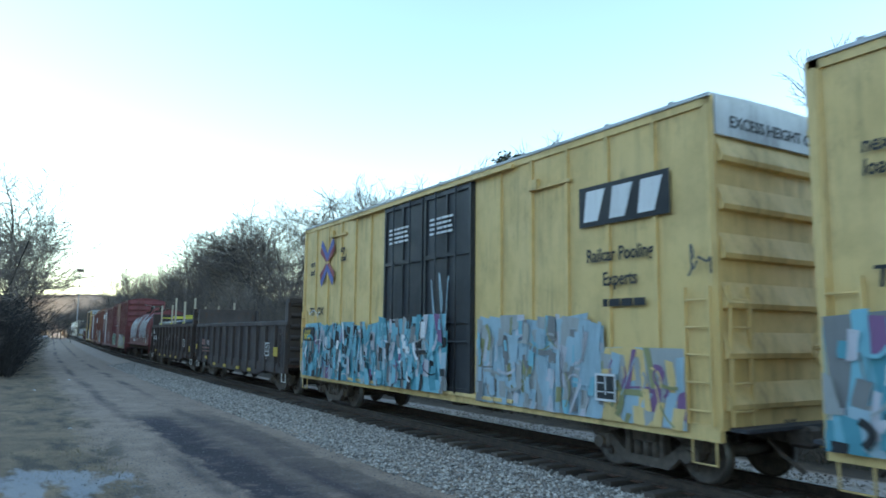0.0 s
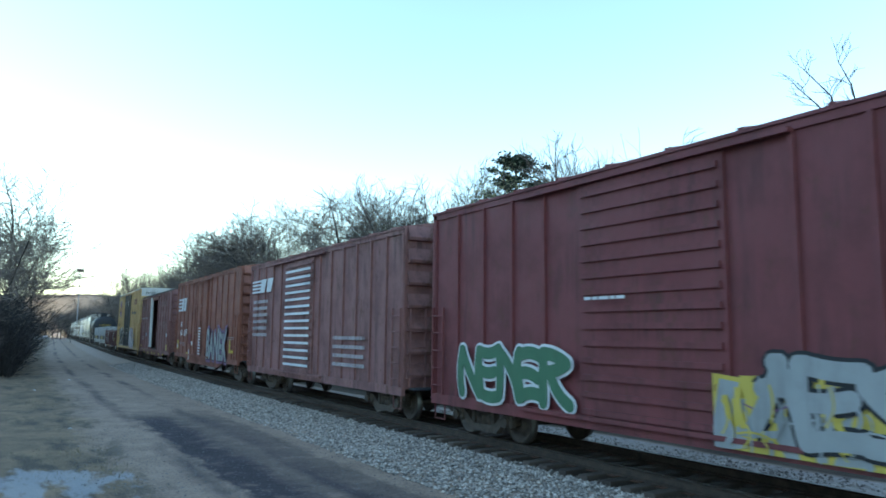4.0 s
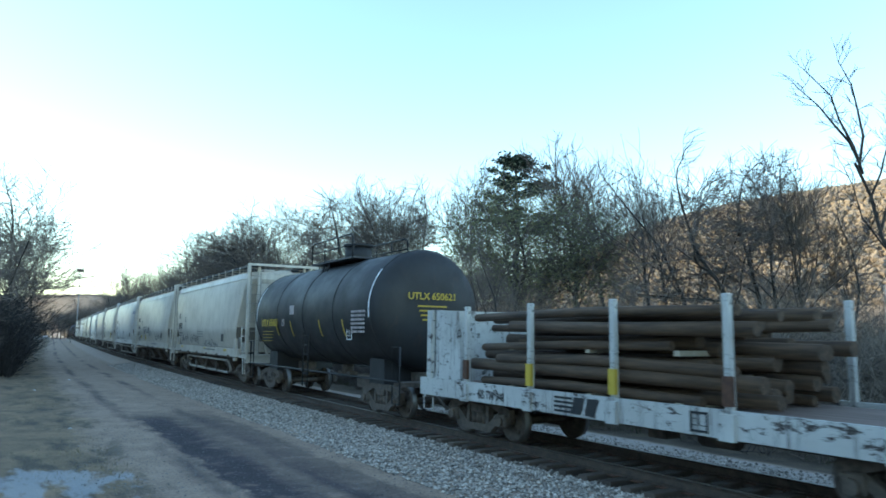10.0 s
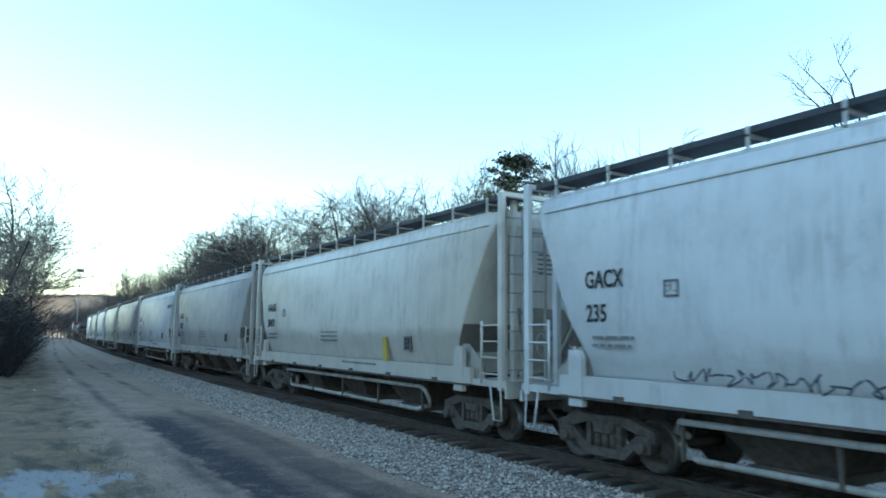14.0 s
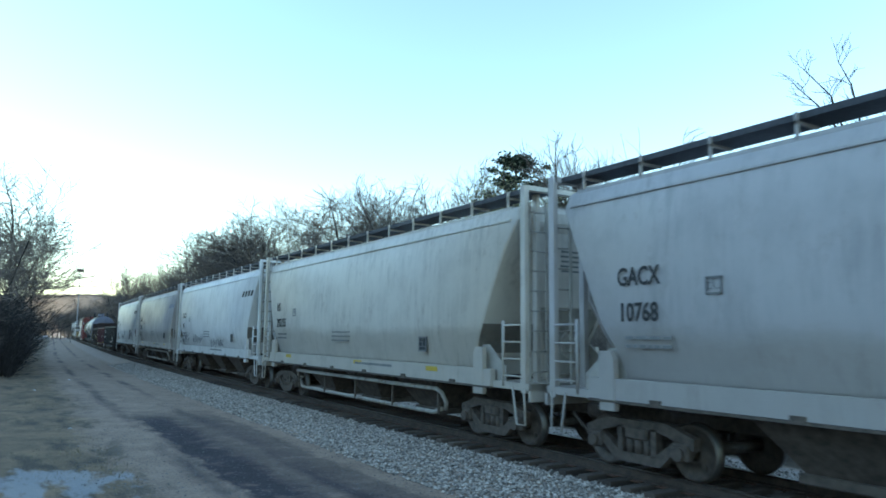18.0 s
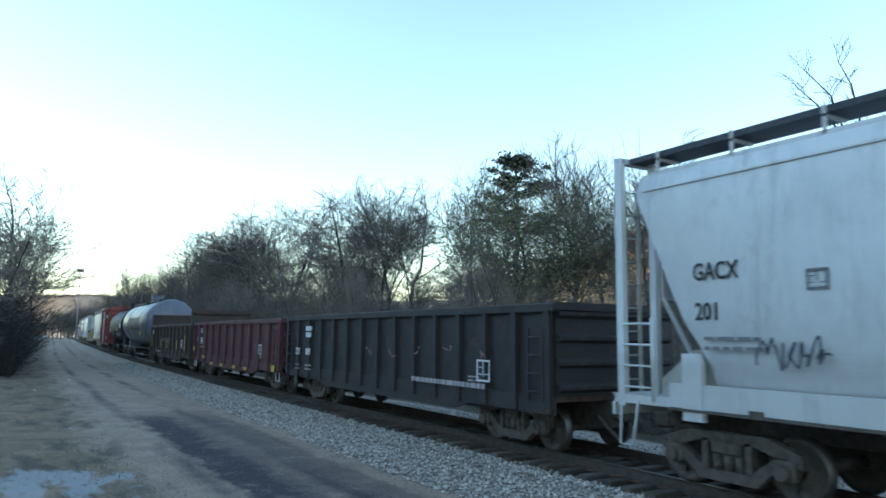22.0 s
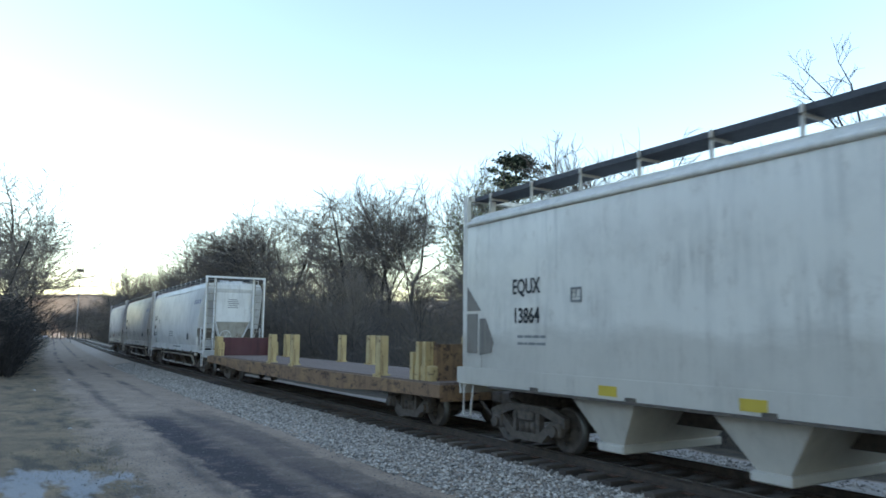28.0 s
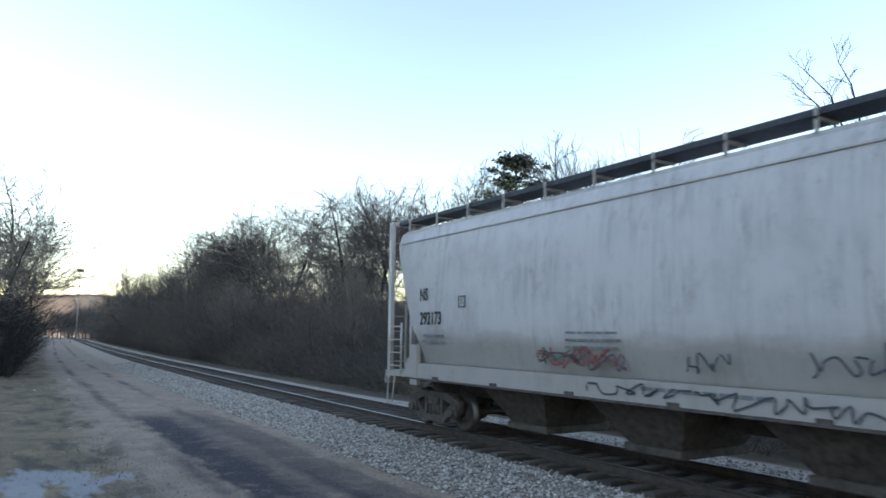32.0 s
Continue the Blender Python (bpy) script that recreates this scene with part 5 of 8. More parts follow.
    def seam():
        b2 = NB()
        for (y0, z0), (y1, z1) in zip(prof, prof[1:]):
            bar(b2, (0, y0, z0 + 0.06), (0, y1, z1 + 0.06), 0.09, 0.05)
        return to_mesh("roof_seam", b2, roofmat)
    me = shared(("seam", roofmat.name, top, roof_h), seam)
    n = max(6, round(L / 1.3))
    for i in range(n):
        obj("roof_seam", me, car, pose(-h + L * (i + 0.5) / n, 0, 0))
    part("floor", box(NB(), -h + 0.08, h - 0.08, -W + 0.06, W - 0.06, sill, sill + 0.1), M["interior"], car)
    # ladders and steps at the corners
    lad = ladder_mesh(1.9, 5, 0.42, mat)
    endlad = ladder_mesh(1.9, 5, 0.42, mat)
    for s in (-1, 1):
        for y in (-1, 1):
            obj("ladder", lad, car, pose(s * (h - 0.3), y * (W + 0.05), sill + 0.05, 0, 0, 0 if y < 0 else 180))
            obj("end_ladder", endlad, car, pose(s * (h + 0.05), y * 1.15, sill + 0.05, 0, 0, 90 * s))
            obj("stirrup_step", stirrup_mesh(mat), car, pose(s * (h - 0.3), y * W, sill - 0.12))
        bm = NB()
        box(bm, min(s * h, s * (h + 0.28)), max(s * h, s * (h + 0.28)), -1.35, 1.35, sill - 0.02, sill + 0.03)
        part("end_platform", bm, M["grating"], car)
    brake_wheel(car, h + 0.3, 0.45, sill + 1.1, mat)
    underframe(car, h, M["steel"])
    running_gear(car, h, inset)
    return car


# ---- covered hoppers ----
HOP_SEC = ((1.35, 1.33, 1.42), (1.55, 1.40, 1.42), (1.80, 1.47, 1.38), (2.05, 1.53, 1.27), (2.28, 1.572, 1.12), (2.40, 1.58, 1.05), (2.75, 1.58, 0.88), (3.1, 1.57, 0.72), (3.5, 1.55, 0.53), (3.95, 1.515, 0.30), (4.30, 1.455, 0.10), (4.42, 1.43, 0.06), (4.63, 1.37, 0.10), (4.69, 1.33, 0.14))
FLAT_SEC = ((1.20, 1.50, -0.16), (1.55, 1.52, -0.16), (1.60, 1.52, -0.16), (2.2, 1.52, -0.16), (2.8, 1.52, -0.16), (3.5, 1.52, -0.16), (4.40, 1.51, -0.16), (4.60, 1.46, -0.14), (4.68, 1.36, -0.10))


def hopper_body_mesh(L, mat, sec, key):
    def make():
        bm = NB()
        h = L / 2 - 0.43
        rings = []
        for z, w, cut in sec:
            l = h - cut
            c = 0.035
            o = [(-l, -w + c), (-l + c, -w), (-l * 0.5, -w), (0, -w), (l * 0.5, -w), (l - c, -w), (l, -w + c), (l, w - c), (l - c, w), (l * 0.5, w), (0, w), (-l * 0.5, w), (-l + c, w), (-l, w - c)]
            rings.append([bm.verts.new((x, y, z)) for x, y in o])
        n = len(rings[0])
        for u, w in zip(rings, rings[1:]):
            for i in range(n):
                f = bm.faces.new((u[i], u[(i + 1) % n], w[(i + 1) % n], w[i]))
                f.smooth = i in (1, 2, 3, 4, 8, 9, 10, 11)
                # dark wedge low on the end faces: shade put into the paint
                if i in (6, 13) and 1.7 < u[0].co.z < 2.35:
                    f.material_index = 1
        bm.faces.new(rings[0][::-1])
        # roof, slightly crowned
        t = rings[-1]
        zc = sec[-1][0]
        c0, c1 = bm.verts.new((-h + 0.2, 0, zc + 0.12)), bm.verts.new((h - 0.2, 0, zc + 0.12))
        bm.faces.new(t[0:7] + [c1, c0])
        bm.faces.new([t[6], t[7], c1])
        bm.faces.new(t[7:14] + [c0, c1])
        bm.faces.new([t[13], t[0], c0])
        return to_mesh("hopper_shell", bm, [mat, M["slope_shade"]])
    return shared(key, make)


def hopper(label, L, mat, pipes=True, flat=False, gate_mat=None):
    car = car_empty("covered_hopper", label, "freight car", "covered hoppers of the train")
    h = L / 2
    sec = FLAT_SEC if flat else HOP_SEC
    obj("hopper_shell", hopper_body_mesh(L, mat, sec, ("hop", L, mat.name, flat)), car)
    zr = sec[-1][0]
    wo = 0.36 if flat else 0.26
    for s in (-1, 1):
        # eave rail, side sill and its lip
        part("eave_rail", box(NB(), -h + 0.75, h - 0.75, min(s * 1.30, s * 1.36), max(s * 1.30, s * 1.36), zr - 0.05, zr + 0.02), mat, car)
        if flat:
            part("eave_roll", tube(NB(), [(-h + 0.3, s * 1.50, 4.50), (h - 0.3, s * 1.50, 4.50)], 0.055, 10), mat, car)
        part("roof_seam_lip", box(NB(), -h + 0.68, h - 0.68, min(s * 1.38, s * 1.462), max(s * 1.38, s * 1.462), 4.40, 4.435), mat, car)
        part("side_sill", box(NB(), -h + 1.2 * (not flat), h - 1.2 * (not flat), min(s * 1.44, s * 1.56), max(s * 1.44, s * 1.56), 1.17, 1.50), mat, car)
        part("sill_lip", box(NB(), -h + 1.2, h - 1.2, min(s * 1.42, s * 1.60), max(s * 1.42, s * 1.60), 1.13, 1.165), M["steel"], car)
        # walkway along the roof edge on brackets
        part("running_board", box(NB(), -h + 0.25, h - 0.25, min(s * 0.70, s * 1.28), max(s * 0.70, s * 1.28), zr + wo, zr + wo + 0.04), M["grating"], car)
        part("walkway_edge", box(NB(), -h + 0.25, h - 0.25, min(s * 1.28, s * 1.31), max(s * 1.28, s * 1.31), zr + wo - 0.01, zr + wo + 0.08), M["grating"], car)
        br = shared(("bracket", mat.name, flat), lambda: to_mesh("walkway_bracket", box(box(NB(), -0.022, 0.022, -0.03, 0.01, 0, wo + 0.10), -0.022, 0.022, -0.03, 0.45, wo - 0.05, wo - 0.01), mat))
        n = 12
        for i in range(n):
            obj("walkway_bracket", br, car, pose(-h + 0.9 + (L - 1.8) * i / (n - 1), s * 1.33, zr - 0.02, 0, 0, 0 if s < 0 else 180))
        hm = shared(("hatch", mat.name), lambda: to_mesh("hatch_cover", box(NB(), -0.45, 0.45, -0.26, 0.26, 0.1, 0.2, bev=0.03), mat))
        for i in range(5):
            obj("hatch_cover", hm, car, pose(-h + L * (i + 0.5) / 5, s * 0.36, zr))
    for e in (-1, 1):
        # end frame: corner posts, ladder rungs, platform and slope sheet braces
        for s in (-1, 1):
            part("corner_post", box(NB(), min(e * (h - 0.28), e * (h - 0.14)), max(e * (h - 0.28), e * (h - 0.14)), s * 1.46 - 0.05, s * 1.46 + 0.05, 1.1, zr + wo + 0.08), mat, car)
            bm = NB()
            tube(bm, [(e * (h - 0.85), s * 1.5, 1.2), (e * (h - 0.85), s * 1.5, 2.45)], 0.03, 6)
            for i in range(4):
                tube(bm, [(e * (h - 0.85), s * 1.5, 1.4 + 0.32 * i), (e * (h - 0.25), s * 1.5, 1.4 + 0.32 * i)], 0.018, 6)
            part("side_ladder", bm, mat, car)
            # ladder in the darker slope paint, for dirt and for the end's shade
            obj("end_ladder", ladder_mesh(3.4, 9, 0.42, M["slope"]), car, pose(e * (h - 0.16), s * 1.2, 1.3, 0, 0, 90 * e))
            bm = NB()
            tube(bm, [(e * (h - 0.55), s * 1.5, 1.2), (e * (h - 0.42), s * 1.5, 0.52), (e * (h - 0.16), s * 1.5, 0.52), (e * (h - 0.2), s * 1.5, 1.2)], 0.022, 6)
            part("stirrup_step", bm, mat, car)
            if not flat:
                bm = NB()
                slab(bm, [(e * (h - 1.78), 1.0), (e * (h - 1.45), 1.0), (e * (h - 1.45), 1.93), (e * (h - 1.70), 1.93), (e * (h - 1.78), 1.80)][::e], s * 1.53 - 0.05, s * 1.53 + 0.05)
                part("bolster_shield", bm, mat, car)
        bm = NB()
        box(bm, min(e * (h - 1.35), e * h), max(e * (h - 1.35), e * h), -1.5, 1.5, 1.15, 1.28)
        box(bm, min(e * (h - 0.06), e * h), max(e * (h - 0.06), e * h), -1.5, 1.5, 0.95, 1.28)
        part("end_platform", bm, mat, car)
        part("end_header", box(NB(), min(e * (h - 0.28), e * (h - 0.14)), max(e * (h - 0.28), e * (h - 0.14)), -1.46, 1.46, zr + wo - 0.01, zr + wo + 0.08), mat, car)
        if not flat:
            for s in (-1, 1):
                bm = NB()
                slab(bm, [(e * (h - 2.0), 1.28), (e * (h - 0.92), 1.28), (e * (h - 0.92), 1.55), (e * (h - 1.5), 1.98), (e * (h - 2.0), 1.98)][::e], s * 1.37 - 0.015, s * 1.37 + 0.015)
                part("shear_plate", bm, M["slope"], car)
        for s in (-1, 1):
            part("end_post", box(NB(), min(e * (h - 0.52), e * (h - 0.40)), max(e * (h - 0.52), e * (h - 0.40)), s * 0.98 - 0.05, s * 0.98 + 0.05, 1.28, zr + wo - 0.01), mat, car)
        bm = NB()
        o = [(-0.85, 2.72), (-0.32, 1.32), (0.32, 1.32), (0.85, 2.72)]
        q = [bm.verts.new((e * (h - 0.58 - (2.72 - z) * 0.35), y, z)) for y, z in o]
        bm.faces.new(q if e > 0 else q[::-1])
        part("end_funnel", bm, M["slope"], car)
        for s in (-1, 1):
            bm = NB()
            bar(bm, (e * (h - 0.56), s * 0.92, 2.78), (e * (h - 0.98), s * 0.36, 1.30), 0.12, 0.05)
            part("funnel_flange", bm, mat, car)
        part("end_sheet", box(NB(), min(e * (h - 0.60), e * (h - 0.57)), max(e * (h - 0.60), e * (h - 0.57)), -0.96, 0.96, 2.74, zr - 0.12), mat, car)
        bm = NB()
        for k in range(5):
            box(bm, min(e * (h - 0.57), e * (h - 0.562)), max(e * (h - 0.57), e * (h - 0.562)), -0.25 - 0.02 * (k % 2), 0.2 + 0.05 * (k % 3), 3.85 - 0.1 * k, 3.89 - 0.1 * k)
        tagged(part("small_print", bm, M["greypaint"], car), kind="stuff")
    brake_wheel(car, h - 0.05, -0.45, 2.0, mat)
    gm = gate_mat or M["steel"]
    # discharge hoppers under the floor
    n = 4 if flat else 3
    tw, td, bw, bd = (0.85, 1.46, 0.24, 1.15) if flat else (1.15, 1.35, 0.55, 0.75)
    for i in range(n):
        x = (i - (n - 1) / 2) * (L - 5.4 if flat else L - 6.6) / n
        bm = NB()
        a = [bm.verts.new((x + dx, dy, 1.3)) for dx, dy in ((-tw, -td), (tw, -td), (tw, td), (-tw, td))]
        b = [bm.verts.new((x + dx, dy, 0.42)) for dx, dy in ((-bw, -bd), (bw, -bd), (bw, bd), (-bw, bd))]
        for k in range(4):
            bm.faces.new((a[k], b[k], b[(k + 1) % 4], a[(k + 1) % 4]))
        bm.faces.new(b)
        bm.faces.new(a[::-1])
        bmesh.ops.recalc_face_normals(bm, faces=bm.faces)
        g = part("discharge_hopper", bm, gm, car)
        part("outlet_gate", box(NB(), x - bw - 0.06, x + bw + 0.06, -bd - 0.08, bd + 0.05, 0.28, 0.42, bev=0.02), gm, g)
    if pipes:
        for s in (-1, 1):
            bm = NB()
            e = h - 3.6
            tube(bm, [(-e, s * 1.15, 0.72), (-e - 0.12, s * 1.3, 0.80), (-e, s * 1.36, 0.95), (e, s * 1.36, 0.95), (e + 0.2, s * 1.34, 0.88), (e + 0.3, s * 1.28, 0.66), (e + 0.15, s * 1.2, 0.5)], 0.05, 8)
            part("discharge_pipe", bm, M["slope"], car)
            bm = NB()
            tube(bm, [(-e - 0.1, s * 1.2, 0.62), (-e + 0.2, s * 1.25, 0.42), (e - 0.3, s * 1.25, 0.40), (e, s * 1.2, 0.5)], 0.05, 8)
            part("lower_pipe", bm, M["slope"], car)
            pm = shared(("hanger",), lambda: to_mesh("pipe_hanger", bar(NB(), (0, 0, 0.38), (0, 0, 1.15), 0.05), M["steel"]))
            for i in range(5):
                obj("pipe_hanger", pm, car, pose(-e + 2 * e * i / 4, s * 1.3, 0))
    underframe(car, h, M["steel"], tank=False)
    running_gear(car, h, 1.78)
    return car


# ---- gondolas ----
def gondola(label, L, top, mat, high_end=0.0, drop=True, ribs=12, sill=0.75, yellow=True, seed=1):
    car = car_empty("gondola", label, "freight car", "gondolas of the train")
    h, W = L / 2, 1.48
    for s in (-1, 1):
        part("side_wall", box(NB(), -h, h, min(s * W, s * (W - 0.05)), max(s * W, s * (W - 0.05)), sill + 0.3, top), mat, car)
        part("top_chord", box(NB(), -h - 0.05, h + 0.05, min(s * (W + 0.09), s * (W - 0.07)), max(s * (W + 0.09), s * (W - 0.07)), top - 0.14, top + 0.03, bev=0.02), mat, car)
        bm = NB()
        lo = sill - (0.13 if drop else 0)
        slab(bm, [(-h, sill + 0.35), (-h, sill + 0.03), (-h + 2.7, sill + 0.03), (-h + 3.3, lo), (h - 3.3, lo), (h - 2.7, sill + 0.03), (h, sill + 0.03), (h, sill + 0.35)], min(s * (W + 0.05), s * (W - 0.02)), max(s * (W + 0.05), s * (W - 0.02)))
        part("side_sill", bm, mat, car)
        def rib():
            b2 = NB()
            slab(b2, [(-0.09, 0), (0.09, 0), (0.075, top - sill - 0.15), (-0.075, top - sill - 0.15)], -0.11, 0.0)
            return to_mesh("side_stake", b2, mat)
        me = shared(("gonrib", mat.name, round(top, 2)), rib)
        for i in range(ribs + 1):
            obj("side_stake", me, car, pose(-h + 0.12 + (L - 0.24) * i / ribs, s * W, sill + 0.05, 0, 0, 0 if s < 0 else 180))
        for e in (-1, 1):
            obj("ladder", ladder_mesh(1.3, 4, 0.42, mat), car, pose(e * (h - 0.42), s * (W + 0.08), sill + 0.25, 0, 0, 0 if s < 0 else 180))
            obj("stirrup_step", stirrup_mesh(M["whitepaint"] if yellow else mat), car, pose(e * (h - 0.35), s * (W + 0.02), sill + 0.1))
        if yellow:
            me = shared(("ysheet",), lambda: to_mesh("reflector", box(NB(), -0.22, 0.22, -0.004, 0.004, 0, 0.12), M["yellowmark"]))
            for x in (-h * 0.62, -h * 0.38, -h * 0.12, h * 0.18, h * 0.42):
                obj("reflector", me, car, pose(x, s * (W + 0.165), sill - 0.05 if abs(x) < h - 3.4 else sill + 0.2))
    for e in (-1, 1):
        t = top + (high_end if e > 0 or high_end < 0 else abs(high_end))
        part("end_wall", box(NB(), min(e * h, e * (h - 0.07)), max(e * h, e * (h - 0.07)), -W, W, sill + 0.3, t), mat, car)
        me = shared(("gonend", mat.name), lambda: to_mesh("end_rib", slab(NB(), [(0, 0), (0.09, 0.06), (0.09, 0.12), (0, 0.18)], -W + 0.05, W - 0.05), mat))
        k = 4 + int(abs(high_end) > 0.2) * 2
        for i in range(k):
            obj("end_rib", me, car, pose(e * h, 0, sill + 0.4 + (t - sill - 0.65) * i / (k - 1), 0, 0, 0 if e > 0 else 180))
        part("end_cap", box(NB(), min(e * (h + 0.1), e * (h - 0.1)), max(e * (h + 0.1), e * (h - 0.1)), -W - 0.05, W + 0.05, t - 0.1, t + 0.04), mat, car)
        if high_end:
            for s in (-1, 1):
                part("end_post", box(NB(), min(e * h, e * (h - 0.3)), max(e * h, e * (h - 0.3)), s * W - 0.05, s * W + 0.05, top - 0.2, t), mat, car)
    part("floor", box(NB(), -h, h, -W, W, sill + 0.25, sill + 0.35), M["rust"], car)
    underframe(car, h, M["steel"], 0.5, 1.0)
    running_gear(car, h)
    bars(car, h - 2.7, -W - 0.06, sill + 0.55, 0.5, 2, M["fadedpaint"], seed=seed)
    return car


def data_panel(car, x, y, z, w=0.5, mat=None, back=None):
    """The white framed inspection stencil."""
    mat = mat or M["whitepaint"]
    if back:
        part("stencil_panel", box(NB(), x, x + w, y + 0.002, y + 0.012, z, z + w * 0.95), back, car)
    bm = NB()
    for a, b, c, d in ((0, w, 0, 0.035), (0, w, w * 0.95 - 0.035, w * 0.95), (0, 0.03, 0, w * 0.95), (w - 0.03, w, 0, w * 0.95), (w * 0.48, w * 0.52, 0.1, w * 0.9), (w * 0.12, w * 0.4, w * 0.3, w * 0.34), (w * 0.6, w * 0.9, w * 0.3, w * 0.34), (w * 0.12, w * 0.4, w * 0.6, w * 0.64)):
        box(bm, x + a, x + b, y - 0.006, y + 0.002, z + c, z + d)
    return part("stencil_frame", bm, mat, car)


# ---- tank cars ----
def tank_car(label, L, shell, mat, R=1.48, zc=2.5, dome=True, name="tank_car", rail=True, dx=0.0, half=1.5, spine=0.0, ladder=True):
    car = car_empty(name, label, "freight car", "tank cars of the train")
    h, sh = L / 2, shell / 2
    bm = NB()
    seg = 40
    prof = [(sh, 0.0), (sh - 0.03, R * 0.45), (sh - 0.12, R * 0.75), (sh - 0.28, R * 0.93), (sh - 0.5, R)]
    prof = [(-x, r) for x, r in prof] + [(x * sh / 3.4, R) for x in (-2, -1, 0, 1, 2)] + prof[::-1]
    rings = [[bm.verts.new((x, r * math.cos(k * math.tau / seg), zc + r * math.sin(k * math.tau / seg))) for k in range(seg)] if r else [bm.verts.new((x, 0, zc))] for x, r in prof]
    for u, w in zip(rings, rings[1:]):
        for k in range(seg):
            a, b = (u[k], u[(k + 1) % seg]) if len(u) > 1 else (u[0], None)
            if len(u) == 1:
                f = bm.faces.new((u[0], w[(k + 1) % seg], w[k]))
            elif len(w) == 1:
                f = bm.faces.new((u[k], u[(k + 1) % seg], w[0]))
            else:
                f = bm.faces.new((u[k], u[(k + 1) % seg], w[(k + 1) % seg], w[k]))
            f.smooth = True
    bmesh.ops.recalc_face_normals(bm, faces=bm.faces)
    part("tank_shell", bm, mat, car)
    me = shared(("weld", mat.name, R), lambda: to_mesh("weld_seam", tube(NB(), [(0, (R + 0.004) * math.cos(k * math.tau / 40), (R + 0.004) * math.sin(k * math.tau / 40)) for k in range(41)], 0.014, 5), mat))
    for i in range(5):
        obj("weld_seam", me, car, pose(-sh + 0.52 + (shell - 1.04) * i / 4, 0, zc))
    for s in (-1, 1):
        bm = NB()
        box(bm, min(s * (h - 2.9), s * (h - 0.75)), max(s * (h - 2.9), s * (h - 0.75)), -0.28, 0.28, 0.75, 1.15)
        box(bm, min(s * (h - 0.55), s * h), max(s * (h - 0.55), s * h), -1.35, 1.35, 0.88, 0.98)
        part("stub_sill", bm, M["steel"], car)
        bm = NB()
        slab(bm, [(s * (h - 2.5), 0.8), (s * (h - 1.6), 0.8), (s * (h - 1.6), 1.5), (s * (h - 2.5), 1.5)][::s], -1.1, 1.1)
        part("saddle", bm, mat, car)
        for y in (-1, 1):
            bm = NB()
            tube(bm, [(s * (h - 0.1), y * 1.42, 0.45), (s * (h - 0.1), y * 1.42, 1.85), (s * (h - 0.5), y * 1.42, 1.85), (s * (h - 0.5), y * 1.42, 0.45), (s * (h - 0.1), y * 1.42, 0.45)], 0.022, 6)
            part("grab_rail", bm, mat, car)
    for y in (-1, 1):
        bm = NB()
        tube(bm, [(-h + 0.1, y * 1.47, 1.0), (h - 0.1, y * 1.47, 1.0)], 0.03, 6)
        part("side_rail", bm, M["greypaint"] if mat is M["tankgrey"] else mat, car)
        if not ladder:
            continue
        lad = part("ladder", tube(NB(), [(-0.15, y * 1.52, 0.5), (-0.15, y * 1.52, 2.2), (-0.15, y * 1.25, 3.35), (-0.15, y * 0.8, zc + R + 0.1)], 0.027, 6), mat, car)
        part("stile", tube(NB(), [(0.3, y * 1.52, 0.5), (0.3, y * 1.52, 2.2), (0.3, y * 1.25, 3.35), (0.3, y * 0.8, zc + R + 0.1)], 0.027, 6), mat, lad)
        rung = shared(("rung", mat.name), lambda: to_mesh("rung", tube(NB(), [(-0.15, 0, 0), (0.3, 0, 0)], 0.016, 5), mat))
        for i in range(8):
            z = 0.6 + 0.3 * i
            obj("rung", rung, lad, pose(0, y * float(np.interp(z, (2.2, 3.35), (1.52, 1.25))), z))
    zt = zc + R
    part("top_platform", box(NB(), dx - half, dx + half, -0.95, 0.95, zt - 0.02, zt + 0.03), M["grating"], car)
    if spine:
        for y in (-0.55, 0.55):
            part("roof_walkway", box(NB(), -spine, spine, y - 0.22, y + 0.22, zt - 0.09, zt + 0.05), M["grating"], car)
        for x in (-spine + 0.15, -spine + 1.5):
            bm = NB()
            tube(bm, [(x, -0.7, zt), (x, -0.7, zt + 0.75), (x + 0.15, -0.7, zt + 0.85), (x + 0.4, -0.7, zt + 0.85), (x + 0.5, -0.7, zt + 0.7), (x + 0.5, -0.7, zt)], 0.022, 6)
            part("hand_hoop", bm, M["tankblack"], car)
    bm = NB()
    tube(bm, [(dx, 0, zt - 0.1), (dx, 0, zt + 0.52)], 0.45, 18)
    tube(bm, [(dx, 0, zt + 0.52), (dx, 0, zt + 0.60)], 0.50, 18)
    part("dome_housing", bm, mat, car)
    if rail:
        for y in (-0.95, 0.95):
            bm = NB()
            a, b = dx - half, dx + half
            tube(bm, [(a, y, zt), (a, y, zt + 0.6), (a + 0.15, y, zt + 0.72), (b - 0.15, y, zt + 0.72), (b, y, zt + 0.6), (b, y, zt)], 0.024, 6)
            tube(bm, [(a, y, zt + 0.38), (b, y, zt + 0.38)], 0.018, 6)
            for x in (dx - half / 3, dx + half / 3):
                tube(bm, [(x, y, zt), (x, y, zt + 0.72)], 0.02, 6)
            part("platform_railing", bm, M["tankblack"], car)
    underframe(car, 0.5, M["steel"], 0.8, 0.95, tank=False)
    bm = NB()
    tube(bm, [(0, 0, zc - R - 0.35), (0, 0, zc - R + 0.1)], 0.2, 12)
    part("outlet_valve", bm, M["steel"], car)
    part("brake_gear_box", box(NB(), 1.6, 2.6, -0.4, 0.3, 0.55, 0.95, bev=0.03), M["steel"], car)
    running_gear(car, h, 1.75)
    return car


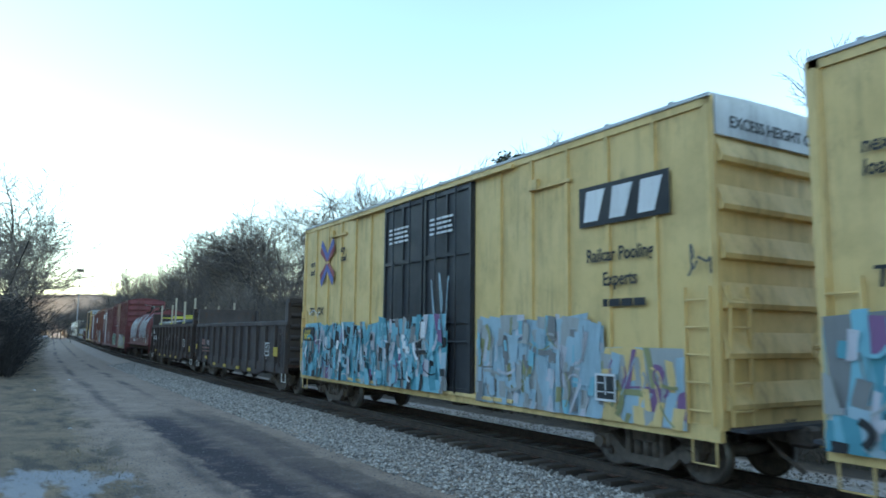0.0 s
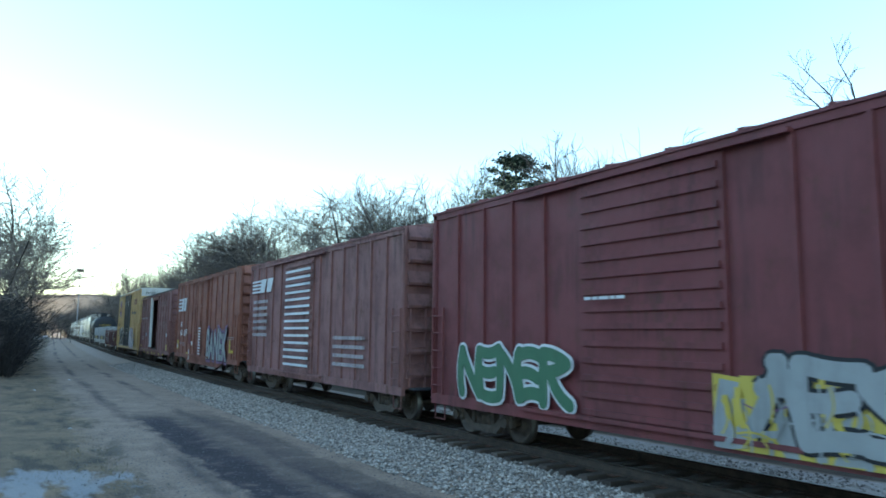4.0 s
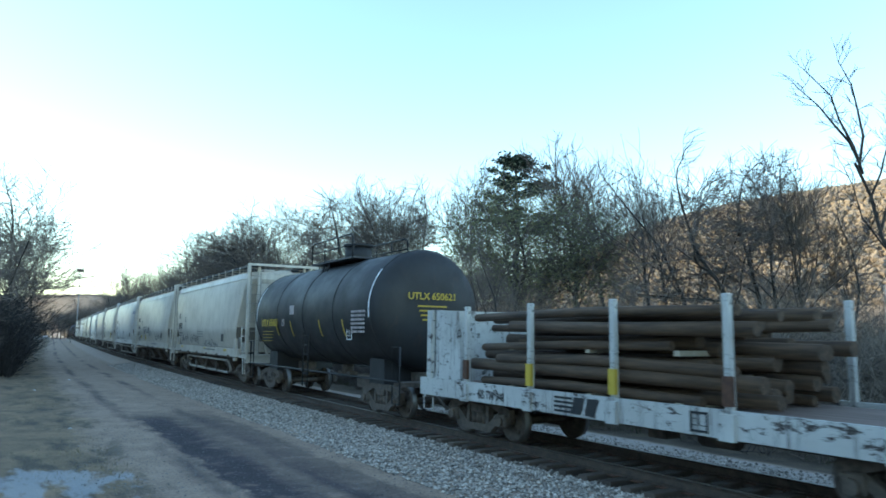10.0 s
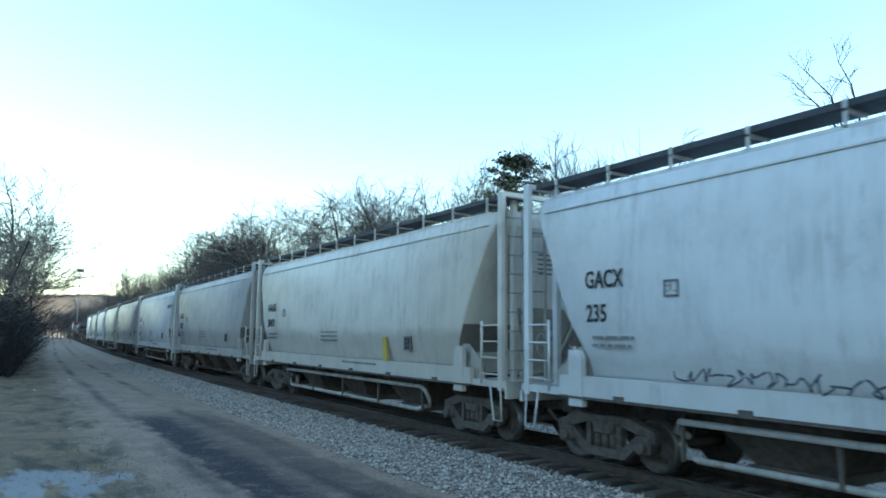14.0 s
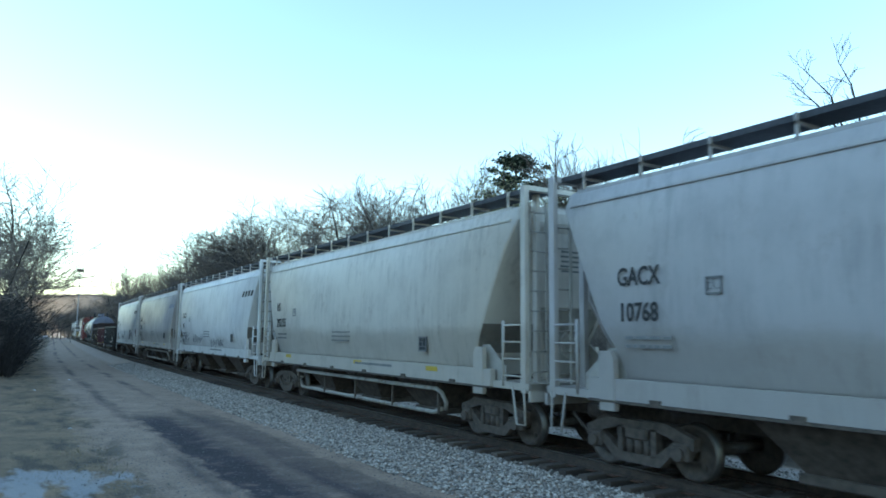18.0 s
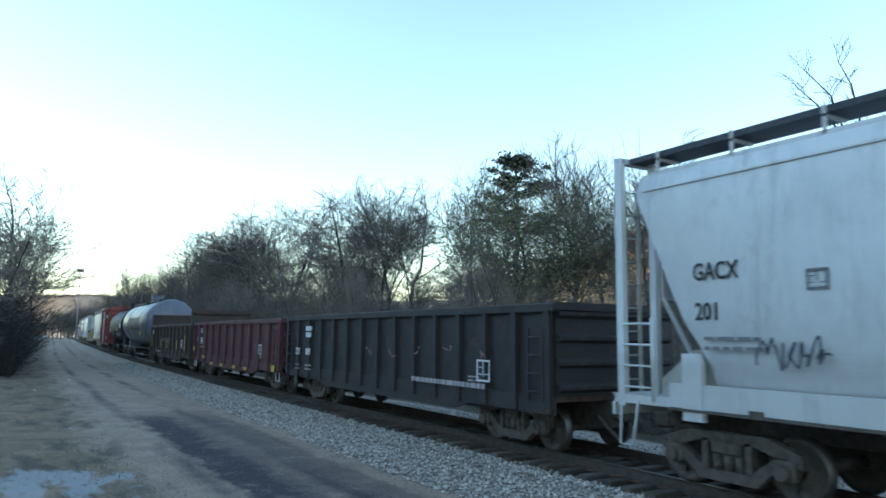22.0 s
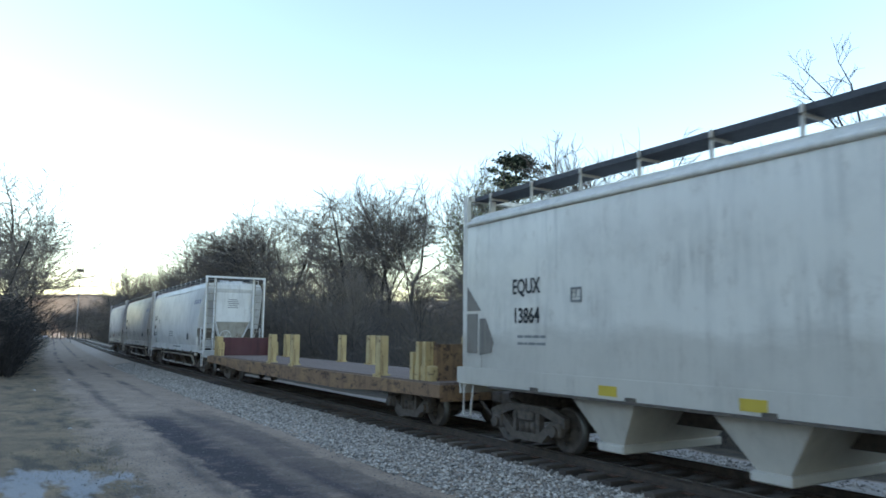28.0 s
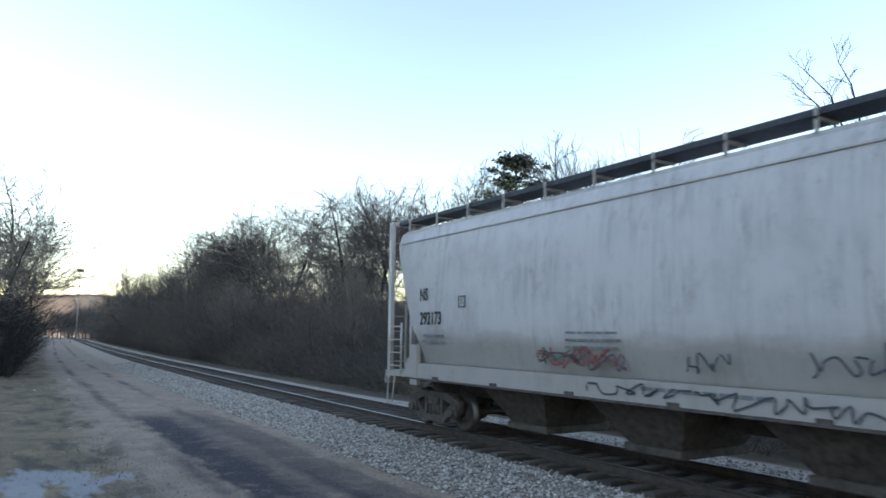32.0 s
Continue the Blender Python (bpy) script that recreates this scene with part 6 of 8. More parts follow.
def arc_strip(car, mat, R, zc, x0, x1, a0, a1, name="reflector", label=""):
    """A strip that hugs the tank's near side; angles in degrees below (-) or above its mid height."""
    bm = NB()
    n = 10
    out = []
    for i in range(n + 1):
        a = radians(a0 + (a1 - a0) * i / n)
        y, z = -(R + 0.006) * math.cos(a), zc + (R + 0.006) * math.sin(a)
        out.append((bm.verts.new((x0, y, z)), bm.verts.new((x1, y, z))))
    for u, w in zip(out, out[1:]):
        bm.faces.new((u[0], u[1], w[1], w[0]))
    return part(name, bm, mat, car, label)


# ---- coil car, bulkhead flats, flatcar ----
def coil_car(label, L, mat):
    car = car_empty("coil_car", label, "freight car")
    h = L / 2
    bm = NB()
    seg, R = 20, 1.45
    z0, zb = 1.84, 2.30
    prof = [(-R, z0), (-R, zb)] + [(-R * math.cos(math.pi * k / seg), zb + 1.45 * math.sin(math.pi * k / seg)) for k in range(1, seg)] + [(R, zb), (R, z0)]
    hl = h - 0.75
    u = [bm.verts.new((-hl, y, z)) for y, z in prof]
    w = [bm.verts.new((hl, y, z)) for y, z in prof]
    n = len(prof)
    for i in range(n):
        f = bm.faces.new((u[i], u[(i + 1) % n], w[(i + 1) % n], w[i]))
        f.smooth = 0 < i < n - 2
    bm.faces.new(u[::-1])
    bm.faces.new(w)
    bmesh.ops.recalc_face_normals(bm, faces=bm.faces)
    part("hood", bm, mat, car, "rounded maroon hood")
    def rim():
        b2 = NB()
        rows = [[b2.verts.new((x, y * k, z0 + (z - z0) * k)) for x, k in ((-0.045, 1.0), (-0.045, 1.018), (0.045, 1.018), (0.045, 1.0))] for y, z in prof]
        for u2, w2 in zip(rows, rows[1:]):
            for i in range(3):
                b2.faces.new((u2[i], w2[i], w2[i + 1], u2[i + 1]))
        return to_mesh("hood_band", b2, mat)
    me = shared(("hoodband",), rim)
    for x in (-hl + 0.05, 0.0, hl - 0.05):
        obj("hood_band", me, car, pose(x, 0, 0.01))
    for s in (-1, 1):
        bm = NB()
        box(bm, -hl, hl, min(s * 1.44, s * 1.49), max(s * 1.44, s * 1.49), zb + 0.02, zb + 0.07)
        part("hood_seam_rail", bm, mat, car)
        for x in (-hl * 0.5, hl * 0.4):
            bm = NB()
            bar(bm, (x, s * 1.30, zb + 0.72), (x - 0.12, s * 0.75, zb + 1.62), 0.10)
            part("hood_stop", bm, mat, car)
        part("side_sill", box(NB(), -h + 0.1, h - 0.1, min(s * 1.36, s * 1.44), max(s * 1.36, s * 1.44), 1.30, 1.85), mat, car)
        part("walkway", box(NB(), -h + 0.1, h - 0.1, min(s * 1.3, s * 1.64), max(s * 1.3, s * 1.64), 1.20, 1.30), mat, car)
        part("frame_rail", box(NB(), -h + 0.6, h - 0.6, min(s * 1.16, s * 1.28), max(s * 1.16, s * 1.28), 0.92, 1.20), M["rust"], car)
        for i in range(9):
            part("ledge_bracket", slab(NB(), [(-h + 1.0 + (L - 2.0) * i / 8, 1.20), (-h + 1.06 + (L - 2.0) * i / 8, 1.20), (-h + 1.06 + (L - 2.0) * i / 8, 0.95), (-h + 1.0 + (L - 2.0) * i / 8, 0.95)], min(s * 1.28, s * 1.52), max(s * 1.28, s * 1.52)), M["steel"], car)
    bm = NB()
    bar(bm, (-hl + 0.5, -0.15, zb + 1.50), (hl - 0.5, -0.15, zb + 1.50), 0.5, 0.10)
    part("roof_beam", bm, M["rust"], car)
    bm = NB()
    arch = [(0.75 * math.cos(math.pi * k / 8), 0.5 * math.sin(math.pi * k / 8)) for k in range(9)]
    for y in (-0.45, 0.2):
        tube(bm, [(-0.9 + a, y, zb + 1.42 + c) for a, c in arch], 0.085, 8)
    bar(bm, (-0.9, -0.45, zb + 1.92), (-0.9, 0.2, zb + 1.92), 0.12)
    part("lifting_bracket", bm, M["steel"], car)
    for e in (-1, 1):
        bm = NB()
        box(bm, min(e * (h - 0.8), e * h), max(e * (h - 0.8), e * h), -1.5, 1.5, 1.16, 1.28)
        part("end_platform", bm, mat, car)
        for s in (-1, 1):
            obj("stirrup_step", stirrup_mesh(mat), car, pose(e * (h - 0.35), s * 1.5, 1.1))
            obj("ladder", ladder_mesh(0.9, 3, 0.42, mat), car, pose(e * (h - 0.3), s * 1.5, 1.25, 0, 0, 0 if s < 0 else 180))
    brake_wheel(car, h - 0.05, -0.6, 1.8, mat)
    underframe(car, h, M["steel"])
    running_gear(car, h)
    return car


def bulkhead_flat(label, L, tall_front=True):
    car = car_empty("bulkhead_flatcar", label, "freight car", "bulkhead flatcars of the train")
    h, W, mat = L / 2, 1.45, M["stakewhite"]
    part("deck", box(NB(), -h, h, -W, W, 1.02, 1.12), M["deck"], car)
    top = 2.80
    for s in (-1, 1):
        part("side_sill", box(NB(), -h, h, min(s * W, s * (W + 0.08)), max(s * W, s * (W + 0.08)), 0.82, 1.2), mat, car)
        me = shared(("stake",), lambda: to_mesh("stake", box(NB(), -0.055, 0.055, -0.05, 0.05, 0, 1.66, bev=0.012), mat))
        for i in range(5):
            x = -h + 1.9 + (L - 3.8) * i / 4
            obj("stake", me, car, pose(x, s * (W + 0.03), 1.1))
            part("stake_pocket", box(NB(), x - 0.12, x + 0.12, min(s * (W + 0.08), s * (W + 0.15)), max(s * (W + 0.08), s * (W + 0.15)), 0.8, 1.15), mat, car)
            if s < 0:
                part("stake_band", box(NB(), x - 0.075, x + 0.075, -W - 0.10, -W - 0.035, 1.25, 1.65), M["yellowmark"] if i in (1, 2) else M["rust"], car)
    for e in (-1, 1):
        t = top if e > 0 or not tall_front else top - 0.08
        b = part("bulkhead", box(NB(), min(e * (h - 0.45), e * (h - 0.55)), max(e * (h - 0.45), e * (h - 0.55)), -W, W, 1.12, t), mat, car)
        bm = NB()
        for y in (-W, W):
            box(bm, min(e * (h - 0.45), e * (h - 0.28)), max(e * (h - 0.45), e * (h - 0.28)), y - 0.07, y + 0.07, 1.1, t)
        for z in (1.2, 1.62, 2.04, t - 0.3):
            box(bm, min(e * (h - 0.45), e * (h - 0.34)), max(e * (h - 0.45), e * (h - 0.34)), -W, W, z, z + 0.24)
        part("bulkhead_rib", bm, mat, b)
        for s in (-1, 1):
            bm = NB()
            wd = 0.34 if e > 0 else 1.0
            slab(bm, [(e * (h - 0.5), 1.1), (e * (h - 0.6 - wd), 1.1), (e * (h - 0.5 - wd), t - 0.05), (e * (h - 0.5), t)][::-e], min(s * W, s * (W - 0.05)), max(s * W, s * (W - 0.05)))
            part("side_panel", bm, mat, b)
            obj("ladder", ladder_mesh(1.6, 5, 0.4, mat), car, pose(e * (h - 0.2), s * 1.2, 1.1, 0, 0, 90 * e))
            obj("stirrup_step", stirrup_mesh(mat), car, pose(e * (h - 0.25), s * W, 0.85))
        part("end_sill", box(NB(), min(e * (h - 0.12), e * h), max(e * (h - 0.12), e * h), -W, W, 0.75, 1.15), mat, car)
    underframe(car, h, M["steel"])
    running_gear(car, h)
    return car


def flatcar(label, L):
    car = car_empty("flatcar", label, "freight car")
    h, W, mat = L / 2, 1.45, M["orange"]
    def plank():
        return to_mesh("deck_plank", box(NB(), -0.115, 0.115, -W, W, 1.04, 1.10), M["deck"])
    me = shared(("plank",), plank)
    n = int((L - 0.2) / 0.24)
    for i in range(n):
        obj("deck_plank", me, car, pose(-h + 0.22 + 0.24 * i, 0, 0.002 * (i % 3)))
    for s in (-1, 1):
        bm = NB()
        slab(bm, [(-h, 1.06), (-h, 0.78), (-h + 3.2, 0.74), (-h + 5.5, 0.62), (h - 5.5, 0.62), (h - 3.2, 0.74), (h, 0.78), (h, 1.06)], min(s * W, s * (W + 0.08)), max(s * W, s * (W + 0.08)))
        part("side_sill", bm, mat, car)
    me = shared(("post",), lambda: to_mesh("stake_post", box(box(NB(), -0.15, 0.15, -0.12, 0.12, 0, 1.05, bev=0.02), -0.2, 0.2, -0.16, 0.16, -0.2, 0.06), M["postcream"]))
    for s, places in ((-1, (-1.58, 0.88, 7.6)), (1, (-7.8, -1.28, 1.3, 7.6))):
        for x in places:
            obj("stake_post", me, car, pose(x, s * (W - 0.12), 1.08))
    for e in (-1, 1):
        bm = NB()
        box(bm, min(e * (h - 0.9), e * (h - 0.7)), max(e * (h - 0.9), e * (h - 0.7)), -1.2, 1.2, 1.1, 1.95)
        part("end_stop", bm, M["gonmaroon"] if e < 0 else mat, car)
        for s in (-1, 1):
            bm = NB()
            box(bm, min(e * (h - 1.7), e * (h - 0.65)), max(e * (h - 1.7), e * (h - 0.65)), s * 1.28 - 0.1, s * 1.28 + 0.1, 1.08, 1.45, bev=0.03)
            for k in range(3):
                box(bm, min(e * (h - 1.6 + 0.3 * k), e * (h - 1.45 + 0.3 * k)), max(e * (h - 1.6 + 0.3 * k), e * (h - 1.45 + 0.3 * k)), s * 1.28 - 0.14, s * 1.28 + 0.14, 1.08, 2.0 - 0.25 * (k == 0))
            part("corner_bracket", bm, M["postcream"], car)
        part("end_sill", box(NB(), min(e * (h - 0.1), e * h), max(e * (h - 0.1), e * h), -W, W, 0.7, 1.06), mat, car)
    underframe(car, h, M["steel"])
    running_gear(car, h, 2.2)
    return car


# ---- the train, car by car, from the front ----
TRAIN = []
LOADS = []


def couple(car, front, rear):
    """Puts a car in the train, by the places of its two ends at 0 s."""
    TRAIN.append((car, (front + rear) / 2))
    return car


def box_marks(car, x, z, w, rows, seed, mat=None, y=-1.56):
    bars(car, x, y, z, w, rows, mat or M["blackpaint"], seed=seed)


def x_emblem(car, x, z, s, y=-1.565):
    """Crossed red and blue arms."""
    for dx, dz in ((-1, 1), (1, 1), (-1, -1), (1, -1)):
        for mat, o, k in (("bluemark", ((0.0, 0.06), (0.0, 0.36), (0.60, 1.0), (0.72, 0.76)), 1), ("redmark", ((0.12, 0.02), (0.03, 0.12), (0.74, 0.72), (0.80, 0.46)), 0)):
            part("emblem_arm", slab(NB(), [(x + dx * a * s, z + dz * b * s) for a, b in o], y - 0.004 * (1 + k), y + 0.004), M[mat], car)


def block_logo(car, x, z, w, h, ground, figure, y=-1.565):
    """A dark plate with pale slanted blocks, in place of a trademark."""
    if ground:
        part("emblem_plate", box(NB(), x, x + w, y, y + 0.01, z, z + h), ground, car)
    bm = NB()
    for i in range(3):
        a = x + w * (0.06 + 0.31 * i)
        slab(bm, [(a, z + h * 0.12), (a + w * 0.17, z + h * 0.12), (a + w * 0.26, z + h * 0.88), (a + w * 0.04, z + h * 0.88)], y - 0.01, y)
    part("emblem", bm, figure, car)


def stripe_logo(car, x, z, w, h, mat, y=-1.565):
    """Four stripes that run into two fat slanted blocks."""
    for i in range(4):
        part("emblem_stripe", box(NB(), x, x + w * 0.42, y - 0.008, y, z + h * (0.02 + 0.27 * i), z + h * (0.16 + 0.27 * i)), mat, car)
    for a in (0.40, 0.70):
        part("emblem_block", slab(NB(), [(x + w * a, z), (x + w * (a + 0.20), z), (x + w * (a + 0.30), z + h), (x + w * (a + 0.06), z + h)], y - 0.012, y), mat, car)


def yellow_box(label, seed, front, rear, door, dark_logo):
    L = front - rear
    coat = M["yellow"] if dark_logo else M["yellow_old"]
    car = couple(boxcar(label, L, 5.56, coat, [(door[0], (door[0] + door[1]) / 2 - 0.02, "plug"), ((door[0] + door[1]) / 2 + 0.02, door[1], "plug")], 1.02, M["silver_end"], 0.05, coat, 6, 0.92, M["blackdoor"]), front, rear)
    x_emblem(car, -5.95, 4.33, 0.72 if dark_logo else 0.80)
    lettering(car, "next\nload", -7.36, -1.56, 4.28, 0.27, M["blackpaint"], squash=0.8, slant=0.15)
    lettering(car, "any\nroad", -4.95, -1.56, 4.55, 0.27, M["blackpaint"], squash=0.8, slant=0.15)
    lettering(car, "TB", -7.32, -1.56, 2.74, 0.34, M["blackpaint"], slant=0.12)
    lettering(car, "OX", -6.70, -1.56, 2.74, 0.34, M["blackpaint"], slant=0.12)
    if not dark_logo:
        for k, pair in enumerate(("68", "19", "46")):
            lettering(car, pair, -7.3 + (0, 0.70, 1.50)[k], -1.56, 2.24, 0.34, M["blackpaint"], slant=0.12)
    box_marks(car, -7.4, 1.85, 0.6, 2, seed)
    box_marks(car, -6.3, 1.85, 0.7, 2, seed + 1)
    for i in range(2):
        x = door[0] + 0.35 + i * (door[1] - door[0]) / 2
        bars(car, x, -1.62, 4.75, 1.0, 4, M["whitepaint"], 0.11, 0.05, seed=seed + 5 + i)
        bars(car, x + 0.1, -1.62, 2.5, 0.5, 3, M["whitepaint"], 0.09, 0.035, seed=seed + 8 + i)
        bars(car, x + 0.2, -1.62, 1.7, 0.5, 3, M["fadedpaint"], 0.08, 0.03, seed=seed + 12 + i)
        part("placard", box(NB(), x + 0.3, x + 0.55, -1.625, -1.615, 1.95, 2.2), M["whitepaint"], car)
    if dark_logo:
        block_logo(car, 5.32, 3.98, 1.95, 0.68, M["blackpaint"], M["whitepaint"])
    else:
        block_logo(car, 4.3, 4.32, 2.0, 0.62, None, M["redfade"])
    lettering(car, "Railcar Pooling" if dark_logo else "Railcar Pooling Experts", 5.48 if dark_logo else 2.87, -1.56, 3.38 if dark_logo else 3.66, 0.31 if dark_logo else 0.36, M["blackpaint"], squash=0.78 if dark_logo else 0.92)
    if dark_logo:
        lettering(car, "Experts", 5.85, -1.56, 2.98, 0.31, M["blackpaint"], squash=0.78)
    if dark_logo:
        bars(car, 5.85, -1.56, 2.64, 0.9, 1, M["blackpaint"], 0.1, 0.12, seed=seed + 3)
    for e in (-1, 1):
        bm = NB()
        box(bm, 0, 0.03, -1.5, 1.5, 0, 0.56)
        p = part("end_panel", bm, M["silver_end"], car, m=pose(e * (L / 2 + 0.034) - (0.03 if e < 0 else 0), 0, 5.0))
    lettering(car, "EXCESS HEIGHT CAR", 0, 0, 0, 0.24, M["blackpaint"]).matrix_basis = Matrix.Translation((L / 2 + 0.07, -1.2, 5.14)) @ pose(0, 0, 0, 90, 0, 90)
    me = shared(("vent",), lambda: to_mesh("rail_guard", box(box(NB(), -0.12, 0.12, -0.09, 0, 0, 0.2), 0.1, 1.0, -0.05, 0, 0.0, 0.06), M["yellow"]))
    obj("rail_guard", me, car, pose(4.1, -1.52, 4.85))
    obj("rail_guard", me, car, pose(-5.6, -1.52, 5.05))
    part("warning_plate", box(NB(), -7.35, -6.9, -1.562, -1.552, 1.02, 1.2), M["yellowmark"], car)
    data_panel(car, 5.75, -1.66, 1.15, 0.45, back=M["blackpaint"])
    return car


c1 = yellow_box("yellow boxcar with black plug doors and blue graffiti", 1, 11.0, -4.9, (-2.1, 2.05), True)
MIX = [M[k] for k in ("tealspray", "aqua", "whitepaint", "aqua", "silverspray", "tealspray", "blackpaint", "greypaint", "aqua", "silverwhite", "iceblue", "purplespray", "blackpaint", "tealspray")]
PALE = [M[k] for k in ("iceblue", "silverspray", "iceblue", "aqua", "silverwhite", "greypaint", "olivespray", "iceblue", "iceblue", "silverspray")]
mural(c1, -7.9, -2.0, 0.88, 2.5, -1.60, MIX, 4, "blue, red and white spray paint", 6, (0, 7, 1))
c2 = yellow_box("yellow boxcar with black plug doors and teal graffiti", 11, -6.35, -22.35, (-2.05, 2.05), True)
mural(c2, -7.75, -2.1, 0.86, 2.5, -1.60, MIX, 21, "teal, white and violet spray paint", 8, (0, 1, 8))
mural(c2, -2.1, 1.25, 0.90, 2.62, -1.675, MIX, 22, "teal, violet and white spray paint", 8, (1, 0, 8))
part("number_board", box(NB(), -7.46, -6.55, -1.70, -1.685, 1.94, 2.36), M["blackpaint"], c2)
lettering(c2, "665", -7.38, -1.705, 2.0, 0.40, M["yellowspray"], squash=0.95)
glyphs(c2, -7.35, -6.3, 2.62, 2.95, -1.575, M["whitepaint"], None, 3, 77, t=0.1, label="thin white tag")
mural(c2, 2.3, 5.9, 0.86, 2.55, -1.60, PALE, 23, "pale blue and white spray paint", 7, (0, 1, 0))
mural(c2, 5.7, 7.5, 0.86, 2.0, -1.602, [M[k] for k in ("yellow", "iceblue", "olivespray", "purplespray", "silverspray", "yellow")], 24, "", 7, (1, 0, 4))
glyphs(c2, 7.45, 7.95, 2.9, 3.5, -1.585, M["tag"], None, 2, 25, t=0.08, lean=0.2)
glyphs(c2, 0.5, 1.35, 1.9, 3.95, -1.685, M["iceblue"], None, 2, 27, t=0.05, label="thin pale blue sprayed figure")
c3 = couple(gondola("empty dark gondola with ribbed sides and a high end", 14.2, 2.58, M["blackgon"], 0.75, seed=3), -23.8, -38.0)
data_panel(c3, 4.95, -1.64, 1.35, 0.5)
part("yellow_panel", box(NB(), 5.85, 6.3, -1.61, -1.60, 1.35, 1.68), M["yellowmark"], c3)
bars(c3, -5.55, -1.605, 1.58, 0.75, 1, M["wornmark"], 0.2, 0.28, seed=9, lens=(0.08, 0.16), gap=0.06)
lettering(c3, "4702", -4.55, -1.605, 1.58, 0.34, M["fadedpaint"], squash=0.8)
bars(c3, -5.4, -1.605, 1.42, 1.5, 2, M["wornmark"], 0.15, 0.07, seed=10, lens=(0.04, 0.1), gap=0.05)
part("yellow_panel", box(NB(), -6.9, -6.6, -1.61, -1.60, 1.35, 1.6), M["yellowmark"], c3)

c4 = couple(gondola("black gondola loaded with steel pipe between timber stakes", 13.75, 2.62, M["brownblack"], 0.75, seed=4), -39.05, -52.8)
data_panel(c4, 4.88, -1.64, 1.4, 0.42)
part("yellow_panel", box(NB(), 6.36, 6.68, -1.61, -1.60, 1.17, 1.44), M["yellowmark"], c4)
for sx, sz in ((-0.51, 1.66), (0.33, 1.86)):
    ring = [(sx + (0.24 if k % 2 == 0 else 0.10) * math.sin(k * math.pi / 5), sz + (0.24 if k % 2 == 0 else 0.10) * math.cos(k * math.pi / 5)) for k in range(11)]
    bm = NB()
    ribbon(bm, ring, 0.035, -1.61, False)
    part("painted_star", bm, M["fadedpaint"], c4)
for a, lo, hi, k in ((1.3, 1.75, 2.2, 1), (1.95, 1.75, 2.2, 2), (2.9, 1.4, 1.95, 3), (-3.8, 1.6, 1.95, 4), (-2.3, 1.3, 1.6, 5)):
    glyphs(c4, a, a + 0.45, lo, hi, -1.62, M["fadedpaint"], None, 1, 440 + k, t=0.10, label="thin chalk-white tags")
lettering(c4, "NS", -5.7, -1.61, 2.07, 0.40, M["whitepaint"], squash=0.8)
lettering(c4, "192", -5.7, -1.61, 1.68, 0.38, M["whitepaint"], squash=0.85)
lettering(c4, "083", -4.83, -1.61, 1.68, 0.38, M["whitepaint"], squash=0.85)
glyphs(c4, -6.75, -6.1, 1.75, 2.2, -1.62, M["fadedpaint"], None, 2, 46, t=0.1, name="emblem")
part("yellow_panel", box(NB(), -4.67, -4.29, -1.61, -1.60, 0.97, 1.06), M["yellowmark"], c4)
bars(c4, -5.6, -1.61, 1.45, 0.5, 2, M["fadedpaint"], 0.14, 0.05, seed=19)
load = thing("pipe_load", "bluish steel pipes strapped between upright timber stakes", "pipes")
rnd = random.Random(4)
for i in range(11):
    bm = NB()
    y = -1.2 + 0.24 * i
    tube(bm, [(-6.0 + rnd.uniform(0, 0.5), y, 2.72 + 0.05 * (i % 2)), (6.2 - rnd.uniform(0, 0.4), y, 2.76 + 0.05 * (i % 2))], 0.115, 12)
    part("pipe", bm, M["pipe"], load)
for i in range(9):
    bm = NB()
    y = -1.2 + 0.27 * i
    tube(bm, [(-5.8, y, 2.5), (6.0, y, 2.5)], 0.115, 10)
    part("pipe", bm, M["pipe"], load)
for x in (-4.4, -0.55, 0.63, 3.38, 6.2):
    for s in (-1, 1):
        if s > 0 and x in (0.63, 6.2):
            continue
        part("timber_stake", box(NB(), x - 0.05 + 0.3 * (s > 0), x + 0.05 + 0.3 * (s > 0), s * 1.36 - 0.05, s * 1.36 + 0.05, 1.2, 4.05 + 0.2 * math.sin(x * 3)), M["timber"], load)
for x in (-4.4, -0.55, 3.3):
    bm = NB()
    bar(bm, (x, -1.32, 3.12), (x + 2.6, 1.32, 3.06), 0.08, 0.07)
    bar(bm, (x, -1.44, 2.70), (x + 0.5, -1.44, 2.72), 0.05, 0.06)
    part("strap", bm, M["strap"], load)
LOADS.append((load, (-39.05 - 52.8) / 2))

c5 = couple(coil_car("maroon coil car with a rounded hood and white graffiti", 12.5, M["maroon"]), -53.9, -66.4)
def hood_side(z):
    return -1.47 * math.sqrt(max(0.05, 1 - (max(0.0, z - 2.30) / 1.47) ** 2)) - 0.015


block_word(c5, "NEGU", -5.2, 1.9, 1.75, M["silverwhite"], M["whitepaint"], lambda z: hood_side(z) + 0.006, 3.8, 0.19, slant=0.05)
block_word(c5, "NEGU", -5.2, 1.9, 1.75, M["silverwhite"], M["blackpaint"], lambda z: hood_side(z) - 0.004, 3.8, 0.13, "silver-white sprayed letters with black rims", slant=0.05, fat=0.085)
block_word(c5, "EAGER", 0.05, 1.94, 1.82, M["silverwhite"], M["whitepaint"], lambda z: hood_side(z) + 0.006, 3.75, 0.17, slant=0.2)
block_word(c5, "EAGER", 0.05, 1.94, 1.82, M["silverwhite"], M["blackpaint"], lambda z: hood_side(z) - 0.004, 3.75, 0.115, "silver-white sprayed capitals with black rims", slant=0.2)
